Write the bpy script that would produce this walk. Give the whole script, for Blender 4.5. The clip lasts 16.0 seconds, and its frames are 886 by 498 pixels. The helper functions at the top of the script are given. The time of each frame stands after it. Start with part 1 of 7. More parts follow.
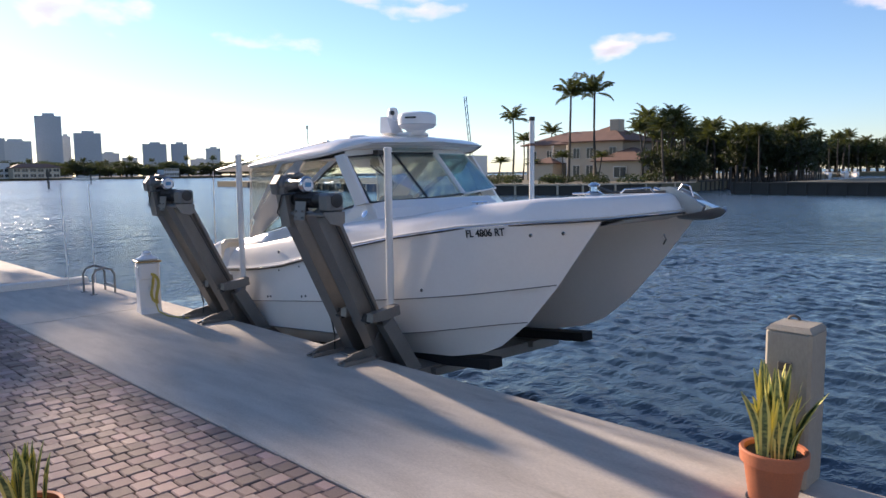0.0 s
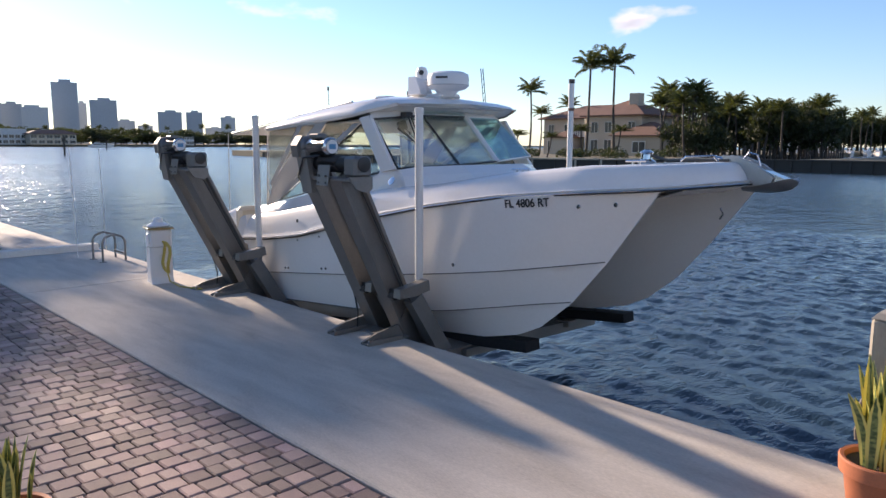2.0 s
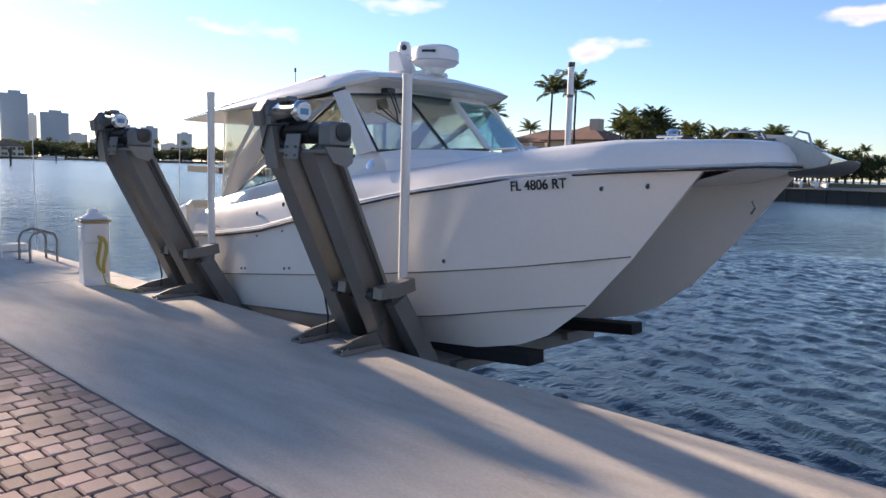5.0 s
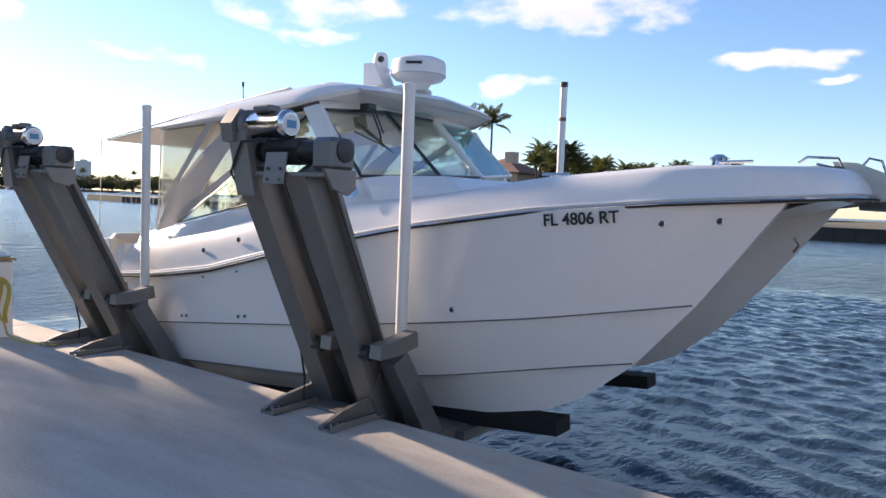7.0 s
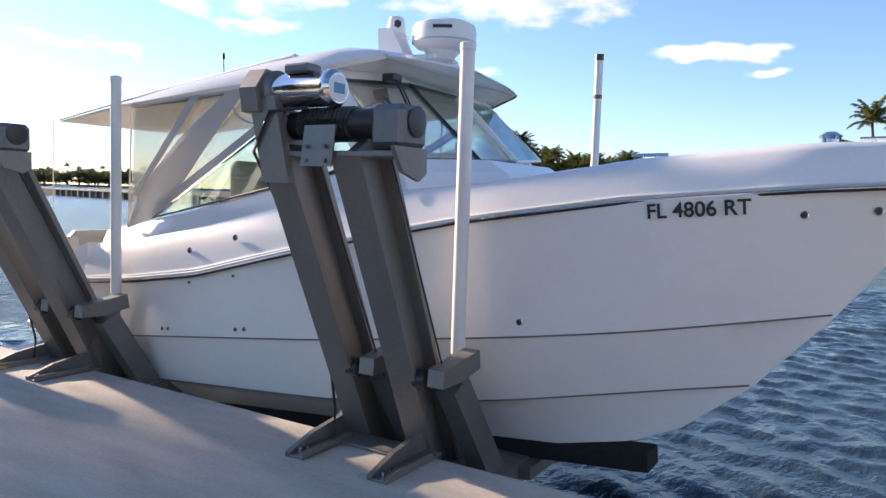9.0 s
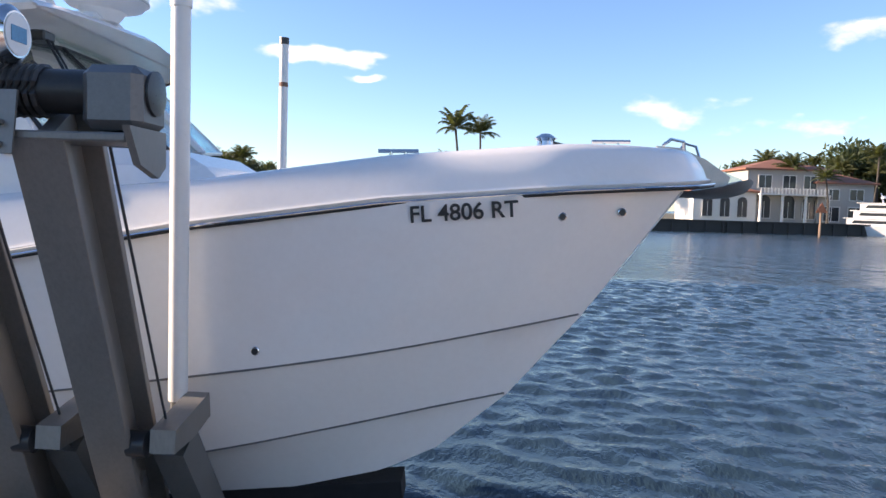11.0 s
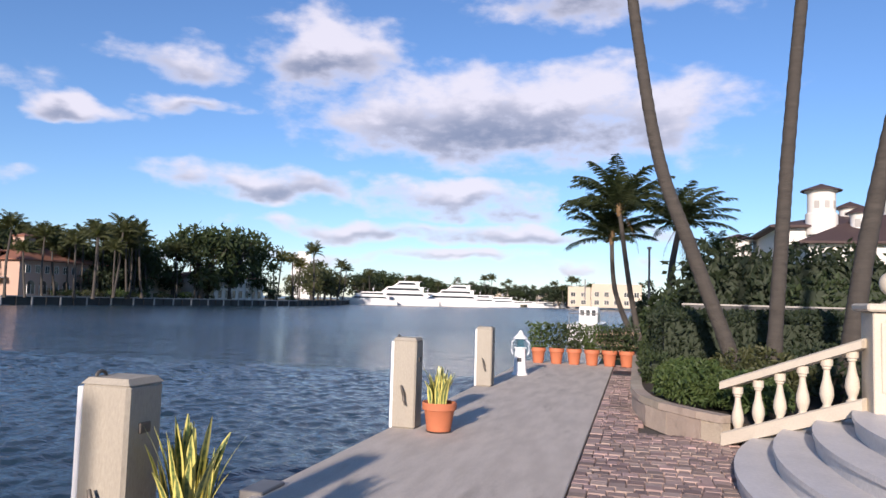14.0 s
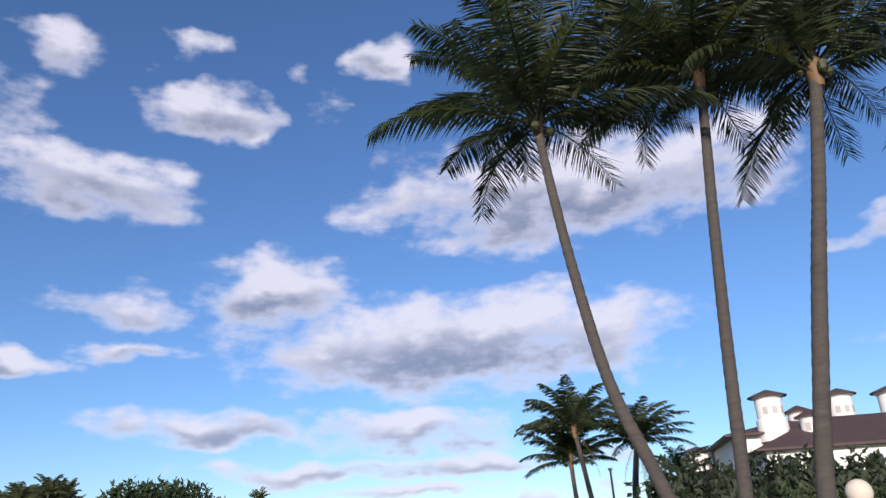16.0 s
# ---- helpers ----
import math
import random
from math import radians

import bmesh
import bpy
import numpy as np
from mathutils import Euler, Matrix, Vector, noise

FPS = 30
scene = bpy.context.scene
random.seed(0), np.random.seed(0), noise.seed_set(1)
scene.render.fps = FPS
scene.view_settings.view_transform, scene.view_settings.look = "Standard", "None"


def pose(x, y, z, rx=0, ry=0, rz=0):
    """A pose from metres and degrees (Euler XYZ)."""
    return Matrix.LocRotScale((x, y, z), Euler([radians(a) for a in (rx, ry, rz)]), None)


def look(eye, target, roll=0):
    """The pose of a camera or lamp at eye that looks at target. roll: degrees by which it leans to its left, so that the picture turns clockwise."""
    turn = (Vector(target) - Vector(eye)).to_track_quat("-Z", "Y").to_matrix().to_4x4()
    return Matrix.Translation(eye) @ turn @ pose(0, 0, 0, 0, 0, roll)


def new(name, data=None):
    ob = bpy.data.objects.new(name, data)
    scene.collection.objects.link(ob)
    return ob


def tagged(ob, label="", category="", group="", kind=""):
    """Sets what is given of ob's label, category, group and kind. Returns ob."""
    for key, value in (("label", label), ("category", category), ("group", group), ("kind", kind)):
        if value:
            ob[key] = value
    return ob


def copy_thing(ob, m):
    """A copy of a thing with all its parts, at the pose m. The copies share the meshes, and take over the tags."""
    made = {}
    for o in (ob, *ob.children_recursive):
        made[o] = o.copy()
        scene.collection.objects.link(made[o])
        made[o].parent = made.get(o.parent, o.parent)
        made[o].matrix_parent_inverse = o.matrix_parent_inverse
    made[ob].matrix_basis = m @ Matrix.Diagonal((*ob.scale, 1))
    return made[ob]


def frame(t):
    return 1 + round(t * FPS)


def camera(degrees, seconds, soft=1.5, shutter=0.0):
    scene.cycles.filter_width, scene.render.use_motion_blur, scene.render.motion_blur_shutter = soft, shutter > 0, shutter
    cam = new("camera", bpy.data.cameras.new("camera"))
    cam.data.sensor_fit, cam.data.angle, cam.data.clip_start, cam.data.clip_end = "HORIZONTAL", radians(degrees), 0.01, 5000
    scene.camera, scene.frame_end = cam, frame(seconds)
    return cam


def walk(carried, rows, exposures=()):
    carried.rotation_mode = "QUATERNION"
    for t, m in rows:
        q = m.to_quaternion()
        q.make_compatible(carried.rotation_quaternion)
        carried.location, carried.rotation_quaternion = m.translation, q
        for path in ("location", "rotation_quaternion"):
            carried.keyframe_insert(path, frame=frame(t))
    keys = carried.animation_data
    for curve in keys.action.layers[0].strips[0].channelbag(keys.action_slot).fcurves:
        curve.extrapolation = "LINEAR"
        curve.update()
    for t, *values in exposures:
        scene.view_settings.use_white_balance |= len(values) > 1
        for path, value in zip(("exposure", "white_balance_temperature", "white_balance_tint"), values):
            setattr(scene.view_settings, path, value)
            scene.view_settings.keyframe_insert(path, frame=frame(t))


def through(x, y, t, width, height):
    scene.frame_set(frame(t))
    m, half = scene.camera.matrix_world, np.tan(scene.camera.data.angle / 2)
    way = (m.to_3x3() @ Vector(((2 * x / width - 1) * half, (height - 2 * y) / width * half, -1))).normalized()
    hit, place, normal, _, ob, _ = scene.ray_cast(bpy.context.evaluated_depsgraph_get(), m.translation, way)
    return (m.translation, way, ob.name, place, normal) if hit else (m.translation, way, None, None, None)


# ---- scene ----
cam = camera(63.1, 16.0)
PATH = [
    (0, (9.931, -5.477, 2.238), (8.526, -4.070, 2.026), -0.6),
    (0.5, (9.759, -5.318, 2.205), (8.350, -3.918, 1.974), -0.4),
    (1, (9.589, -5.242, 2.214), (8.175, -3.850, 1.960), -0.1),
    (1.5, (9.362, -5.219, 2.203), (7.945, -3.835, 1.931), 0.2),
    (2, (9.261, -5.138, 2.139), (7.837, -3.763, 1.853), 0.3),
    (2.5, (9.205, -4.963, 2.058), (7.776, -3.595, 1.766), 0.6),
    (3, (9.021, -4.910, 1.961), (7.590, -3.547, 1.659), 1.0),
    (3.5, (8.792, -4.868, 1.841), (7.361, -3.504, 1.538), 1.4),
    (4, (8.661, -4.729, 1.730), (7.243, -3.350, 1.436), 1.6),
    (4.5, (8.465, -4.616, 1.694), (7.077, -3.200, 1.436), 1.7),
    (7, (6.832, -4.112, 1.645), (5.664, -2.493, 1.517), 2.2),
    (7.5, (6.506, -4.019, 1.619), (5.369, -2.378, 1.495), 2.3),
    (8, (6.224, -3.930, 1.610), (5.124, -2.265, 1.481), 2.1),
    (10.5, (4.833, -3.309, 1.594), (4.241, -1.405, 1.440), 2.5),
    (11, (4.717, -3.220, 1.611), (4.662, -1.225, 1.485), 1.8),
    (11.5, (4.626, -3.035, 1.584), (5.081, -1.090, 1.503), 1.1),
    (12, (4.560, -2.917, 1.573), (5.586, -1.201, 1.512), 0.7),
    (12.5, (4.447, -2.981, 1.597), (5.936, -1.646, 1.546), 1.5),
    (13, (4.480, -2.964, 1.598), (6.230, -1.995, 1.571), 1.9),
    (13.5, (4.453, -3.007, 1.625), (6.324, -2.301, 1.653), 2.2),
    (14, (4.535, -3.046, 1.644), (6.461, -2.526, 1.786), 1.7),
    (14.5, (4.456, -3.012, 1.696), (6.395, -2.632, 2.007), 0.5),
    (15, (4.456, -3.012, 1.696), (6.372, -2.722, 2.191), -1.2),
    (15.5, (4.456, -3.012, 1.696), (6.324, -2.757, 2.363), -2.7),
    (16, (4.456, -3.012, 1.696), (6.278, -2.669, 2.447), -3.1),
]
EXPO = [(0, 0.80, 6600, 20), (3.5, 0.9, 6650, 20), (8, 1.15, 6800, 20), (11, 1.3, 6750, 20), (12.5, 0.8, 6050, 20), (13.2, 0.6, 6050, 20), (14.5, 0.34, 5900, 18), (16, 0.32, 5800, 17)]
walk(cam, [(t, look(eye, target, roll)) for t, eye, target, roll in PATH], EXPO)

# ---- light: late sun low over the water, blue sky with fair-weather clouds ----
SUN_AZ, SUN_EL = 177.0, 18.0          # degrees, from +x turning to +y
sun_way = Vector((math.cos(radians(SUN_AZ)) * math.cos(radians(SUN_EL)), math.sin(radians(SUN_AZ)) * math.cos(radians(SUN_EL)), math.sin(radians(SUN_EL))))
sun = new("sun", bpy.data.lights.new("sun", "SUN"))
sun.data.energy, sun.data.angle, sun.data.color = 5.0, radians(1.8), (1.0, 0.85, 0.66)
sun.matrix_world = look(sun_way * 50, (0, 0, 0))


class Nodes:
    """Short hand for building a node tree."""

    def __init__(self, tree):
        self.tree = tree
        tree.nodes.clear()

    def add(self, kind, **values):
        n = self.tree.nodes.new(kind)
        ins = values.pop("ins", {})
        for k, v in values.items():
            setattr(n, k, v)
        for k, v in ins.items():
            self.put(n.inputs[k], v)
        return n

    def put(self, socket, v):
        if isinstance(v, bpy.types.NodeSocket):
            self.tree.links.new(v, socket)
        else:
            socket.default_value = v

    def math(self, op, a, b=0.0, c=None, clamp=False):
        n = self.add("ShaderNodeMath", operation=op, use_clamp=clamp, ins={0: a, 1: b})
        if c is not None:
            self.put(n.inputs[2], c)
        return n.outputs[0]

    def noise(self, vec, scale, detail=4.0, rough=0.55, dims="3D"):
        return self.add("ShaderNodeTexNoise", noise_dimensions=dims, ins={"Vector": vec, "Scale": scale, "Detail": detail, "Roughness": rough}).outputs["Fac"]

    def ramp(self, fac, stops):
        n = self.add("ShaderNodeValToRGB", ins={"Fac": fac})
        el = n.color_ramp.elements
        while len(el) < len(stops):
            el.new(0.5)
        for e, (p, c) in zip(el, stops):
            e.position, e.color = p, (*c, 1) if len(c) == 3 else c
        return n.outputs["Color"]

    def mix(self, fac, a, b, blend="MIX"):
        n = self.add("ShaderNodeMix", data_type="RGBA", blend_type=blend)
        for i, v in ((0, fac), (6, a), (7, b)):
            self.put(n.inputs[i], v if not isinstance(v, tuple) or len(v) == 4 else (*v, 1))
        return n.outputs[2]

    def maprange(self, v, a, b, c=0.0, d=1.0, smooth=False):
        n = self.add("ShaderNodeMapRange", interpolation_type="SMOOTHSTEP" if smooth else "LINEAR", ins={0: v, 1: a, 2: b, 3: c, 4: d})
        return n.outputs[0]


# (azimuth, elevation, half width, half height in degrees, strength) of the larger clouds
CLOUDS = [
    (10, 14.6, 19, 4.6, 1.15), (24.5, 18.8, 7, 3.2, 1.1), (-1, 25.8, 21, 4.6, 1.1), (36, 17.0, 5, 1.5, 0.8), (35, 13.9, 4.6, 0.9, 0.85),
    (29.5, 8.7, 8, 1.5, 0.95), (13, 8.0, 9.5, 1.8, 1.0), (9, 5.4, 14, 1.1, 0.75), (22, 5.4, 9, 0.9, 0.75), (14, 3.2, 20, 0.6, 0.55), (32, 3.0, 12, 0.5, 0.5),
    (39, 25.7, 8, 2.9, 0.95), (31, 31.8, 6, 2.3, 0.95), (42, 34.5, 4, 2.4, 0.75), (46, 30, 3, 2.4, 0.75), (20.6, 33.7, 1.8, 2.2, 0.65), (15.5, 36.8, 3, 1.9, 0.8), (33, 36.6, 3, 1.2, 0.55),
    (43, 12.6, 4.5, 1.2, 0.95), (48, 7.7, 4.5, 0.9, 0.9), (51.5, 14.2, 5.5, 1.4, 0.8), (58.8, 12.2, 5, 0.9, 0.75), (74, 7.4, 4, 0.9, 0.85), (66, 6.1, 4, 0.6, 0.8), (55, 7.4, 2.4, 0.5, 0.8),
    (102, 11.4, 3.0, 0.6, 0.85), (98.5, 9.8, 1.3, 0.4, 0.8), (105.5, 11, 3.6, 0.8, 0.85), (120.5, 9.4, 2.6, 0.8, 0.95), (117, 14.8, 9, 1.5, 1.0), (134, 14.2, 6, 1.4, 0.9),
    (147.3, 10.3, 3.4, 0.8, 0.95), (140.4, 13.4, 3.4, 1.1, 0.9), (161, 11.2, 4.6, 0.9, 0.95), (136.5, 12.4, 3.6, 0.7, 0.85), (-24, 19, 4, 1.4, 0.9), (-30, 12, 9, 2.4, 0.8), (-60, 20, 14, 5, 0.9),
]
world = bpy.data.worlds.new("sky")
scene.world = world
world.use_nodes = True
N = Nodes(world.node_tree)
sky = N.add("ShaderNodeTexSky", sky_type="NISHITA", sun_disc=False, sun_elevation=radians(SUN_EL), sun_rotation=radians(90 - SUN_AZ), altitude=0.0, air_density=1.0, dust_density=0.12, ozone_density=4.5)
way = N.add("ShaderNodeTexCoord").outputs["Generated"]
xyz = N.add("ShaderNodeSeparateXYZ", ins={0: way})
az = N.math("MULTIPLY", N.math("ARCTAN2", xyz.outputs[1], xyz.outputs[0]), 57.2958)
el = N.math("MULTIPLY", N.math("ARCSINE", xyz.outputs[2]), 57.2958)
flat = N.add("ShaderNodeCombineXYZ", ins={0: az, 1: N.math("MULTIPLY", el, 2.0), 2: 0.0}).outputs[0]
warp = N.add("ShaderNodeTexNoise", noise_dimensions="2D", ins={"Vector": flat, "Scale": 0.16, "Detail": 3.0}).outputs["Color"]
wsep = N.add("ShaderNodeSeparateXYZ", ins={0: warp})
az2 = N.math("ADD", az, N.math("MULTIPLY", N.math("SUBTRACT", wsep.outputs[0], 0.5), 9.0))
el2 = N.math("ADD", el, N.math("MULTIPLY", N.math("SUBTRACT", wsep.outputs[1], 0.5), 3.2))
total, lit = None, None
for ca, ce, w, h, s in CLOUDS:
    dx = N.math("DIVIDE", N.math("SUBTRACT", az2, ca), w)
    dy = N.math("DIVIDE", N.math("SUBTRACT", el2, ce), h)
    r2 = N.math("MULTIPLY_ADD", dx, dx, N.math("MULTIPLY", dy, dy))
    v = N.math("MULTIPLY", N.math("SUBTRACT", 1.0, r2), s if ca < 45 else s * 0.62)
    total = v if total is None else N.math("MAXIMUM", total, v)
    up = N.math("MULTIPLY", dy, N.math("MAXIMUM", v, 0.0))
    lit = up if lit is None else N.math("ADD", lit, up)
billow = N.noise(flat, 0.17, 9.0, 0.56, "2D")
dens = N.math("ADD", total, N.math("MULTIPLY", N.math("SUBTRACT", billow, 0.5), 2.6))
cover = N.maprange(dens, -0.15, 0.95, 0.0, 1.0, True)
thick = N.maprange(dens, 0.2, 1.3, 0.0, 1.0, True)
shade = N.math("MULTIPLY", thick, N.maprange(N.math("ADD", lit, N.math("MULTIPLY", N.math("SUBTRACT", billow, 0.5), 1.3)), 0.34, -0.22, 0.0, 1.0, True))
cloud = N.mix(shade, (6.3, 5.95, 5.9), (1.95, 2.15, 2.7))
seen = N.mix(N.math("MULTIPLY", cover, 0.90), sky.outputs[0], cloud)
bg = N.add("ShaderNodeBackground", ins={"Color": seen, "Strength": 0.11})
N.put(N.add("ShaderNodeOutputWorld").inputs[0], bg.outputs[0])


# ---- materials ----
WATER = -1.0

def surface(name, color, color2=None, rough=0.5, metal=0.0, scale=6.0, fine=60.0, bump=0.1, spread=0.5, stain=0.0, stain_color=(0.08, 0.07, 0.06), stretch=(1, 1, 1), by_object=0.0, by_island=0.0, coat=0.0, gloss_var=0.12, grain=0.35):
    m = bpy.data.materials.new(name)
    m.use_nodes = True
    n = Nodes(m.node_tree)
    at = n.add("ShaderNodeTexCoord").outputs["Object"]
    pos = n.add("ShaderNodeMapping", ins={"Vector": at, "Scale": stretch}).outputs[0]
    big, small = n.noise(pos, scale, 5.0), n.noise(pos, fine, 4.0, 0.65)
    color2 = color2 or tuple(c * 0.7 for c in color)
    col = n.mix(n.maprange(big, 0.5 - spread / 2, 0.5 + spread / 2), color, color2)
    col = n.mix(grain, col, n.ramp(small, [(0.25, tuple(c * 0.55 for c in color)), (0.75, tuple(min(1, c * 1.25) for c in color))]))
    if stain:
        spots = n.noise(pos, scale * 0.45, 7.0, 0.7)
        col = n.mix(n.math("MULTIPLY", n.maprange(spots, 0.55, 0.72, 0, 1, True), stain), col, stain_color)
    if by_object or by_island:
        rnd = n.add("ShaderNodeObjectInfo").outputs["Random"] if by_object else n.add("ShaderNodeNewGeometry").outputs["Random Per Island"]
        by_object = by_object or by_island
        hsv = n.add("ShaderNodeHueSaturation", ins={"Color": col, "Value": n.maprange(rnd, 0, 1, 1 - by_object, 1 + by_object), "Hue": n.maprange(n.math("FRACT", n.math("MULTIPLY", rnd, 7.3)), 0, 1, 0.485, 0.515)})
        col = hsv.outputs[0]
    b = n.add("ShaderNodeBsdfPrincipled", ins={"Base Color": col, "Metallic": metal, "Roughness": n.maprange(small, 0.2, 0.8, max(0.02, rough - gloss_var), min(1, rough + gloss_var)), "Coat Weight": coat, "Coat Roughness": 0.08})
    if bump:
        mixed = n.math("ADD", n.math("MULTIPLY", big, 0.6), n.math("MULTIPLY", small, 0.4))
        n.put(b.inputs["Normal"], n.add("ShaderNodeBump", ins={"Height": mixed, "Strength": min(1.0, bump * 2), "Distance": 0.01 * bump * 5}).outputs[0])
    n.put(n.add("ShaderNodeOutputMaterial").inputs[0], b.outputs[0])
    return m


M = {}
M["gelcoat"] = surface("gelcoat", (0.83, 0.81, 0.78), (0.79, 0.77, 0.745), 0.22, 0, 1.2, 25, 0.01, coat=0.3, gloss_var=0.05, grain=0.06, stain=0.10, stain_color=(0.62, 0.58, 0.52))
M["gelcoat_grey"] = surface("gelcoat_grey", (0.50, 0.50, 0.50), (0.46, 0.46, 0.46), 0.35, 0, 1.2, 25, 0.01, grain=0.06)
M["cream"] = surface("cream", (0.68, 0.62, 0.50), (0.60, 0.55, 0.45), 0.5, 0, 4, 80, 0.05)
M["rubber"] = surface("rubber", (0.03, 0.03, 0.032), (0.02, 0.02, 0.02), 0.55, 0, 8, 90, 0.08)
M["carpet"] = surface("carpet", (0.012, 0.012, 0.013), (0.02, 0.02, 0.02), 0.95, 0, 20, 200, 0.3)
M["alu"] = surface("aluminium", (0.30, 0.285, 0.265), (0.20, 0.19, 0.175), 0.55, 0.7, 2.5, 70, 0.06, stain=0.25, stain_color=(0.16, 0.15, 0.14), stretch=(1, 1, 0.4))
M["alu_dark"] = surface("aluminium_dark", (0.22, 0.22, 0.215), (0.14, 0.14, 0.14), 0.5, 0.7, 3, 70, 0.08)
M["galvanised"] = surface("galvanised", (0.46, 0.46, 0.45), (0.34, 0.34, 0.33), 0.42, 0.8, 9, 90, 0.08, stain=0.3, stain_color=(0.22, 0.18, 0.14))
M["steel"] = surface("steel", (0.68, 0.68, 0.68), (0.6, 0.6, 0.6), 0.12, 1.0, 4, 60, 0.01, gloss_var=0.04, grain=0.06)
M["cable"] = surface("cable", (0.07, 0.07, 0.07), (0.04, 0.04, 0.04), 0.5, 0.4, 30, 300, 0.2)
M["pvc"] = surface("pvc", (0.78, 0.77, 0.74), (0.70, 0.69, 0.66), 0.35, 0, 1.5, 40, 0.02, stain=0.15, stain_color=(0.5, 0.46, 0.4), grain=0.06)
M["white_plastic"] = surface("white_plastic", (0.80, 0.80, 0.79), (0.75, 0.75, 0.75), 0.35, 0, 3, 60, 0.02, grain=0.06)
M["black_plastic"] = surface("black_plastic", (0.02, 0.02, 0.022), (0.03, 0.03, 0.03), 0.35, 0, 6, 90, 0.03)
M["black_print"] = surface("black_print", (0.015, 0.015, 0.018), (0.02, 0.02, 0.02), 0.4, 0, 6, 90, 0.0)
M["blue_print"] = surface("blue_print", (0.10, 0.30, 0.50), (0.08, 0.26, 0.45), 0.4, 0, 6, 90, 0.0)
M["concrete"] = surface("concrete", (0.60, 0.535, 0.455), (0.41, 0.36, 0.30), 0.85, 0, 2.6, 55, 0.35, spread=0.26, stain=0.5, stain_color=(0.27, 0.235, 0.19), stretch=(0.45, 1.9, 1), grain=0.5)
M["post_concrete"] = surface("post_concrete", (0.40, 0.36, 0.29), (0.30, 0.27, 0.22), 0.85, 0, 3, 70, 0.3, stain=0.4, stain_color=(0.30, 0.26, 0.21), stretch=(1, 1, 0.35))
M["paver"] = surface("paver", (0.37, 0.265, 0.225), (0.27, 0.195, 0.17), 0.85, 0, 7, 90, 0.35, by_object=0.42, stain=0.4, stain_color=(0.11, 0.095, 0.085))
M["paver_joined"] = surface("paver_joined", (0.37, 0.265, 0.225), (0.27, 0.195, 0.17), 0.85, 0, 7, 90, 0.35, by_island=0.42, stain=0.4, stain_color=(0.11, 0.095, 0.085))
M["joint"] = surface("joint", (0.10, 0.085, 0.07), (0.06, 0.055, 0.05), 0.95, 0, 12, 120, 0.4)
M["marble"] = surface("marble", (0.66, 0.63, 0.60), (0.52, 0.50, 0.48), 0.5, 0, 2.2, 30, 0.05, stain=0.3, stain_color=(0.42, 0.40, 0.38))
M["cast_stone"] = surface("cast_stone", (0.60, 0.53, 0.42), (0.50, 0.44, 0.35), 0.8, 0, 3, 70, 0.15, stain=0.25, stain_color=(0.45, 0.38, 0.3))
M["coral_stone"] = surface("coral_stone", (0.44, 0.36, 0.28), (0.33, 0.27, 0.21), 0.9, 0, 6, 60, 0.5, stain=0.4, by_object=0.15)
M["terracotta"] = surface("terracotta", (0.52, 0.17, 0.075), (0.44, 0.14, 0.065), 0.75, 0, 5, 80, 0.12, stain=0.3, stain_color=(0.5, 0.3, 0.2))
M["soil"] = surface("soil", (0.06, 0.045, 0.03), (0.03, 0.024, 0.018), 0.95, 0, 14, 90, 0.6)
M["trunk"] = surface("trunk", (0.085, 0.073, 0.060), (0.036, 0.031, 0.027), 0.92, 0, 4, 30, 0.7, stain=0.5, stain_color=(0.025, 0.022, 0.02), stretch=(1, 1, 3.5))
# grey that stands in for the shadow line under the hull chines
M["chine_shadow"] = surface("chine_shade_grey", (0.16, 0.155, 0.15), (0.12, 0.12, 0.115), 0.6, 0, 2, 40, 0.0)
M["drum"] = surface("drum_steel", (0.05, 0.048, 0.046), (0.03, 0.03, 0.03), 0.45, 0.5, 12, 120, 0.1)
M["roof_tile"] = surface("roof_tile", (0.23, 0.125, 0.085), (0.15, 0.085, 0.06), 0.8, 0, 0.6, 8, 0.2)
M["roof_dark"] = surface("roof_dark", (0.075, 0.045, 0.04), (0.05, 0.03, 0.028), 0.75, 0, 0.8, 8, 0.2)
M["roof_red"] = surface("roof_red", (0.30, 0.13, 0.08), (0.2, 0.09, 0.06), 0.8, 0, 0.4, 6, 0.2)
M["stucco_white"] = surface("stucco_white", (0.76, 0.73, 0.67), (0.70, 0.67, 0.61), 0.9, 0, 0.5, 30, 0.1)
M["stucco_cream"] = surface("stucco_cream", (0.56, 0.47, 0.36), (0.50, 0.42, 0.32), 0.9, 0, 0.4, 20, 0.1)
M["stucco_pink"] = surface("stucco_pink", (0.52, 0.36, 0.28), (0.45, 0.31, 0.24), 0.9, 0, 0.3, 10, 0.1)
M["stucco_grey"] = surface("stucco_grey", (0.45, 0.42, 0.38), (0.38, 0.36, 0.33), 0.9, 0, 0.3, 10, 0.1)
# skyline grey-blue, lightened so that the base colour carries the distance haze
M["tower"] = surface("tower", (0.42, 0.46, 0.50), (0.37, 0.41, 0.45), 0.7, 0, 0.02, 0.5, 0.0)
M["tower_light"] = surface("tower_light", (0.58, 0.60, 0.61), (0.52, 0.55, 0.56), 0.7, 0, 0.02, 0.5, 0.0)
M["window_dark"] = surface("window_dark", (0.03, 0.035, 0.04), (0.05, 0.055, 0.06), 0.12, 0, 0.2, 5, 0.0)
M["seawall"] = surface("seawall", (0.24, 0.19, 0.14), (0.15, 0.12, 0.095), 0.9, 0, 0.5, 12, 0.3, stain=0.4)
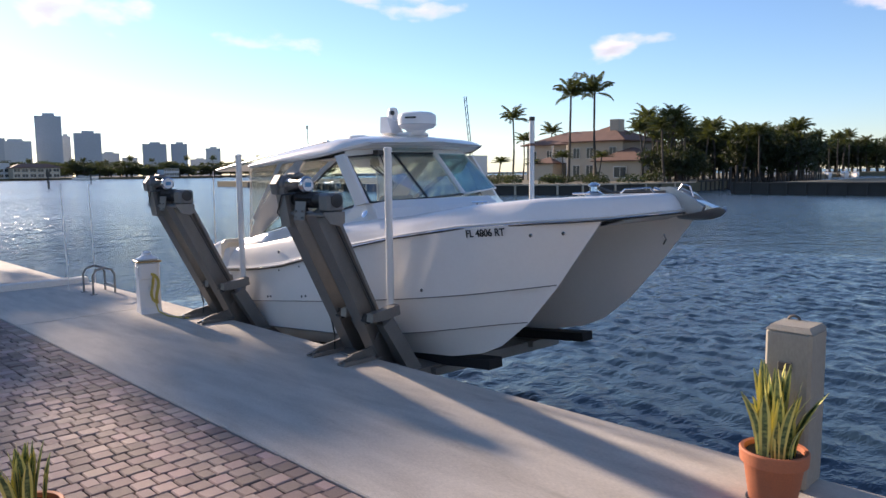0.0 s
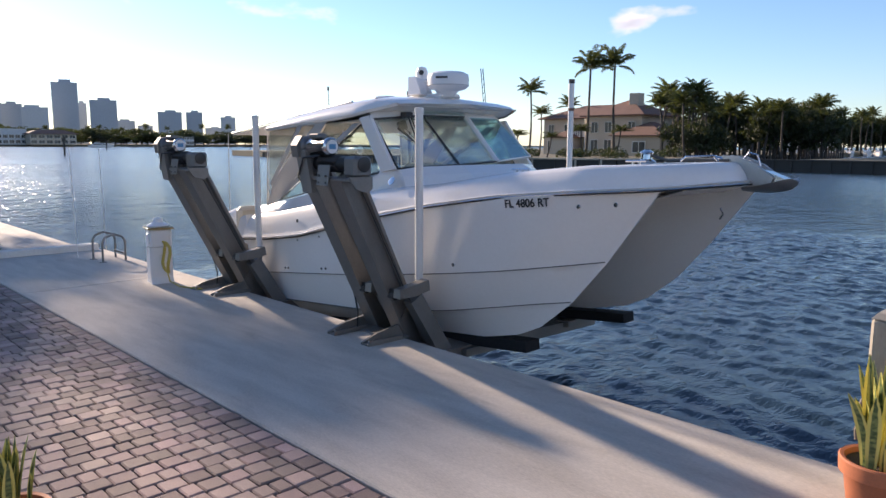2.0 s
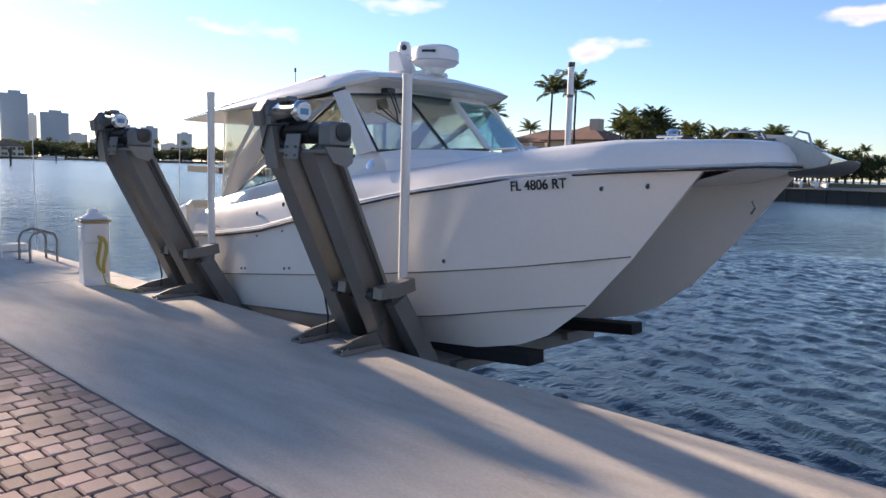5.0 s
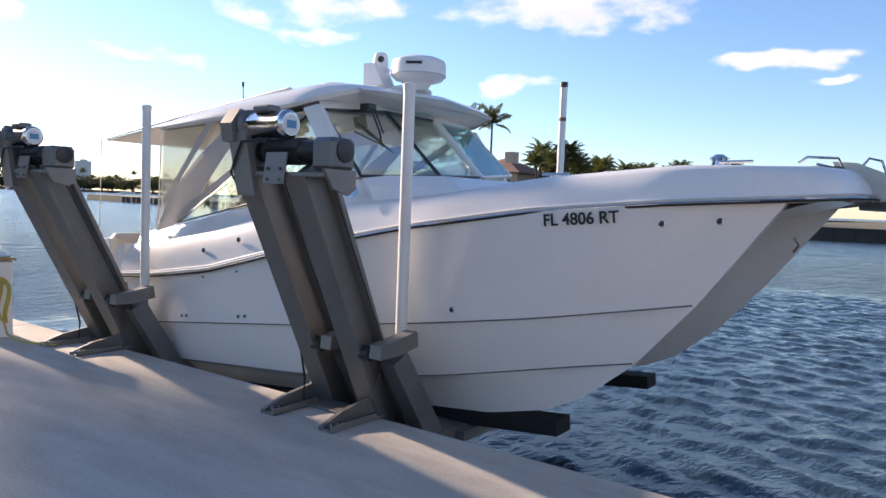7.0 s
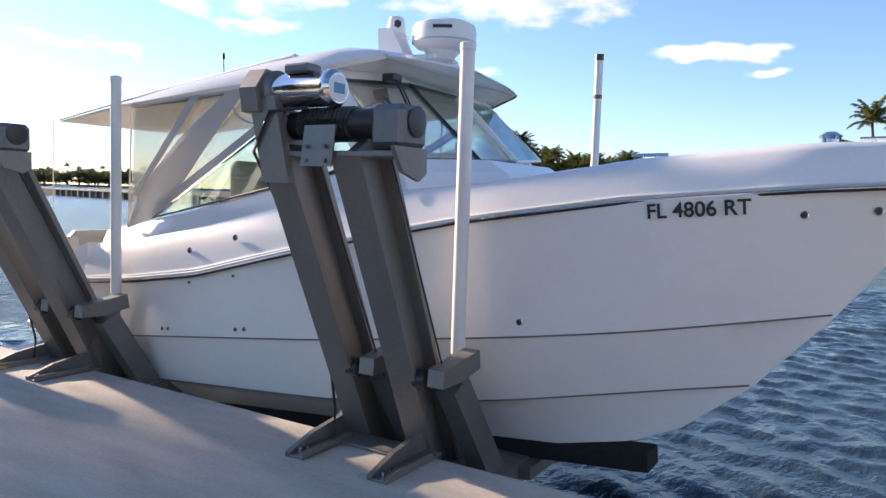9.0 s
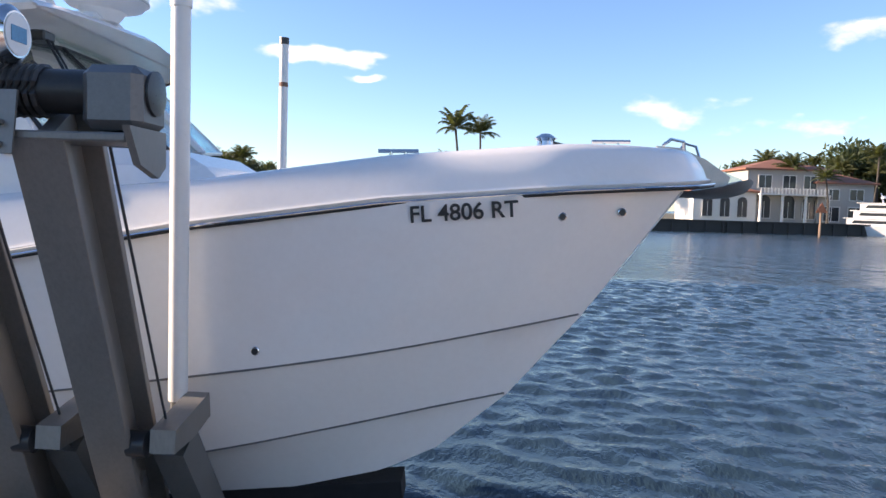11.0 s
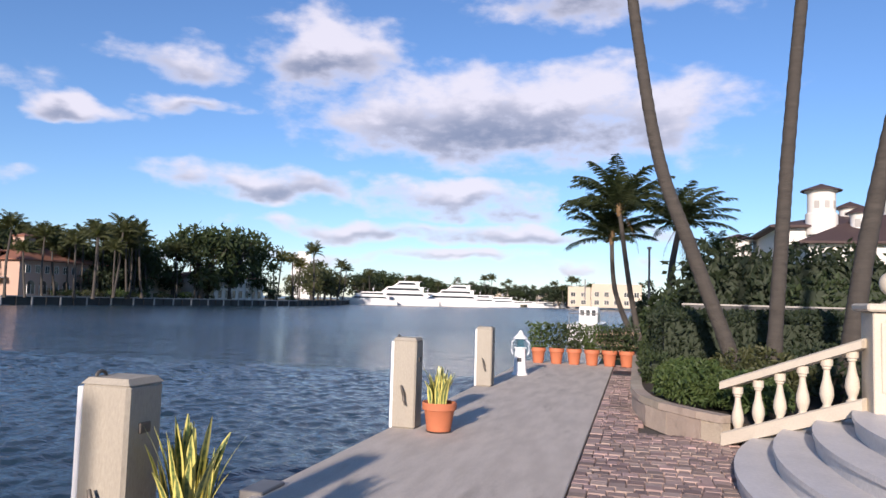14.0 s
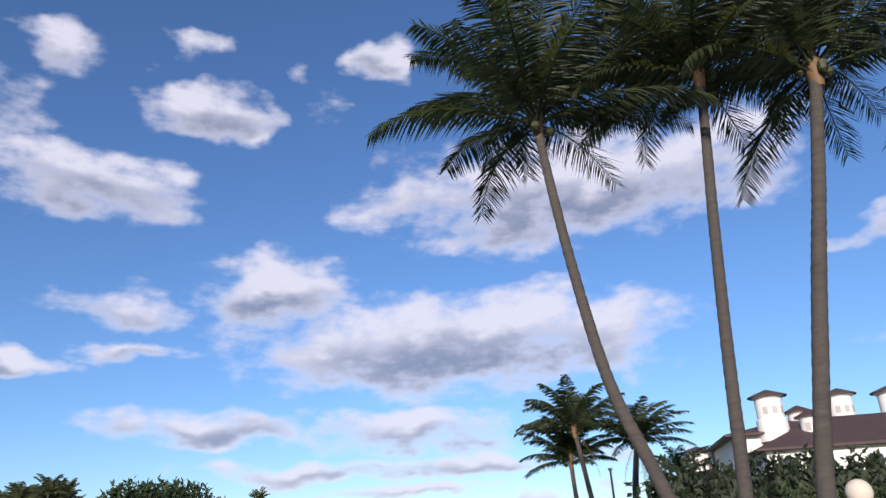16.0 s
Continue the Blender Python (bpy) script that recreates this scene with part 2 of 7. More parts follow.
M["seawall_dark"] = surface("seawall_dark", (0.06, 0.055, 0.05), (0.04, 0.04, 0.035), 0.9, 0, 0.5, 12, 0.3)
M["wood"] = surface("wood", (0.30, 0.22, 0.14), (0.2, 0.15, 0.1), 0.8, 0, 2, 30, 0.2, by_object=0.2)
M["lawn"] = surface("lawn", (0.10, 0.13, 0.04), (0.07, 0.10, 0.03), 0.95, 0, 0.3, 14, 0.4)
M["land"] = surface("land", (0.16, 0.14, 0.09), (0.10, 0.10, 0.06), 0.95, 0, 0.2, 10, 0.3)
M["hose"] = surface("hose", (0.55, 0.42, 0.08), (0.45, 0.33, 0.06), 0.5, 0, 8, 60, 0.0)
M["brass"] = surface("brass", (0.42, 0.32, 0.16), (0.3, 0.22, 0.12), 0.35, 0.9, 8, 60, 0.02)
M["iron"] = surface("iron", (0.12, 0.11, 0.10), (0.2, 0.17, 0.14), 0.6, 0.6, 14, 90, 0.15)


def leaf_material(name, color, color2, rough=0.65, through=0.25, scale=0.8, tint=0.5):
    m = bpy.data.materials.new(name)
    m.use_nodes = True
    n = Nodes(m.node_tree)
    rnd = n.add("ShaderNodeNewGeometry").outputs["Random Per Island"]
    at = n.add("ShaderNodeTexCoord").outputs["Object"]
    fac = n.math("MULTIPLY_ADD", n.noise(at, scale, 3.0), 0.6, n.math("MULTIPLY", rnd, 0.5))
    col = n.mix(n.maprange(fac, 0.2, 0.85), color, color2)
    b = n.add("ShaderNodeBsdfPrincipled", ins={"Base Color": col, "Roughness": rough})
    tr = n.add("ShaderNodeBsdfTranslucent", ins={"Color": n.mix(tint, col, (0.25, 0.3, 0.05))})
    mixed = n.add("ShaderNodeMixShader", ins={0: through, 1: b.outputs[0], 2: tr.outputs[0]})
    n.put(n.add("ShaderNodeOutputMaterial").inputs[0], mixed.outputs[0])
    return m


M["frond"] = leaf_material("frond", (0.022, 0.034, 0.012), (0.05, 0.062, 0.02))
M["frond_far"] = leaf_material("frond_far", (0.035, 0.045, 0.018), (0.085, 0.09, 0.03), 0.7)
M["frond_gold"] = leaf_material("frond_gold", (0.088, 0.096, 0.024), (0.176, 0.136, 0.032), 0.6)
M["foliage"] = leaf_material("foliage", (0.022, 0.037, 0.012), (0.043, 0.062, 0.019), 0.65, 0.2)
M["foliage_olive"] = leaf_material("foliage_olive", (0.045, 0.056, 0.019), (0.083, 0.083, 0.030), 0.6, 0.2)
M["foliage_bright"] = leaf_material("foliage_bright", (0.037, 0.068, 0.015), (0.074, 0.105, 0.025), 0.65, 0.25)
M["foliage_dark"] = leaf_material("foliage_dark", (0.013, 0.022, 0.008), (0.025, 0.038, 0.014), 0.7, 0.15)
M["canvas"] = leaf_material("canvas_cloth", (0.70, 0.68, 0.64), (0.62, 0.60, 0.57), 0.8, 0.45, 3.0, 0.0)
M["dry_frond"] = leaf_material("dry_frond", (0.28, 0.17, 0.08), (0.18, 0.11, 0.05), 0.7, 0.2)


def glass_material(name, tint, clear=0.85, rough=0.0):
    m = bpy.data.materials.new(name)
    m.use_nodes = True
    n = Nodes(m.node_tree)
    t = n.add("ShaderNodeBsdfTransparent", ins={"Color": (*tint, 1)})
    g = n.add("ShaderNodeBsdfGlossy", ins={"Color": (1, 1, 1, 1), "Roughness": rough + 0.01})
    fr = n.add("ShaderNodeFresnel", ins={"IOR": 1.5}).outputs[0]
    mix = n.add("ShaderNodeMixShader", ins={0: n.math("ADD", n.math("MULTIPLY", fr, 0.6), 1 - clear, clamp=True), 1: t.outputs[0], 2: g.outputs[0]})
    n.put(n.add("ShaderNodeOutputMaterial").inputs[0], mix.outputs[0])
    return m


M["glass"] = glass_material("glass", (0.86, 0.93, 0.91), 0.97)
M["glass_teal"] = glass_material("glass_teal", (0.60, 0.84, 0.86), 0.88)
M["vinyl"] = glass_material("vinyl", (0.90, 0.89, 0.86), 0.94, 0.12)

m = bpy.data.materials.new("snake_leaf")
m.use_nodes = True
n = Nodes(m.node_tree)
at = n.add("ShaderNodeTexCoord")
band = n.noise(n.add("ShaderNodeMapping", ins={"Vector": at.outputs["Object"], "Scale": (18, 18, 45)}).outputs[0], 1.0, 4.0)
edge = n.math("ABSOLUTE", n.math("SUBTRACT", n.add("ShaderNodeSeparateXYZ", ins={0: at.outputs["UV"]}).outputs[0], 0.5))
col = n.mix(n.maprange(band, 0.4, 0.62), (0.045, 0.085, 0.03), (0.24, 0.29, 0.10))
col = n.mix(n.maprange(edge, 0.20, 0.28), col, (0.66, 0.58, 0.16))
n.put(n.add("ShaderNodeOutputMaterial").inputs[0], n.add("ShaderNodeBsdfPrincipled", ins={"Base Color": col, "Roughness": 0.4}).outputs[0])
M["snake_leaf"] = m

m = bpy.data.materials.new("sea")
m.use_nodes = True
n = Nodes(m.node_tree)
at = n.add("ShaderNodeTexCoord").outputs["Object"]
# the finer ripples, on top of the waves of the sheet itself
p1 = n.add("ShaderNodeMapping", ins={"Vector": at, "Rotation": (0, 0, radians(-40)), "Scale": (1.7, 1.0, 1)}).outputs[0]
w1 = n.noise(p1, 1.5, 2.0, 0.5)
w2 = n.noise(p1, 6.5, 3.0, 0.6)
w3 = n.noise(at, 0.06, 2.0)
calm = n.maprange(n.noise(at, 0.022, 3.0), 0.35, 0.65, 0.55, 1.15)
# the open channel is rougher than the water along the dock
off = n.add("ShaderNodeVectorMath", operation="DISTANCE", ins={0: at, 1: (9.0, 0.0, WATER)}).outputs["Value"]
w0 = n.math("MULTIPLY", n.noise(p1, 0.45, 2.0, 0.5), n.maprange(off, 12.0, 45.0, 0.0, 0.55))
h = n.math("MULTIPLY", n.math("ADD", w0, n.math("ADD", n.math("MULTIPLY", w1, n.maprange(off, 10.0, 40.0, 0.09, 0.24)), n.math("MULTIPLY", w2, 0.038))), calm)
body = n.mix(n.maprange(w3, 0.3, 0.7), (0.020, 0.041, 0.060), (0.027, 0.051, 0.072))
b = n.add("ShaderNodeBsdfPrincipled", ins={"Base Color": body, "Roughness": n.maprange(off, 15.0, 60.0, 0.05, 0.20), "IOR": 1.33})
n.put(b.inputs["Normal"], n.add("ShaderNodeBump", ins={"Height": h, "Strength": 1.0, "Distance": 1.0}).outputs[0])
n.put(n.add("ShaderNodeOutputMaterial").inputs[0], b.outputs[0])
M["sea"] = m


# ---- mesh helpers ----
def mesh_object(name, bm, material, smooth=False):
    me = bpy.data.meshes.new(name)
    bmesh.ops.recalc_face_normals(bm, faces=bm.faces)
    if smooth:
        for f in bm.faces:
            f.smooth = True
    bm.to_mesh(me)
    bm.free()
    me.materials.append(material)
    if smooth:
        me.set_sharp_from_angle(angle=radians(38))
    return new(name, me)


def part(name, bm, material, parent, label="", smooth=False):
    ob = mesh_object(name, bm, material, smooth)
    ob.parent = parent
    return tagged(ob, label)


def thing(name, label, category, group="", at=(0, 0, 0), rz=0.0):
    ob = tagged(new(name), label, category, group)
    ob.matrix_world = pose(*at, 0, 0, rz)
    return ob


def structure(name, bm, material, label, smooth=False):
    return tagged(mesh_object(name, bm, material, smooth), label, "", "", "structure")


def add_box(bm, lo, hi, bevel=0.0, m=None):
    lo, hi = Vector(lo), Vector(hi)
    r = bmesh.ops.create_cube(bm, size=1.0, matrix=Matrix.Translation((lo + hi) / 2) @ Matrix.Diagonal((*(hi - lo), 1)))
    vs = r["verts"]
    if bevel:
        es = list({e for v in vs for e in v.link_edges})
        vs = bmesh.ops.bevel(bm, geom=es, offset=bevel, segments=1, affect="EDGES")["verts"]
    if m is not None:
        bmesh.ops.transform(bm, matrix=m, verts=vs)
    return bm


def box(lo, hi, bevel=0.0, m=None):
    return add_box(bmesh.new(), lo, hi, bevel, m)


def add_tube(bm, a, b, r, r2=None, seg=10):
    a, b = Vector(a), Vector(b)
    turn = (b - a).to_track_quat("Z", "Y").to_matrix().to_4x4()
    bmesh.ops.create_cone(bm, cap_ends=True, segments=seg, radius1=r, radius2=r if r2 is None else r2, depth=(b - a).length, matrix=Matrix.Translation((a + b) / 2) @ turn)
    return bm


def tube(a, b, r, r2=None, seg=10):
    return add_tube(bmesh.new(), a, b, r, r2, seg)


def add_sweep(bm, pts, r, seg=6, closed=False):
    """A round bar along points; r: a radius or one for each point."""
    pts = [Vector(p) for p in pts]
    k = len(pts)
    rings = []
    for i, p in enumerate(pts):
        a, b = pts[(i - 1) % k if closed else max(i - 1, 0)], pts[(i + 1) % k if closed else min(i + 1, k - 1)]
        q = (b - a).to_track_quat("Z", "Y") if (b - a).length > 1e-9 else Vector((0, 0, 1)).to_track_quat("Z", "Y")
        ri = r[i] if isinstance(r, (list, tuple)) else r
        rings.append([bm.verts.new(p + q @ Vector((math.cos(6.28319 * j / seg) * ri, math.sin(6.28319 * j / seg) * ri, 0))) for j in range(seg)])
    for i in range(k if closed else k - 1):
        a, b = rings[i], rings[(i + 1) % k]
        for j in range(seg):
            bm.faces.new((a[j], a[(j + 1) % seg], b[(j + 1) % seg], b[j]))
    if not closed:
        bm.faces.new(rings[0][::-1])
        bm.faces.new(rings[-1])
    return bm


def sweep(pts, r, seg=6, closed=False):
    return add_sweep(bmesh.new(), pts, r, seg, closed)


def add_lathe(bm, prof, seg=16, m=None):
    """prof: (radius, height) pairs turned round z."""
    rings = []
    for r, z in prof:
        rings.append([bm.verts.new((m or Matrix()) @ Vector((r * math.cos(6.28319 * j / seg), r * math.sin(6.28319 * j / seg), z))) for j in range(seg)])
    for a, b in zip(rings, rings[1:]):
        for j in range(seg):
            bm.faces.new((a[j], a[(j + 1) % seg], b[(j + 1) % seg], b[j]))
    bm.faces.new(rings[0][::-1])
    bm.faces.new(rings[-1])
    return bm


def lathe(prof, seg=16, m=None):
    return add_lathe(bmesh.new(), prof, seg, m)


def add_prism(bm, outline, lo, hi, axis="z"):
    """An outline of 2D points pulled from lo to hi along an axis."""
    def p3(u, v, w):
        return {"z": (u, v, w), "y": (u, w, v), "x": (w, u, v)}[axis]
    a = [bm.verts.new(p3(u, v, lo)) for u, v in outline]
    b = [bm.verts.new(p3(u, v, hi)) for u, v in outline]
    bm.faces.new(a[::-1])
    bm.faces.new(b)
    k = len(a)
    for i in range(k):
        bm.faces.new((a[i], a[(i + 1) % k], b[(i + 1) % k], b[i]))
    return bm


def prism(outline, lo, hi, axis="z"):
    return add_prism(bmesh.new(), outline, lo, hi, axis)


def add_strip(bm, rows):
    """Faces between rows of points of equal number."""
    vs = [[bm.verts.new(p) for p in row] for row in rows]
    for a, b in zip(vs, vs[1:]):
        for i in range(len(a) - 1):
            try:
                bm.faces.new((a[i], a[i + 1], b[i + 1], b[i]))
            except ValueError:
                pass
    return bm


def slab(pts, thick):
    """A flat plate with the given corners and a thickness along its normal."""
    pts = [Vector(p) for p in pts]
    nrm = (pts[1] - pts[0]).cross(pts[2] - pts[0]).normalized() * thick
    bm = bmesh.new()
    a = [bm.verts.new(p) for p in pts]
    b = [bm.verts.new(p + nrm) for p in pts]
    bm.faces.new(a[::-1])
    bm.faces.new(b)
    k = len(a)
    for i in range(k):
        bm.faces.new((a[i], a[(i + 1) % k], b[(i + 1) % k], b[i]))
    return bm


def lerp(pts, x):
    """Piecewise smooth value at x of (x, value) pairs."""
    return float(np.interp(x, [p[0] for p in pts], [p[1] for p in pts]))


def letters(text, size, place, material, parent, name="lettering", label=""):
    cu = bpy.data.curves.new(name, "FONT")
    cu.body, cu.size, cu.extrude, cu.align_x, cu.align_y = text, size, 0.002, "CENTER", "CENTER"
    cu.offset = size * 0.017
    tmp = bpy.data.objects.new(name, cu)
    me = bpy.data.meshes.new_from_object(tmp)
    bpy.data.objects.remove(tmp)
    me.materials.append(material)
    me.transform(place)
    ob = new(name, me)
    ob.parent = parent
    return tagged(ob, label)



# ---- the setting: water, dock, brick path, steps ----
def grid_lines(lo, hi, step, reach):
    """Even lines from lo to hi, then ever wider apart out to the horizon."""
    mid = list(np.arange(lo, hi, step))
    left, right, d = [], [], step
    while (mid[-1] if not right else right[-1]) < reach:
        d *= 1.09
        right.append((right[-1] if right else mid[-1]) + d)
        left.append((left[-1] if left else mid[0]) - d)
    return np.array(left[::-1] + mid + right)


gx, gy = grid_lines(-6.0, 28.0, 0.072, 4000), grid_lines(-0.4, 22.0, 0.072, 4000)
spacing = np.maximum(np.gradient(gx)[:, None], np.gradient(gy)[None, :])
wx, wy = np.meshgrid(gx, gy, indexing="ij")
height = np.zeros_like(wx)
rng = np.random.default_rng(4)
for i in range(60):
    wl = 0.22 * math.exp(rng.uniform(0, 1.45))
    way_to = radians(55) + rng.normal(0, 0.62)
    kx, ky = math.cos(way_to) * 2 * math.pi / wl, math.sin(way_to) * 2 * math.pi / wl
    phase = wx * kx + wy * ky + rng.uniform(0, 6.28)
    swell = 0.65 + 0.35 * np.sin(wx * rng.normal(0, 0.5) + wy * rng.normal(0, 0.5) + rng.uniform(0, 6.28))
    height += 0.050 * wl / 6.283 * swell * np.sin(phase) * np.clip((wl / spacing - 2.2) / 2.0, 0, 1)
nx, ny = len(gx), len(gy)
corner = (np.arange(nx - 1)[:, None] * ny + np.arange(ny - 1)[None, :]).ravel()
quads = np.stack([corner, corner + ny, corner + ny + 1, corner + 1], 1).astype(np.int32)
me = bpy.data.meshes.new("water")
me.vertices.add(nx * ny)
me.vertices.foreach_set("co", np.stack([wx.ravel(), wy.ravel(), WATER + height.ravel()], 1).astype(np.float32).ravel())
me.loops.add(quads.size)
me.loops.foreach_set("vertex_index", quads.ravel())
me.polygons.add(len(quads))
me.polygons.foreach_set("loop_start", np.arange(0, quads.size, 4, dtype=np.int32))
me.polygons.foreach_set("loop_total", np.full(len(quads), 4, dtype=np.int32))
me.polygons.foreach_set("use_smooth", np.ones(len(quads), dtype=bool))
me.update(calc_edges=True)
me.materials.append(M["sea"])
tagged(new("water", me), "dark blue rippled channel water", "", "", "structure")

DOCK_X0, DOCK_X1 = -6.0, 25.4
EDGE = -2.46                                  # where the concrete meets the bricks
# three pours of concrete with a fine joint between them
for a, b in ((DOCK_X0, -2.2), (-2.195, 8.9), (8.905, DOCK_X1)):
    structure("pavement", box((a, EDGE, WATER - 1.5), (b, 0.0, 0.0), 0.012), M["concrete"], "worn grey concrete dock along the water")
structure("ground", box((-6.0, -60, WATER - 1.5), (25.4, EDGE - 0.01, -0.075), 0), M["joint"], "bedding under the brick path")
structure("ground_far", box((25.4, -90, WATER - 1.5), (140, -2.0, -0.05), 0), M["lawn"], "neighbouring garden ground behind a seawall")

# side dock with a white kerb past the end of the concrete
structure("pavement_side", box((-34, -16, WATER - 1.5), (-6.004, -0.2, -0.02), 0.01), M["concrete"], "concrete of the neighbouring dock")
structure("kerb", box((-6.25, -9, -0.02), (-6.0, -0.1, 0.12), 0.01), M["stucco_white"], "low white painted kerb across the dock")

# broad curved steps up to the terrace
SC = Vector((11.4, -10.15))
for i, (r, z) in enumerate(((6.2, 0.16), (5.85, 0.32), (5.5, 0.48), (5.15, 0.64))):
    seg = 48
    bm = bmesh.new()
    arc = [(SC.x + r * math.cos(a), SC.y + r * math.sin(a)) for a in np.linspace(radians(40), radians(140), seg)]
    add_prism(bm, arc, -0.05 if i == 0 else z - 0.2, z - 0.045)
    r2 = r + 0.025
    arc2 = [(SC.x + r2 * math.cos(a), SC.y + r2 * math.sin(a)) for a in np.linspace(radians(40), radians(140), seg)]
    add_prism(bm, arc2, z - 0.045, z)
    structure("stair_step", bm, M["marble"], "curved white marble step with a rounded nosing")
structure("terrace", box((7.0, -40, -0.1), (15.6, -6.3, 0.636), 0.01), M["marble"], "white marble terrace above the steps")


# ---- the boat: a power catamaran with a pilot house, bow raised, on a lift ----
YC = 1.9
boat = thing("catamaran_boat", "white power catamaran with enclosed helm, raised on a boat lift", "boat")
RAIL = [(-1.7, 0.60), (-0.69, 0.70), (-0.15, 0.75), (0.7, 0.87), (1.57, 1.08), (2.4, 1.27), (3.26, 1.44), (4.3, 1.60), (5.24, 1.69), (5.95, 1.745), (6.3, 1.79)]
CHINE = [(-1.7, 0.07), (-0.23, 0.23), (1.96, 0.48), (3.3, 0.67), (4.34, 0.83), (5.4, 1.02)]
CHINE2 = [(-1.7, -0.28), (0.05, -0.15), (1.97, 0.01), (3.44, 0.24), (4.59, 0.48), (5.02, 0.56)]
KEEL = [(-1.7, -0.55), (1.0, -0.30), (3.0, -0.12), (3.8, -0.04), (4.3, 0.08), (4.7, 0.27)]


BEND = {id(RAIL): (0.84, 1.5), id(CHINE): (0.74, 1.7), id(CHINE2): (0.58, 1.9), id(KEEL): (0.5, 2.0)}


def bend(curve, u):
    """How far a level has turned in to the stem at u along it."""
    start, power = BEND[id(curve)]
    return max(0.0, (u - start) / (1 - start)) ** power


def sponson(flip):
    """One of the two hulls; flip: the far one."""
    stem_y = 0.82
    # level: height curve, where it meets the stem, outer y, inner y
    levels = [(RAIL, 5.93, 0.38, None), (CHINE, 5.40, 0.43, 1.24), (CHINE2, 5.00, 0.52, 1.18), (KEEL, 4.60, 0.80, 0.90)]
    us = 1 - (1 - np.linspace(0, 1, 44)) ** 1.5

    def line(curve, x1, y0, lift=0.0, step=0.0):
        out = []
        for u in us:
            x = -1.7 + (x1 + 1.7) * u
            k = bend(curve, u)
            out.append((x, y0 + (stem_y - y0) * k + step * (1 - k), lerp(curve, x) + lift))
        return out
    outer = [line(c, x1, y0) for c, x1, y0, yi in levels]
    plates = []
    # each plate is laid by itself, so that the chines stay crisp
    for i, (a, b) in enumerate(zip(outer, outer[1:])):
        if i:
            c, x1, y0, yi = levels[i]
            a = line(c, x1, y0, -0.003, 0.016)
        rows = [[tuple(p * (1 - w) + q * w for p, q in zip(pa, pb)) for pa, pb in zip(a, b)] for w in np.linspace(0, 1, 5)]
        if flip:
            rows = [[(x, 2 * YC - y, z) for x, y, z in r] for r in rows]
        if i:
            rows.insert(0, [(x, 2 * YC - y if flip else y, z) for x, y, z in outer[i]])
        plates.append(add_strip(bmesh.new(), rows))
    inner = [line(KEEL, 4.60, 0.90), line(CHINE2, 5.00, 1.18), line(CHINE, 5.40, 1.24), line(RAIL, 5.93, 1.30, -0.02)]
    if flip:
        inner = [[(x, 2 * YC - y, z) for x, y, z in r] for r in inner]
    bm = add_strip(bmesh.new(), inner)
    ring = [o[0] for o in outer] if not flip else [(o[0][0], 2 * YC - o[0][1], o[0][2]) for o in outer]
    bm.faces.new([bm.verts.new(p) for p in ring + [r[0] for r in inner]])
    return plates + [bm], [outer[1], outer[2]]


for flip in (False, True):
    plates, lines = sponson(flip)
    hull = part("hull", plates[0], M["gelcoat"], boat, "glossy white hull topside plate", True)
    for b in plates[1:]:
        part("hull_plate", b, M["gelcoat"], hull, "white lapped hull plate", True)
    # a thin grey bar along each chine paints its shade line
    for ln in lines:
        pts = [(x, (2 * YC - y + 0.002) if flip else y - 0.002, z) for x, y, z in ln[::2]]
        part("chine", sweep(pts, 0.0065, 5), M["chine_shadow"], hull, "thin grey strip drawn as the shadow line under the chine")
# wing deck between the hulls
part("tunnel_roof", add_strip(bmesh.new(), [[(x, y, lerp(RAIL, x) - 0.10 - (0.0 if x < 5.6 else (5.6 - x) * 0.2)) for y in (1.2, 1.9, 2.6)] for x in np.linspace(-1.7, 6.1, 20)]), M["gelcoat"], boat, "", True)


def plan(s):
    """Half outline of the deck from the stern quarter to the stem: s 0..1 gives x, y."""
    pts = [(-0.9, 0.36), (0.5, 0.37), (2.0, 0.38), (3.5, 0.39), (4.5, 0.43), (5.2, 0.50), (5.7, 0.66), (6.0, 0.88), (6.2, 1.25), (6.28, 1.6), (6.3, 1.9)]
    d = np.concatenate([[0], np.cumsum([math.dist(a, b) for a, b in zip(pts, pts[1:])])])
    return float(np.interp(s * d[-1], d, [p[0] for p in pts])), float(np.interp(s * d[-1], d, [p[1] for p in pts]))


SHEER = [(-0.9, 0.36), (0.0, 0.40), (0.8, 0.43), (1.4, 0.42), (2.2, 0.36), (3.28, 0.25), (4.28, 0.255), (5.3, 0.26), (6.3, 0.20)]   # height of the topside above the rail
ss = list(np.linspace(0, 1, 60))


def deck_line(inset, frac, dz=0.0, mirror=False):
    out = []
    for s in ss:
        x, y = plan(s)
        k = 1 - inset / 1.6
        yy = YC - (YC - y) * k
        xx = x - inset * max(0.0, (x - 5.4)) * 1.0
        z = lerp(RAIL, min(x, 6.3)) + lerp(SHEER, x) * frac + dz
        out.append((xx, 2 * YC - yy if mirror else yy, z))
    return out


def both(*a):
    one = deck_line(*a)
    return one + [(x, 2 * YC - y, z) for x, y, z in one[::-1]][1:]


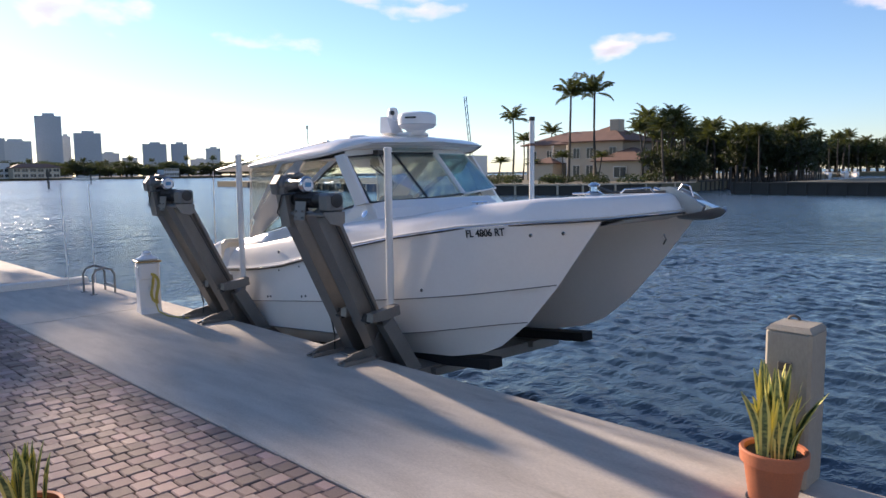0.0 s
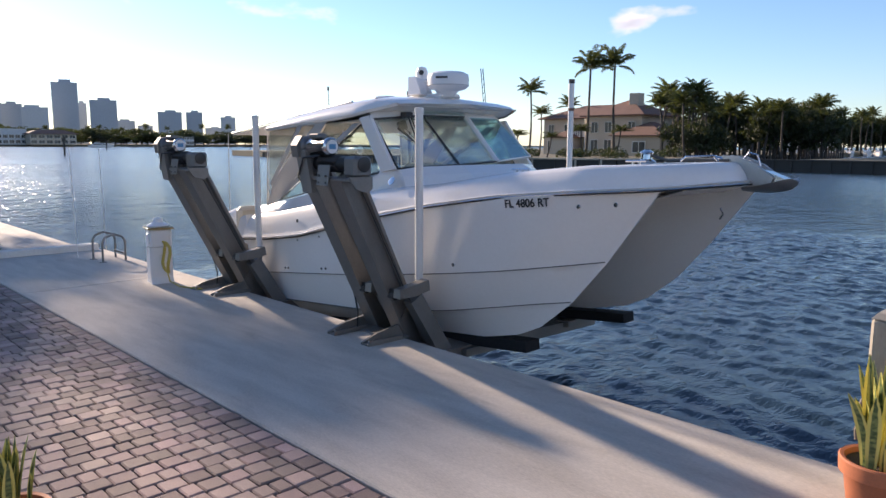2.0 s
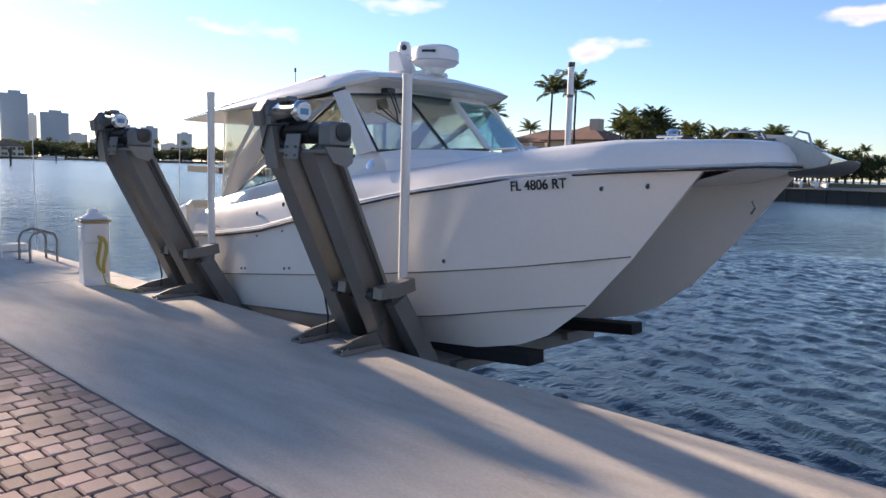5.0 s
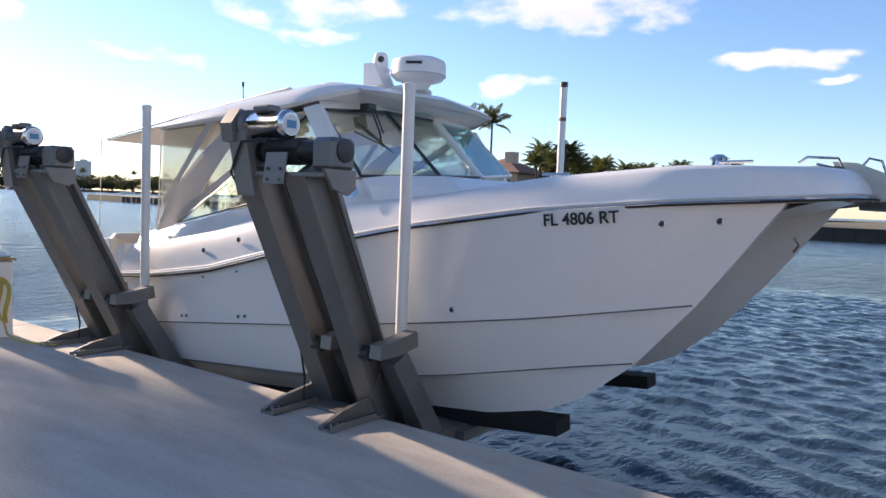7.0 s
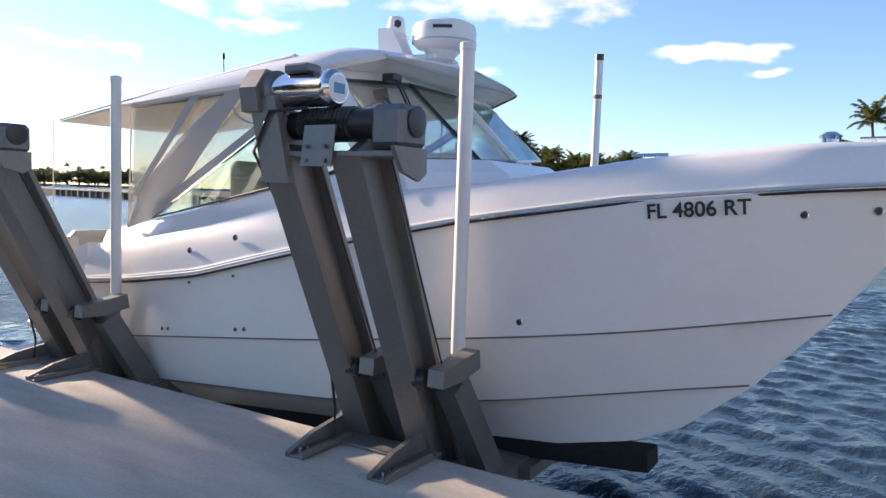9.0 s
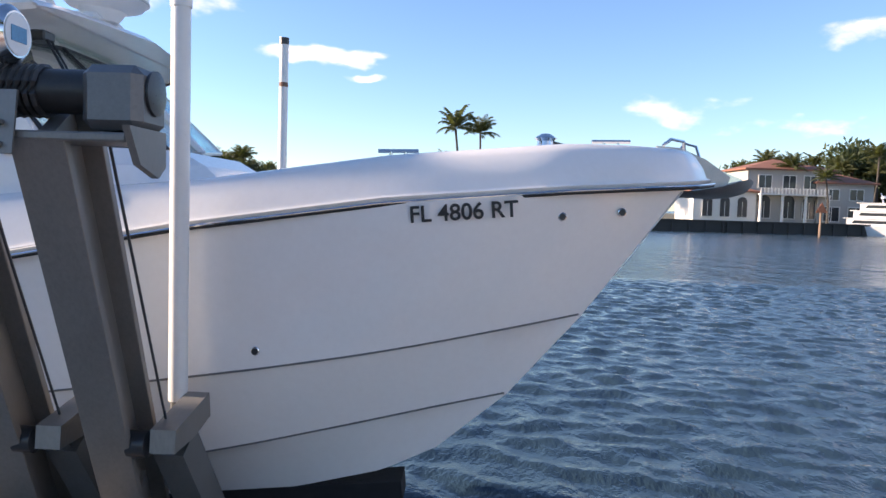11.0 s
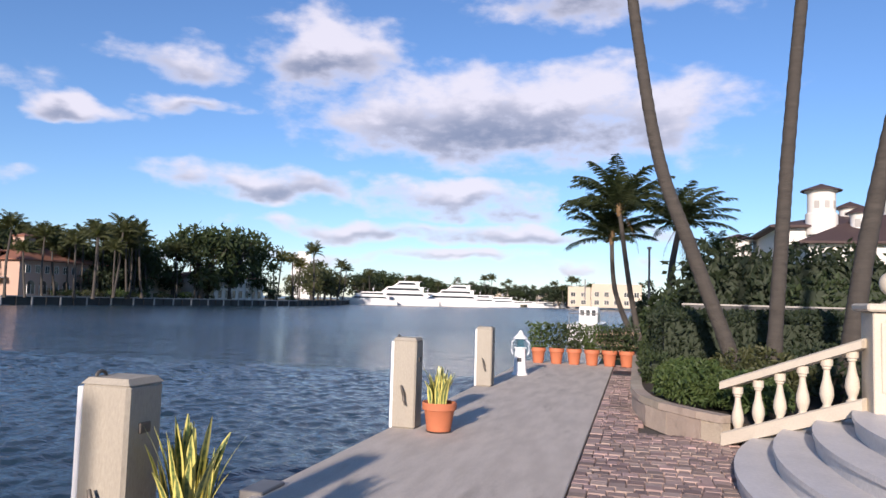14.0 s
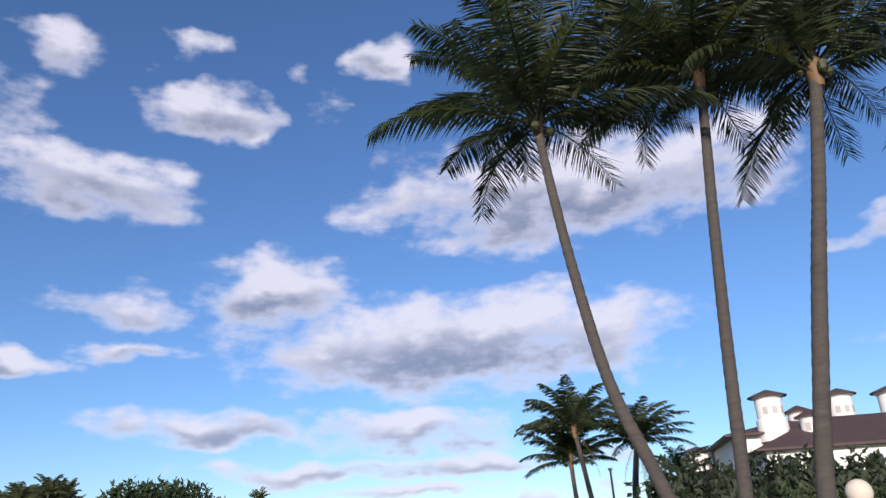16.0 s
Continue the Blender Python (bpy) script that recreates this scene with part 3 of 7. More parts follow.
rows = [both(0.0, 0.0, -0.02), both(-0.03, 0.0, 0.03), both(0.0, 0.12), both(0.03, 0.45), both(0.09, 0.82), both(0.14, 0.97), both(0.20, 1.0), both(0.34, 1.0, -0.01)]
part("deck_side", add_strip(bmesh.new(), rows), M["gelcoat"], boat, "white flared topside moulding", True)
inner = both(0.34, 1.0, -0.01)
half = len(inner) // 2
port, star = inner[:half + 1], inner[half:][::-1]
part("foredeck", add_strip(bmesh.new(), [port, [((a[0] + b[0]) / 2, YC, (a[2] + b[2]) / 2 + 0.02) for a, b in zip(port, star)], star]), M["gelcoat"], boat, "", True)
part("rub_rail", sweep([(x, y, z) for x, y, z in both(-0.036, 0.0, -0.004)], 0.014, 6), M["rubber"], boat, "thin dark rubber rub rail")
part("rail_insert", sweep([(x, y, z) for x, y, z in both(-0.047, 0.0, 0.004)], 0.007, 6), M["steel"], boat, "bright metal strip")
part("sheer_moulding", sweep(both(-0.004, 0.12), 0.012, 6), M["gelcoat"], boat)
# stern: cockpit coaming, bench and swim platform
for flip in (False, True):
    def my(y):
        return 2 * YC - y if flip else y
    part("quarter", prism([(-1.7, 0.05), (-0.88, 0.15), (-0.88, 1.05), (-1.05, 1.0), (-1.2, 0.72), (-1.7, 0.62)], my(0.40), my(0.52), "y"), M["gelcoat"], boat)
part("transom", box((-1.75, 0.45, -0.2), (-1.66, 3.35, 0.62), 0.02), M["gelcoat"], boat)
part("cockpit_sole", box((-1.66, 0.45, 0.28), (0.4, 3.35, 0.34)), M["gelcoat_grey"], boat)
bench = part("bench", box((-1.5, 0.6, 0.34), (-1.05, 3.2, 0.82), 0.05), M["cream"], boat, "cream upholstered stern bench")
part("backrest", box((-1.62, 0.6, 0.70), (-1.45, 3.2, 1.12), 0.06), M["cream"], bench)
part("swim_platform", box((-2.35, 0.6, 0.02), (-1.75, 3.2, 0.12), 0.03), M["gelcoat"], boat)
for y in (0.95, 2.85):
    motor = part("outboard_motor", lathe([(0.14, 0.0), (0.20, 0.1), (0.22, 0.45), (0.16, 0.62), (0.06, 0.68)], 14, pose(-2.15, y, 0.35)), M["white_plastic"], boat, "white outboard engine cowling", True)
    part("leg", box((-2.25, y - 0.06, -0.75), (-2.0, y + 0.06, 0.4), 0.03), M["white_plastic"], motor)

# helm house
SILL = [(-0.85, 1.18), (-0.2, 1.29), (0.8, 1.50), (1.6, 1.67), (2.24, 1.80), (2.45, 1.84)]     # lower edge of the side windows
WB = [(2.52, 0.60, 1.85), (2.82, 1.36, 1.89), (2.73, 2.16, 1.92), (2.58, 3.05, 1.98)]
WT = [(2.00, 0.63, 2.455), (2.13, 1.36, 2.515), (2.10, 2.20, 2.52), (2.05, 2.90, 2.52)]
for flip in (False, True):
    def mp(p):
        return (p[0], 2 * YC - p[1] if flip else p[1], p[2])
    low = [(x, 0.50 + 0.05 * (x + 0.7) / 3, lerp(RAIL, x) + lerp(SHEER, x) * 0.80) for x in np.linspace(-0.85, 2.7, 16)]
    top = [(x, 0.62, lerp(SILL, x)) for x in np.linspace(-0.85, 2.5, 16)]
    part("cabin_side", add_strip(bmesh.new(), [[mp(p) for p in low], [mp((x, y - 0.03, z - 0.02)) for x, y, z in top], [mp(p) for p in top], [mp((x, y + 0.2, z)) for x, y, z in top]]), M["gelcoat"], boat, "", True)
    # side window: a long triangle that rises forward
    tip, fwd_low, fwd_top = (-0.20, 0.61, 1.31), (2.24, 0.625, 1.815), (1.79, 0.64, 2.41)
    win = part("side_window", slab([mp(tip), mp(fwd_low), mp(fwd_top)], 0.006), M["glass"], boat, "tinted raked side window")
    win.visible_shadow = False
    part("window_frame", sweep([mp(p) for p in (tip, fwd_low, fwd_top)], 0.016, 6, True), M["black_plastic"], win, "black rubber window seal")
    part("windshield_pillar", slab([mp((2.26, 0.60, 1.80)), mp((2.51, 0.59, 1.84)), mp((2.00, 0.62, 2.50)), mp((1.80, 0.62, 2.47))], 0.05), M["gelcoat"], boat, "white raked pillar")
    # canvas enclosure behind the window: a broad white band, a hem along the glass and clear panels
    part("canvas_band", slab([mp((-0.48, 0.545, 1.20)), mp((-0.20, 0.585, 1.30)), mp((0.03, 0.60, 1.43)), mp((0.52, 0.615, 1.96)), mp((1.02, 0.62, 2.45)), mp((0.80, 0.62, 2.44)), mp((0.20, 0.605, 2.05)), mp((-0.30, 0.575, 1.60))], 0.012), M["canvas"], boat, "broad off-white canvas band of the side curtain")
    part("curtain_hem", slab([mp((-0.16, 0.60, 1.34)), mp((1.76, 0.625, 2.41)), mp((1.62, 0.625, 2.41)), mp((-0.12, 0.60, 1.44))], 0.012), M["canvas"], boat, "white hem with fasteners along the window")
    front_curtain = part("front_curtain", slab([mp((0.03, 0.605, 1.48)), mp((1.60, 0.635, 2.40)), mp((1.04, 0.635, 2.44)), mp((0.50, 0.62, 1.96))], 0.005), M["vinyl"], boat, "clear vinyl curtain panel")
    front_curtain.visible_shadow = False
    part("vent_tape", sweep([mp((1.12 + 0.27 * math.cos(a), 0.618, 2.30 + 0.15 * math.sin(a))) for a in np.linspace(3.1, 6.4, 14)], 0.010, 5), M["gelcoat_grey"], front_curtain, "grey taped round vent outline")
    curtain = part("side_curtain", slab([mp((-0.46, 0.56, 1.32)), mp((-0.28, 0.58, 1.60)), mp((0.20, 0.61, 2.04)), mp((0.78, 0.63, 2.42)), mp((-0.47, 0.60, 2.33))], 0.005), M["vinyl"], boat, "clear vinyl curtain with creases")
    curtain.visible_shadow = False
    part("curtain_edge", sweep([mp(p) for p in ((-0.47, 0.55, 1.22), (-0.48, 0.59, 2.34), (0.8, 0.62, 2.42))], 0.014, 6), M["canvas"], curtain)
    part("curtain_strap", slab([mp((-0.40, 0.565, 1.55)), mp((-0.36, 0.565, 1.50)), mp((0.46, 0.60, 2.40)), mp((0.34, 0.60, 2.40))], 0.006), M["canvas"], curtain, "diagonal canvas strap")
for i in range(3):
    q = [WB[i], WB[i + 1], WT[i + 1], WT[i]]
    pane = part("windshield_pane", slab(q, 0.008), M["glass_teal"] if i == 2 else M["glass"], boat, "raked windshield glass")
    pane.visible_shadow = False
    part("pane_frame", sweep(q, 0.018, 6, True), M["black_plastic"] if i < 2 else M["gelcoat"], pane, "window surround")
for i in (2,):
    part("centre_pillar", sweep([Vector(WB[i]) + Vector((0.01, 0, 0)), Vector(WT[i]) + Vector((0.01, 0, 0))], 0.038, 6), M["gelcoat"], boat, "white windshield post")
part("windshield_header", add_strip(bmesh.new(), [[(x + 0.01, y, z) for x, y, z in WT], [(x - 0.10, y, z + 0.12) for x, y, z in WT]]), M["gelcoat"], boat, "white strip above the windshield")
part("vent_window", slab([(2.15, 1.30, 2.54), (2.12, 2.16, 2.54), (2.02, 2.16, 2.64), (2.04, 1.24, 2.64)], 0.01), M["glass"], boat)
part("windshield_coaming", add_strip(bmesh.new(), [[(1.9, 0.50, 1.50), (2.75, 0.56, 1.52), (3.30, 1.25, 1.60), (3.30, 2.55, 1.60), (2.75, 3.24, 1.52), (1.9, 3.30, 1.50)], [(2.2, 0.55, 1.76), (2.62, 0.60, 1.76), (3.08, 1.3, 1.80), (3.08, 2.5, 1.80), (2.62, 3.2, 1.76), (2.2, 3.25, 1.76)], [(2.2, 0.60, 1.86), (2.5, 0.62, 1.86), (2.92, 1.30, 1.89), (2.92, 2.5, 1.89), (2.5, 3.18, 1.86), (2.2, 3.2, 1.86)], [(1.9, 0.9, 1.84), (2.2, 0.9, 1.84), (2.7, 1.4, 1.86), (2.7, 2.4, 1.86), (2.2, 2.9, 1.84), (1.9, 2.9, 1.84)]]), M["gelcoat"], boat)
for y0, y1 in ((0.75, 1.5), (2.3, 3.05)):
    seat = part("helm_seat", box((0.7, y0, 1.15), (1.15, y1, 1.35), 0.05), M["cream"], boat, "cream helm bench seat")
    part("backrest", box((0.62, y0, 1.3), (0.76, y1, 1.85), 0.05), M["cream"], seat)
    part("seat_base", box((0.75, y0 + 0.05, 0.6), (1.1, y1 - 0.05, 1.15), 0.02), M["gelcoat"], seat)
part("dashboard", prism([(1.7, 1.2), (2.4, 1.2), (2.6, 1.80), (2.1, 1.84), (1.85, 1.66)], 0.8, 1.75, "y"), M["gelcoat_grey"], boat)
part("cabin_sole", box((0.0, 0.6, 0.60), (2.5, 3.2, 0.66)), M["gelcoat_grey"], boat)

# hardtop with rounded edge, eyebrow at the front and the long aft visor
TOP = [(-0.56, 2.335, 2.44), (-0.2, 2.36, 2.53), (0.5, 2.41, 2.63), (1.2, 2.45, 2.72), (1.6, 2.49, 2.75), (2.0, 2.54, 2.76), (2.25, 2.58, 2.735), (2.42, 2.605, 2.70), (2.50, 2.62, 2.655)]
rows = []
for x, zl, zh in TOP:
    w = 1.31 if x < 2.0 else 1.31 - (x - 2.0) * 0.35
    prof = [(-w + 0.02, zl + 0.0), (-w - 0.01, zl + 0.03), (-w, zl + (zh - zl) * 0.35), (-w + 0.05, zl + (zh - zl) * 0.62), (-w + 0.14, zl + (zh - zl) * 0.80), (-w + 0.40, zl + (zh - zl) * 0.94), (0, zh + 0.02)]
    full = prof + [(-y, z) for y, z in prof[::-1][1:]]
    fx = [x - (0.0 if x < 2.0 else 0.32 * (abs(y) / w) ** 2 * (x - 1.9)) for y, z in full]
    rows.append([(a, YC + y, z) for a, (y, z) in zip(fx, full)])
bm = add_strip(bmesh.new(), rows)
under = [[(r[0][0] + 0.0, YC + (r[0][1] - YC) * k, r[0][2] + 0.02) for k in (1.0, 0.5, 0, -0.5, -1.0)] for r in rows]
add_strip(bm, under)
bm.faces.new([bm.verts.new(p) for p in rows[0]])
bm.faces.new([bm.verts.new(p) for p in rows[-1]])
bmesh.ops.remove_doubles(bm, verts=bm.verts, dist=0.001)
roof = part("hardtop", bm, M["gelcoat"], boat, "white moulded hardtop with rounded edges", True)
part("headliner", slab([(-0.5, 0.68, 2.335), (1.95, 0.68, 2.46), (1.95, 3.12, 2.46), (-0.5, 3.12, 2.335)], 0.01), M["cream"], roof, "cream padded headliner")
part("roof_hatch", lathe([(0.15, 0.0), (0.15, 0.02), (0.10, 0.035)], 20, pose(1.25, 1.15, 2.70)), M["white_plastic"], roof, "", True)
part("roof_hatch", lathe([(0.15, 0.0), (0.15, 0.02), (0.10, 0.035)], 20, pose(1.75, 1.05, 2.735)), M["white_plastic"], roof, "", True)
visor = part("aft_awning", slab([(-2.34, 1.0, 2.30), (-2.34, 2.8, 2.30), (-0.45, 3.0, 2.47), (-0.45, 0.82, 2.47)], 0.012), M["canvas"], boat, "cream fabric sun awning stretched aft")
for y in (0.93, 2.87):
    part("awning_pole", sweep([(-2.35, y + (0.06 if y < YC else -0.06), 2.315), (-0.45, y - (0.08 if y < YC else -0.08), 2.52), (1.43, y - (0.20 if y < YC else -0.20), 2.695), (1.50, y - (0.20 if y < YC else -0.20), 2.66)], 0.016, 6), M["pvc"], visor)
    part("stay_line", sweep([(-2.36, y, 2.30), (-2.2, y - 0.1, 1.3), (-2.1, y - 0.15, 0.5)], 0.006, 5), M["canvas"], visor)
aerial = part("vhf_antenna", tube((-0.6, 1.8, 2.68), (-0.62, 1.8, 3.03), 0.007, 0.005, 6), M["black_plastic"], roof, "short black whip antenna")
part("antenna_tip", tube((-0.62, 1.8, 3.0), (-0.62, 1.8, 3.06), 0.016, None, 8), M["black_plastic"], aerial)
part("antenna_foot", tube((-0.6, 1.8, 2.6), (-0.6, 1.8, 2.72), 0.025, None, 8), M["white_plastic"], aerial)
# radar dome on its wedge, and the thermal camera
mast = part("radar_mast", box((1.6, 1.55, 2.83), (2.25, 1.95, 2.90), 0.03), M["white_plastic"], roof, "white wedge mount")
part("mast_arm", slab([(1.72, 1.60, 2.86), (1.98, 1.60, 2.86), (1.80, 1.66, 3.10), (1.66, 1.66, 3.10)], 0.16), M["white_plastic"], mast)
radar = part("radar_dome", lathe([(0.14, 0.0), (0.24, 0.03), (0.275, 0.07), (0.28, 0.17), (0.265, 0.22), (0.20, 0.25), (0.05, 0.262)], 32, pose(2.22, 1.72, 2.93)), M["white_plastic"], roof, "white round radar dome", True)
part("radar_seam", lathe([(0.282, 0.068), (0.284, 0.074), (0.282, 0.08)], 32, pose(2.22, 1.72, 2.93)), M["gelcoat_grey"], radar, "", True)
part("radar_foot", lathe([(0.10, 0.0), (0.16, 0.08)], 16, pose(2.2, 1.72, 2.86)), M["white_plastic"], radar, "", True)
part("maker_mark", box((2.44, 1.50, 3.08), (2.452, 1.66, 3.105), 0, Matrix.Translation((2.22, 1.72, 0)) @ Matrix.Rotation(radians(-62), 4, "Z") @ Matrix.Translation((-2.22, -1.72, 0)) @ Matrix.Translation((0.053, 0.14, 0))), M["black_print"], radar, "dark maker mark bar")
eye_cam = part("thermal_camera", lathe([(0.11, 0.0), (0.12, 0.03), (0.085, 0.05), (0.08, 0.15), (0.06, 0.20), (0.02, 0.215)], 18, pose(1.72, 1.70, 3.07)), M["white_plastic"], roof, "white domed thermal camera", True)
part("camera_window", lathe([(0.035, 0.0), (0.03, 0.012)], 12, pose(1.775, 1.64, 3.20, 90, 0, 35)), M["black_plastic"], eye_cam, "black round lens", True)
part("camera_bracket", tube((1.85, 1.7, 2.88), (1.72, 1.70, 3.07), 0.07, 0.09, 12), M["white_plastic"], eye_cam)
for ob in (mast, radar, eye_cam):
    ob.location = Vector(ob.location) + Vector((0.0, 0.02, -0.085))
wiper = part("wiper", sweep([(2.22, 1.02, 2.52), (2.37, 1.00, 2.28), (2.42, 0.98, 2.14)], 0.009, 5), M["black_plastic"], boat, "black windshield wiper")
part("wiper_arm", sweep([(2.22, 1.07, 2.52), (2.38, 1.04, 2.27)], 0.007, 5), M["black_plastic"], wiper)
part("wiper_blade", sweep([(2.26, 0.82, 2.34), (2.50, 1.06, 2.08)], 0.010, 5), M["black_plastic"], wiper)
part("wiper_motor", box((2.12, 0.98, 2.49), (2.24, 1.10, 2.55), 0.01), M["black_plastic"], wiper)

# registration, through-hull fittings, deck gear
a, b = Vector((4.44, 0.389, 1.545)), Vector((4.99, 0.414, 1.595))
d = (b - a).normalized()
up = Vector((0.0, -0.06, 1.0)).normalized()
nrm = d.cross(up).normalized()
up = nrm.cross(d)
place = Matrix.Translation((a + b) / 2 + nrm * 0.012) @ Matrix((d, up, nrm)).transposed().to_4x4()
registration = letters("FL 4806 RT", 0.116, place, M["black_print"], boat, "registration_number", "black registration letters FL 4806 RT")


def fitting(x, y, z, r=0.02):
    f = part("through_hull", lathe([(r, 0.0), (r * 1.05, 0.008), (r * 0.6, 0.014)], 14, pose(x, y, z, 90, 0, 0)), M["steel"], boat, "chrome drain fitting", True)
    part("drain_hole", lathe([(r * 0.8, 0.0), (r * 0.8, 0.002)], 10, pose(x, y - 0.014, z, 90, 0, 0)), M["black_plastic"], f)


def hull_y(x, z):
    """Outer face of the near hull at x, z."""
    rail, ch, ch2 = lerp(RAIL, x), lerp(CHINE, x), lerp(CHINE2, x)

    def yy(curve, x1, y0):
        return y0 + (0.82 - y0) * min(1.0, bend(curve, min(1.0, (x + 1.7) / (x1 + 1.7))))
    if z > ch:
        w = (z - ch) / (rail - ch)
        return yy(CHINE, 5.40, 0.43) * (1 - w) + yy(RAIL, 5.93, 0.38) * w
    w = (z - ch2) / (ch - ch2)
    return yy(CHINE2, 5.0, 0.52) * (1 - w) + yy(CHINE, 5.4, 0.446) * w


for x, z, r in ((5.227, 1.562, 0.022), (5.56, 1.593, 0.022), (3.667, 0.823, 0.022), (1.22, 0.47, 0.018), (1.12, 0.455, 0.018), (0.28, 0.36, 0.018), (0.20, 0.35, 0.018), (0.60, 0.80, 0.014), (1.13, 0.90, 0.014), (2.12, 0.42, 0.02)):
    fitting(x, hull_y(x, z) + 0.002, z, r)
for x, z in ((0.58, 1.07), (1.13, 1.21)):
    fitting(x, 0.405, z, 0.026)
port_light = part("oval_vent", lathe([(0.05, 0), (0.055, 0.008), (0.03, 0.012)], 16, pose(1.75, 0.47, 1.60, 90, 0, 0)), M["steel"], boat, "oval chrome vent", True)
port_light = part("oval_vent", lathe([(0.05, 0), (0.055, 0.008), (0.03, 0.012)], 16, pose(2.55, 0.475, 1.70, 60, 0, 0)), M["steel"], boat, "oval chrome vent", True)
windlass = part("windlass", lathe([(0.09, 0.0), (0.10, 0.03), (0.06, 0.05), (0.055, 0.10), (0.075, 0.12), (0.03, 0.15)], 16, pose(5.25, 1.70, 1.95)), M["steel"], boat, "polished anchor windlass", True)
part("chain", sweep([(5.3, 1.70, 2.04), (5.5, 1.70, 1.99), (5.8, 1.73, 2.0), (6.1, 1.78, 2.0)], 0.016, 6), M["iron"], windlass, "anchor chain")
for x, y in ((4.35, 0.72), (5.55, 1.0), (4.35, 3.08), (5.55, 2.8)):
    cleat = part("deck_cleat", tube((x - 0.11, y, 1.885 + (x - 4.35) * 0.09), (x + 0.11, y, 1.89 + (x - 4.35) * 0.09), 0.011, None, 8), M["steel"], boat, "chrome mooring cleat")
    for dx in (-0.04, 0.04):
        part("cleat_foot", tube((x + dx, y, 1.80 + (x - 4.35) * 0.09), (x + dx, y, 1.885 + (x - 4.35) * 0.09), 0.010, None, 8), M["steel"], cleat)
anchor = part("anchor_roller", prism([(5.75, 1.96), (6.2, 2.00), (6.62, 1.84), (6.60, 1.78), (6.15, 1.92), (5.75, 1.90)], 1.82, 1.98, "y"), M["steel"], boat, "stainless bow roller")
fluke = bmesh.new()
rows = []
for x, zt, zb, w in ((6.20, 1.745, 1.705, 0.05), (6.32, 1.755, 1.70, 0.12), (6.46, 1.785, 1.70, 0.16), (6.58, 1.82, 1.715, 0.15), (6.67, 1.845, 1.745, 0.10), (6.715, 1.83, 1.79, 0.03)):
    rows.append([(x, 1.9 - w, zt), (x, 1.9 - w * 0.8, (zt + zb) / 2), (x, 1.9, zb), (x, 1.9 + w * 0.8, (zt + zb) / 2), (x, 1.9 + w, zt), (x, 1.9, zt - 0.025), (x, 1.9 - w, zt)])
part("anchor_fluke", add_strip(fluke, rows), M["galvanised"], anchor, "galvanised plough anchor fluke", True)
part("roller_cheek", prism([(6.02, 2.05), (6.18, 2.04), (6.36, 1.965), (6.53, 1.85), (6.50, 1.775), (6.30, 1.765), (6.08, 1.90)], 1.79, 1.83, "y"), M["galvanised"], anchor, "dull metal bow roller side plate")
part("roller_cheek", prism([(6.02, 2.05), (6.18, 2.04), (6.36, 1.965), (6.53, 1.85), (6.50, 1.775), (6.30, 1.765), (6.08, 1.90)], 1.97, 2.01, "y"), M["galvanised"], anchor, "dull metal bow roller side plate")
part("anchor_shank", sweep([(6.55, 1.9, 1.82), (6.35, 1.9, 1.92), (5.9, 1.9, 2.03)], 0.022, 6), M["steel"], anchor)
part("anchor_loop", sweep([(6.18, 1.9, 2.0), (6.24, 1.9, 2.08), (6.32, 1.9, 2.06), (6.36, 1.9, 1.95)], 0.01, 6), M["steel"], anchor)
part("bow_eye", sweep([(5.66, 2.60, 1.46), (5.70, 2.58, 1.40), (5.66, 2.60, 1.34)], 0.012, 6), M["steel"], boat)
part("bow_rail", sweep([(5.9, 1.2, 2.0), (5.95, 1.2, 2.04), (6.1, 1.45, 2.05), (6.12, 1.5, 2.0)], 0.01, 6), M["steel"], boat)


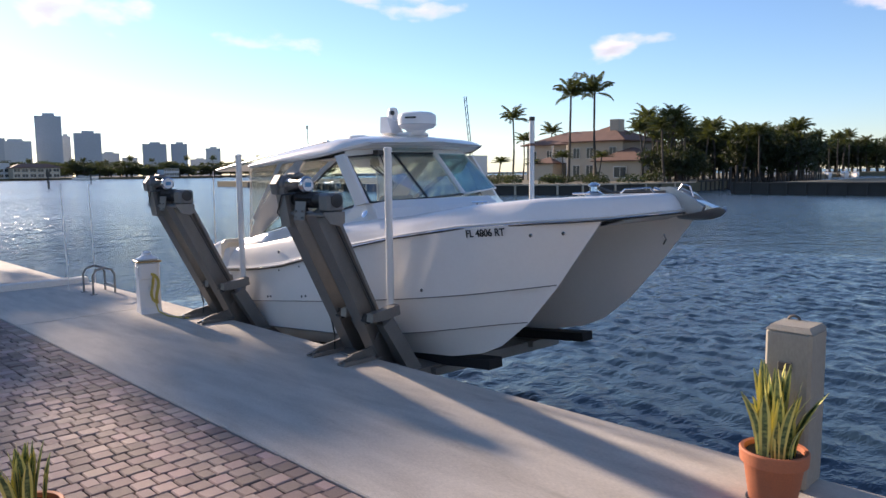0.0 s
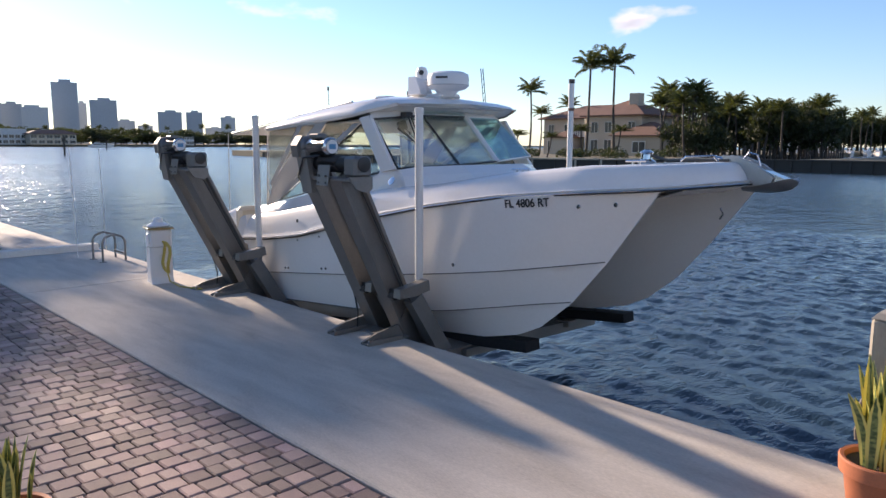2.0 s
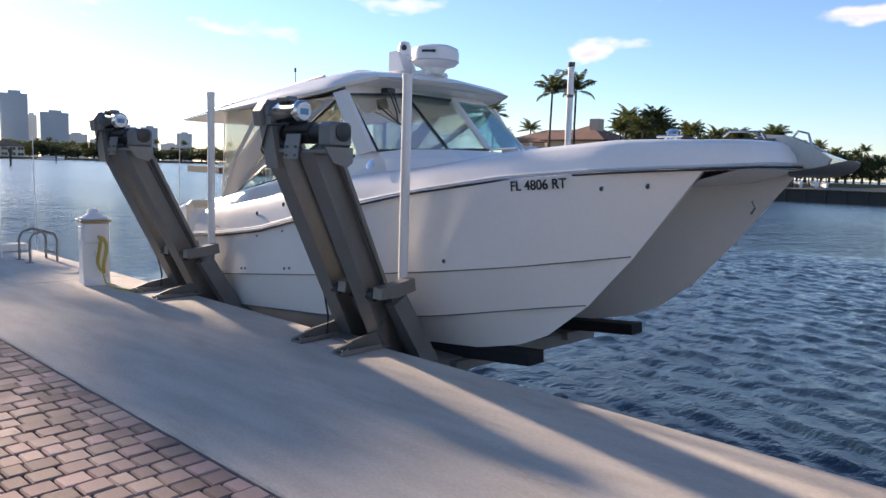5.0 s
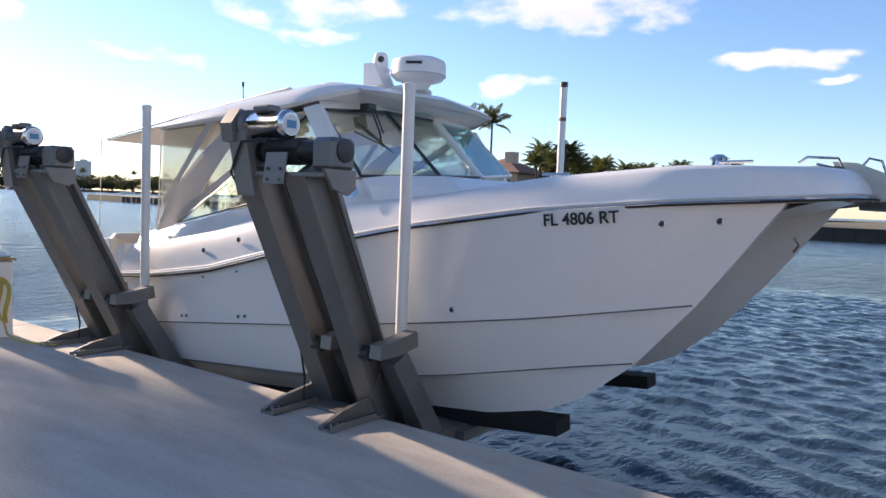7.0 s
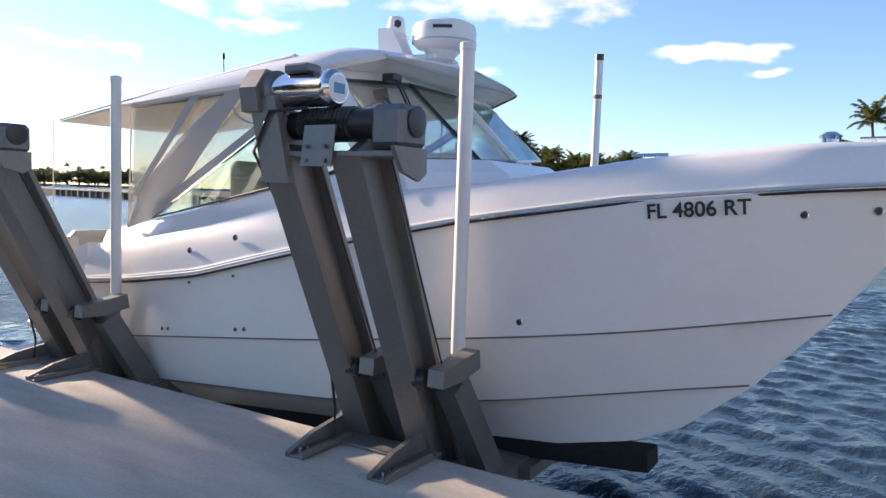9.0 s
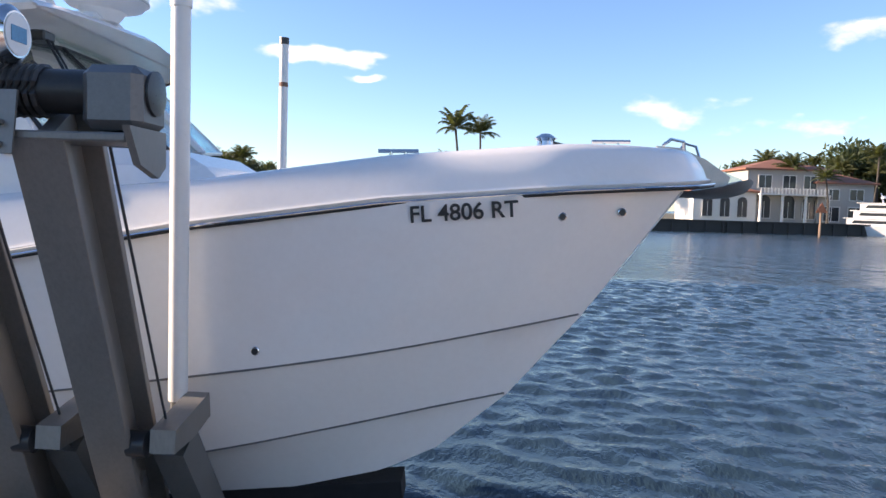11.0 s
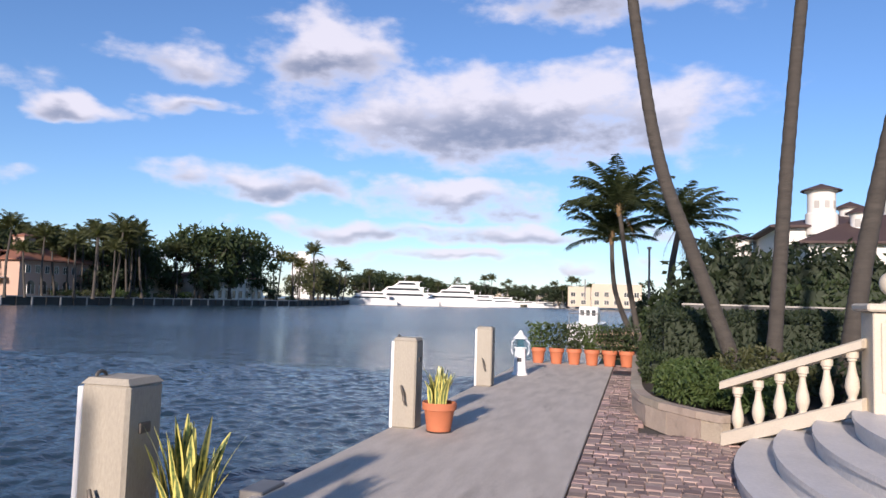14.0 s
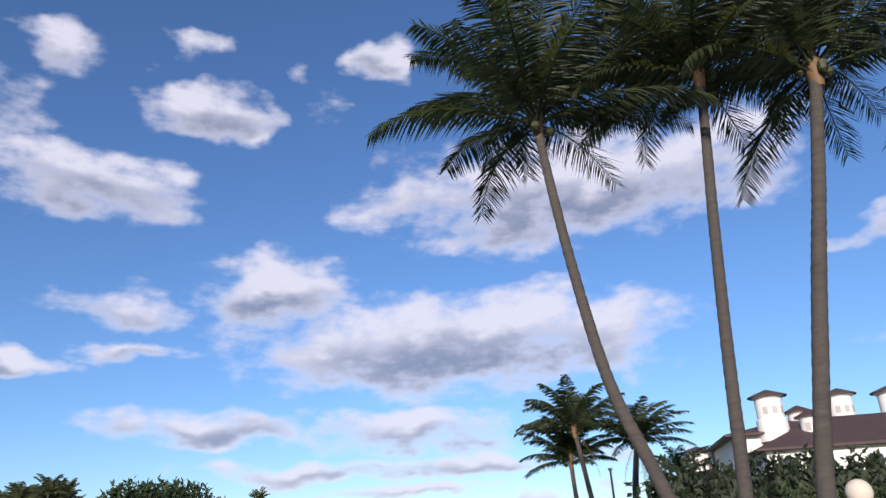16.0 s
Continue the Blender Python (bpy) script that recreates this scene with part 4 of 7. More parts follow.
# ---- boat lift: two leaning aluminium elevators on the seawall ----
def build_lift():
    lift = thing("boat_lift", "grey aluminium elevator boat lift leaning over the seawall", "boat lift", "elevator lifts", (0, 0, 0))
    topy, topz, boty, botz = -0.80, 1.85, 0.46, -0.45
    for x in (-0.30, 0.18):
        # I-section column: web and two flanges
        d = Vector((-0.19, boty - topy, botz - topz))
        L = d.length
        frame_m = Matrix.Translation((x, topy, topz)) @ d.to_track_quat("Z", "X").to_matrix().to_4x4()
        bm = bmesh.new()
        # local axes: z along the column; find the one that points across the dock
        AY = (frame_m.to_3x3().inverted() @ Vector((1, 0, 0)))
        AX = Vector((0, 0, 1)).cross(AY)
        AX, AY = Vector((abs(AX.x), abs(AX.y), 0)), Vector((abs(AY.x), abs(AY.y), 0))
        for q in (-0.12, 0.12):
            add_box(bm, (AX * (q - 0.011) + AY * -0.085), (AX * (q + 0.011) + AY * 0.085 + Vector((0, 0, L))), 0.003, frame_m)
        add_box(bm, (AX * -0.11 + AY * -0.012), (AX * 0.11 + AY * 0.012 + Vector((0, 0, L))), 0, frame_m)
        column = part("column", bm, M["alu"], lift, "leaning grey aluminium I-beam")
        part("cable", sweep([(x + 0.16, topy + 0.05, topz - 0.08), (x + 0.09, -0.1, 0.62), (x + 0.07, 0.1, 0.3)], 0.006, 5), M["cable"], column, "thin dark wire rope")
    # stiff square edge facing the dock
    part("header", box((-0.50, -0.93, 1.83), (0.36, -0.68, 1.86), 0.006), M["alu"], lift, "flat top plate")
    for x, w in ((-0.52, 0.16), (0.20, 0.20)):
        br = part("bearing_block", box((x, -0.92, 1.87), (x + w, -0.70, 2.08), 0.03), M["alu_dark"], lift, "dark bearing block")
        part("bearing_cap", lathe([(0.075, 0), (0.075, 0.01), (0.05, 0.015)], 18, pose(x + w, -0.81, 2.0, 0, 90, 0)), M["black_plastic"], br, "", True)
    drum = part("winch_drum", tube((-0.42, -0.81, 2.0), (0.24, -0.81, 2.0), 0.075, None, 20), M["drum"], lift, "cable drum", True)
    for i in range(13):
        part("cable_turn", sweep([(-0.28 + i * 0.026, -0.81 + 0.08 * math.cos(a), 2.0 + 0.08 * math.sin(a)) for a in np.linspace(0, 6.28, 14)[:-1]], 0.012, 5, True), M["cable"], drum)
    gear = part("gearbox", prism([(-1.00, 2.06), (-0.78, 2.03), (-0.73, 2.16), (-0.79, 2.27), (-0.95, 2.28), (-1.02, 2.18)], -0.57, -0.45, "x"), M["alu"], lift, "cast gearbox")
    part("gear_stand", slab([(-0.46, -0.90, 1.70), (-0.28, -0.90, 1.70), (-0.36, -0.93, 2.14), (-0.54, -0.93, 2.14)], 0.05), M["alu"], gear)
    part("gear_flange", lathe([(0.11, 0), (0.11, 0.05), (0.09, 0.07)], 22, pose(-0.47, -0.88, 2.17, 0, 90, 0)), M["alu_dark"], gear, "", True)
    motor = part("winch_motor", lathe([(0.085, 0), (0.088, 0.02), (0.088, 0.36), (0.095, 0.37), (0.095, 0.40), (0.075, 0.42)], 24, pose(-0.44, -0.88, 2.17, 0, 90, 0)), M["steel"], lift, "polished stainless winch motor", True)
    part("motor_decal", lathe([(0.068, 0), (0.068, 0.003)], 20, pose(-0.02, -0.88, 2.17, 0, 90, 0)), M["white_plastic"], motor, "white round maker plate")
    part("decal_mark", box((-0.018, -0.92, 2.145), (-0.014, -0.84, 2.195)), M["blue_print"], motor, "blue maker mark")
    part("junction_box", box((-0.34, -0.94, 2.25), (-0.18, -0.82, 2.30), 0.012), M["alu_dark"], motor)
    plate = part("cover_plate", slab([(-0.19, -0.955, 1.78), (0.01, -0.955, 1.78), (0.01, -0.925, 1.985), (-0.19, -0.925, 1.985)], 0.010), M["alu"], lift, "flat bolted cover plate")
    for x in (-0.15, -0.03):
        for z in (1.81, 1.88):
            part("bolt", tube((x, -0.975, z), (x, -0.94, z), 0.011, None, 6), M["alu_dark"], plate)
    part("end_bracket", prism([(-0.98, 1.88), (-0.70, 1.88), (-0.70, 1.76), (-0.76, 1.72), (-0.90, 1.76)], 0.37, 0.395, "x"), M["alu"], lift, "bolted bracket plate")
    part("power_cord", sweep([(-0.06, -0.93, 2.02), (-0.26, -0.99, 2.00), (-0.39, -0.97, 1.80), (-0.41, -0.78, 1.55), (-0.45, -0.47, 1.0), (-0.49, -0.20, 0.5), (-0.51, -0.12, 0.2), (-0.50, -0.14, 0.03)], 0.010, 6), M["black_plastic"], lift, "black power cord")
    # the winch head sits over the leaning column tops
    for ob in lift.children:
        if ob.name.split(".")[0] in ("header", "bearing_block", "winch_drum", "gearbox", "winch_motor", "cover_plate", "end_bracket"):
            ob.location = Vector(ob.location) + Vector((0.12, 0, -0.055))
    # feet bolted to the dock
    for x in (-0.56, 0.06):
        foot = part("foot", prism([(-0.52, 0.0), (-0.52, 0.03), (-0.30, 0.10), (-0.02, 0.14), (0.10, 0.30), (0.14, 0.0)], x, x + 0.035, "x"), M["alu"], lift, "bolted foot bracket")
        part("foot_flange", box((x, -0.52, 0.0), (x + 0.14, -0.02, 0.016), 0.003), M["alu"], foot)
        part("foot_lip", box((x + 0.125, -0.52, 0.0), (x + 0.14, -0.05, 0.05), 0.003), M["alu"], foot)
        for y in (-0.47, -0.40):
            part("bolt", tube((x + 0.075, y, 0.01), (x + 0.075, y, 0.05), 0.014, None, 6), M["steel"], foot)
    part("base_plate", box((-0.55, -0.16, 0.0), (0.2, 0.06, 0.02), 0.003), M["alu"], lift)
    # carriage that rides on the columns
    for x in (-0.30, 0.20):
        car = part("carriage_channel", slab([(x - 0.02, -0.02, 0.42), (x + 0.12, -0.02, 0.42), (x + 0.24, 0.50, -0.50), (x + 0.10, 0.50, -0.50)], 0.18), M["alu_dark"], lift, "dark sliding carriage channel")
        part("carriage_block", prism([(-0.22, 0.50), (-0.21, 0.60), (0.20, 0.66), (0.22, 0.54), (0.0, 0.50)], x + 0.05, x + 0.16, "x"), M["alu"], car, "square aluminium end block")
        part("roller", lathe([(0.06, 0), (0.06, 0.08), (0.03, 0.1)], 16, pose(x - 0.06, -0.16, 0.52, 0, 90, 0)), M["black_plastic"], car, "black guide roller", True)
    part("cross_arm", slab([(-0.1, 0.3, -0.30), (0.46, 0.3, -0.30), (0.46, 3.3, -0.36), (-0.1, 3.3, -0.36)], 0.14), M["alu"], lift, "cradle arm reaching under the boat")
    pole = part("guide_pole", lathe([(0.045, 0.62), (0.045, 2.49), (0.05, 2.49), (0.05, 2.53), (0.03, 2.54)], 18, pose(0.21, 0.19, 0)), M["pvc"], lift, "white plastic guide pole", True)
    part("pole_sleeve", tube((0.21, 0.19, 0.46), (0.21, 0.19, 0.68), 0.036, None, 12), M["alu_dark"], pole, "dark metal pole stub")
    return lift


near_lift = build_lift()
near_lift.matrix_world = pose(3.15, 0, 0)
far_lift = copy_thing(near_lift, pose(-0.34, 0, 0))
tagged(far_lift, "grey aluminium elevator boat lift by the stern")
for y in (0.92, 2.86):
    b = thing("lift_bunk", "black carpeted bunk board under the hull", "lift bunk", "bunk boards")
    part("board", slab([(-1.0, y - 0.12, -0.62), (4.42, y - 0.12, -0.10), (4.42, y + 0.12, -0.10), (-1.0, y + 0.12, -0.62)], 0.12), M["carpet"], b)
    bracket = part("bracket", slab([(3.2, y - 0.3, -0.3), (3.7, y - 0.3, -0.26), (3.7, y + 0.3, -0.26), (3.2, y + 0.3, -0.3)], 0.08), M["alu"], b)
for x in (3.04, -0.42):
    p = thing("guide_pole", "tall white guide pole with a black and rust-marked cap", "guide pole", "outer guide poles")
    part("tube", lathe([(0.04, 0), (0.04, 3.42), (0.03, 3.43)], 14, pose(x, 3.37, -0.4)), M["pvc"], p, "", True)
    part("cap", tube((x, 3.37, 3.0), (x, 3.37, 3.06), 0.044, None, 14), M["black_plastic"], p, "black tape at the top")
    part("rust_band", tube((x, 3.37, 2.62), (x, 3.37, 2.66), 0.0415, None, 14), M["roof_tile"], p, "rusty band")


# ---- dock posts, planters, pedestals ----
def build_post():
    post = thing("dock_post", "square weathered concrete mooring post at the dock edge", "mooring post", "mooring posts")
    bm = bmesh.new()
    add_box(bm, (0.0, -0.33, 0.0), (0.31, -0.01, 1.12), 0.02)
    shaft = part("shaft", bm, M["post_concrete"], post)
    bm = bmesh.new()
    lo = [(0.0, -0.33), (0.31, -0.33), (0.31, -0.01), (0.0, -0.01)]
    add_strip(bm, [[(x, y, 1.115) for x, y in lo + lo[:1]], [(0.155 + (x - 0.155) * 0.82, -0.17 + (y + 0.17) * 0.82, 1.15) for x, y in lo + lo[:1]]])
    bm.faces.new([bm.verts.new((0.155 + (x - 0.155) * 0.82, -0.17 + (y + 0.17) * 0.82, 1.15)) for x, y in lo])
    part("cap", bm, M["post_concrete"], post, "chamfered concrete top")
    part("edge_strip", box((-0.006, -0.03, 0.0), (0.03, 0.006, 1.10), 0.004), M["white_plastic"], post, "white plastic corner strip")
    for m in (pose(-0.0, -0.19, 0.42, 0, 0, 0), pose(0.155, -0.335, 0.8, 0, 0, 90)):
        if m.translation.x > 0.1:
            hook = part("side_bracket", box((0.10, -0.345, 0.84), (0.19, -0.325, 0.90), 0.004), M["iron"], post, "small iron plate")
            continue
        cl = part("line_cleat", sweep([(-0.05, -0.22, 0.30), (-0.06, -0.20, 0.36), (-0.045, -0.19, 0.42), (-0.06, -0.17, 0.50), (-0.05, -0.15, 0.55)], [0.012, 0.016, 0.02, 0.016, 0.012], 8), M["iron"], post, "rusty iron rope cleat")
        for z in (0.39, 0.46):
            part("cleat_stem", tube((0.005, -0.185, z), (-0.05, -0.19, z), 0.014, None, 8), M["iron"], cl)
    part("top_ring", sweep([(0.10 + 0.04 * math.cos(a), -0.06, 1.15 + 0.03 * math.sin(a)) for a in np.linspace(0, 3.14, 8)], 0.01, 6), M["iron"], post, "iron ring")
    return post


post = build_post()
post.matrix_world = pose(8.0, 0, 0)
for x in (13.44, 18.47):
    copy_thing(post, pose(x, 0, 0))

POT = [(0.135, 0.0), (0.15, 0.01), (0.19, 0.27), (0.195, 0.275), (0.215, 0.28), (0.22, 0.36), (0.212, 0.37), (0.19, 0.365), (0.185, 0.33), (0.02, 0.325)]


def leaf_blade(bm, base, yaw, lean, length, width, rnd, uv):
    k = 6
    side = Vector((-math.sin(yaw), math.cos(yaw), 0))
    out = Vector((math.cos(yaw), math.sin(yaw), 0))
    twist = rnd.uniform(-0.6, 0.6)
    rows = []
    for i in range(k + 1):
        t = i / k
        p = Vector(base) + out * (lean * length * t * t) + Vector((0, 0, length * t * (1 - 0.12 * lean * t)))
        w = width * (0.62 + 0.9 * t - 1.45 * t ** 3) if t < 0.95 else width * 0.05
        s = (side * math.cos(twist * t) + out * math.sin(twist * t)) * max(w, 0.003)
        c = out * (-0.18 * w)
        rows.append([bm.verts.new(p - s), bm.verts.new(p + c), bm.verts.new(p + s)])
    for a, b in zip(rows, rows[1:]):
        for j in (0, 1):
            f = bm.faces.new((a[j], a[j + 1], b[j + 1], b[j]))
            f.smooth = True
            for lp, u in zip(f.loops, (j * 0.5, j * 0.5 + 0.5, j * 0.5 + 0.5, j * 0.5)):
                lp[uv].uv = (u, 0)


def snake_plant(seed, height, count, label, group, scale=1.0):
    rnd = random.Random(seed)
    plant = thing("potted_snake_plant", label, "potted plant", group)
    pot = part("pot", lathe([(r * scale, z * scale) for r, z in POT], 28), M["terracotta"], plant, "round terracotta pot with a thick rim", True)
    part("soil", lathe([(0.184 * scale, 0.325 * scale), (0.18 * scale, 0.335 * scale)], 20), M["soil"], pot)
    part("saucer", lathe([(0.15 * scale, 0.0), (0.17 * scale, 0.015), (0.16 * scale, 0.018)], 24), M["black_plastic"], pot, "dark saucer")
    for i in range(count):
        bm = bmesh.new()
        uv = bm.loops.layers.uv.new("UVMap")
        a, r = rnd.uniform(0, 6.28), rnd.uniform(0.01, 0.13) * scale
        h = height * rnd.uniform(0.6, 1.0) * (1.0 if r < 0.09 else 0.8)
        leaf_blade(bm, (r * math.cos(a), r * math.sin(a), 0.33 * scale), a + rnd.uniform(-0.5, 0.5), rnd.uniform(0.02, 0.55) * (r / 0.13 / scale), h, rnd.uniform(0.030, 0.046), rnd, uv)
        part("leaf", bm, M["snake_leaf"], plant)
    return plant


p1 = snake_plant(3, 0.66, 54, "snake plant with yellow-edged leaves in a terracotta pot by a post", "snake plants")
p1.matrix_world = pose(8.19, -0.60, 0)
p2 = snake_plant(8, 0.50, 44, "bushy snake plant in a terracotta pot on the dock", "snake plants")
p2.matrix_world = pose(13.42, -0.66, 0)
p3 = snake_plant(5, 0.42, 24, "snake plant in a terracotta pot on the brick path", "snake plants", 0.9)
p3.matrix_world = pose(5.35, -4.35, 0)


def shore_pedestal(label):
    ped = thing("power_pedestal", label, "power pedestal", "dock pedestals")
    body = part("body", prism([(-0.13, 0.0), (0.13, 0.0), (0.10, 0.10), (0.085, 0.55), (-0.085, 0.55), (-0.10, 0.10)], -0.12, 0.12, "y"), M["white_plastic"], ped, "tapered white pedestal body")
    part("housing", box((-0.12, -0.12, 0.55), (0.12, 0.12, 0.82), 0.02), M["white_plastic"], ped, "white outlet housing")
    part("collar", box((-0.14, -0.14, 0.82), (0.14, 0.14, 0.85), 0.008), M["brass"], ped, "brass coloured collar")
    part("lamp_head", lathe([(0.12, 0.85), (0.13, 0.87), (0.09, 0.90), (0.05, 0.93), (0.05, 0.97), (0.02, 0.99)], 14), M["white_plastic"], ped, "white lamp cap", True)
    part("outlet_door", box((-0.02, -0.135, 0.60), (0.10, -0.12, 0.76), 0.006), M["white_plastic"], ped)
    for x in (-0.14, 0.14):
        part("hose_bib", sweep([(x * 0.8, -0.02, 0.40), (x * 1.15, -0.02, 0.40), (x * 1.2, -0.02, 0.46)], 0.012, 6), M["pvc"], ped)
    return ped


ped = shore_pedestal("white dock power pedestal with a coiled yellow hose")
ped.matrix_world = pose(-1.75, -0.62, 0, 0, 0, -10) @ Matrix.Diagonal((1.35, 1.35, 1.02, 1))
hose = thing("garden_hose", "yellow hose coiled beside the pedestal", "hose")
part("coil", sweep([(-1.55 + 0.10 * math.cos(a) + 0.005 * a, -0.62 + 0.02 * math.sin(a * 3), 0.42 + (0.24) * math.sin(a)) for a in np.linspace(0.8, 20.5, 90)], 0.011, 6), M["hose"], hose, "", True)
part("cord", sweep([(-1.5, -0.62, 0.22), (-1.4, -0.62, 0.06), (-1.1, -0.6, 0.02), (-0.7, -0.45, 0.02)], 0.012, 6), M["hose"], hose)

ladder = thing("dock_ladder", "bent tubular metal ladder handrails at the dock edge", "ladder")
for x in (-4.75, -4.25):
    part("rail", sweep([(x, -0.62, 0.0), (x, -0.62, 0.36), (x, -0.57, 0.45), (x, -0.42, 0.50), (x, -0.27, 0.45), (x, -0.22, 0.36), (x, -0.22, 0.0)], 0.02, 8), M["alu"], ladder)
    part("foot_plate", box((x - 0.05, -0.67, 0.0), (x + 0.05, -0.57, 0.012)), M["alu"], ladder)
for z in (0.12,):
    part("tread", box((-4.75, -0.25, z), (-4.25, -0.20, z + 0.03)), M["alu"], ladder)

lantern = thing("lamp_pedestal", "white lighthouse-shaped dock lamp pedestal", "lamp pedestal")
part("base", lathe([(0.19, 0.0), (0.19, 0.04), (0.155, 0.06), (0.115, 0.60)], 8, pose(0, 0, 0, 0, 0, 22)), M["white_plastic"], lantern, "tapered white tower")
part("gallery", lathe([(0.15, 0.60), (0.15, 0.63)], 8, pose(0, 0, 0, 0, 0, 22)), M["white_plastic"], lantern)
part("lens", lathe([(0.09, 0.63), (0.09, 0.82)], 10), M["glass_teal"], lantern, "pale blue-green lantern glass")
part("roof", lathe([(0.17, 0.82), (0.15, 0.85), (0.06, 0.94), (0.05, 0.97), (0.02, 1.01)], 12), M["white_plastic"], lantern, "white cap", True)
for s in (-1, 1):
    part("side_rail", sweep([(s * 0.02, s * 0.17, 0.45), (s * 0.02, s * 0.20, 0.52), (s * 0.02, s * 0.20, 0.74), (s * 0.02, s * 0.13, 0.80)], 0.012, 6), M["white_plastic"], lantern)
part("outlet", box((-0.135, -0.05, 0.30), (-0.10, 0.05, 0.40), 0.006), M["black_plastic"], lantern, "dark outlet cover")
lantern.matrix_world = pose(21.1, -0.48, 0)


# ---- plants ----
def leaf_quads(bm, places, size, rnd, flat=0.0):
    """Small folded leaves at the places, turned at random."""
    for p in places:
        s = size * rnd.uniform(0.6, 1.3)
        q = Euler((rnd.uniform(-1.3, 1.3) * (1 - flat), rnd.uniform(-1.3, 1.3) * (1 - flat), rnd.uniform(0, 6.28))).to_matrix()
        a, b, c, d = (bm.verts.new(Vector(p) + q @ Vector(v)) for v in ((-s, 0, 0), (0, -s * 0.42, s * 0.12), (s, 0, 0), (0, s * 0.42, s * 0.12)))
        bm.faces.new((a, b, c, d))
    return bm


def hedge(name, lo, hi, count, size, material, label, seed, bulge=0.08):
    """A clipped hedge: a dark core with leaves all over it, faces uneven."""
    rnd = random.Random(seed)
    lo, hi = Vector(lo), Vector(hi)
    ob = thing(name, label, "hedge")
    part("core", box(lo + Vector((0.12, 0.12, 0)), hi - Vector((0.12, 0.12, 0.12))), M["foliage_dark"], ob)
    d = hi - lo
    area = [d.y * d.z, d.y * d.z, d.x * d.z, d.x * d.z, d.x * d.y]
    places = []
    for i in range(count):
        k = rnd.choices(range(5), area)[0]
        u, v = rnd.random(), rnd.random()
        base = {0: (0, u, v), 1: (1, u, v), 2: (u, 0, v), 3: (u, 1, v), 4: (u, v, 1)}[k]
        p = lo + Vector((base[0] * d.x, base[1] * d.y, base[2] * d.z))
        w = noise.noise(p * 1.7) * bulge * 2 + rnd.uniform(-bulge, bulge)
        n = {0: (-1, 0, 0), 1: (1, 0, 0), 2: (0, -1, 0), 3: (0, 1, 0), 4: (0, 0, 1)}[k]
        places.append(p + Vector(n) * w)
    leaves = part("leaves", leaf_quads(bmesh.new(), places, size, rnd), material, ob)
    tagged(leaves, "", "", "", "stuff")
    return ob


def add_frond(bm, base, yaw, rise, length, droop, pairs, leaf, rnd, wind=(0.0, 0.0), wide=0.034):
    """A feather palm leaf: an arching rib with two combs of hanging leaflets."""
    out = Vector((math.cos(yaw), math.sin(yaw), 0))
    pts, p, a = [], Vector(base), rise
    steps = 14
    for i in range(steps + 1):
        pts.append(p.copy())
        t = i / steps
        a = rise - droop * t ** 1.4
        p = p + (out * math.cos(a) + Vector((0, 0, math.sin(a)))) * (length / steps) + Vector((wind[0], wind[1], 0)) * (t * length / steps)
    add_sweep(bm, pts[::2], [max(0.004, length * 0.009 * (1 - 0.85 * i / 7)) for i in range(len(pts[::2]))], 4)
    for i in range(pairs):
        t = 0.10 + 0.9 * (i + 0.5) / pairs
        k = min(int(t * steps), steps - 1)
        f = t * steps - k
        q = pts[k].lerp(pts[k + 1], f)
        along = (pts[k + 1] - pts[k]).normalized()
        side0 = along.cross(Vector((0, 0, 1)))
        side0 = side0.normalized() if side0.length > 0.05 else Vector((-math.sin(yaw), math.cos(yaw), 0))
        ll = leaf * (0.55 + 0.9 * math.sin(math.pi * min(1, t * 0.85 + 0.12))) * rnd.uniform(0.85, 1.1) / 1.3
        for s in (-1, 1):
            hang = rnd.uniform(0.25, 0.75)
            way = (side0 * s * (1 - hang * 0.45) + along * 0.75 + Vector((0, 0, -hang))).normalized()
            tip = q + way * ll + Vector((wind[0], wind[1], -0.12 * ll)) * ll * 0.5
            w = along * (leaf * wide)
            mid = q.lerp(tip, 0.5) + Vector((0, 0, 0.05 * ll))
            v = [bm.verts.new(x) for x in (q - w * 0.6, q + w * 0.6, mid + w, tip, mid - w)]
            bm.faces.new(v)
    return bm


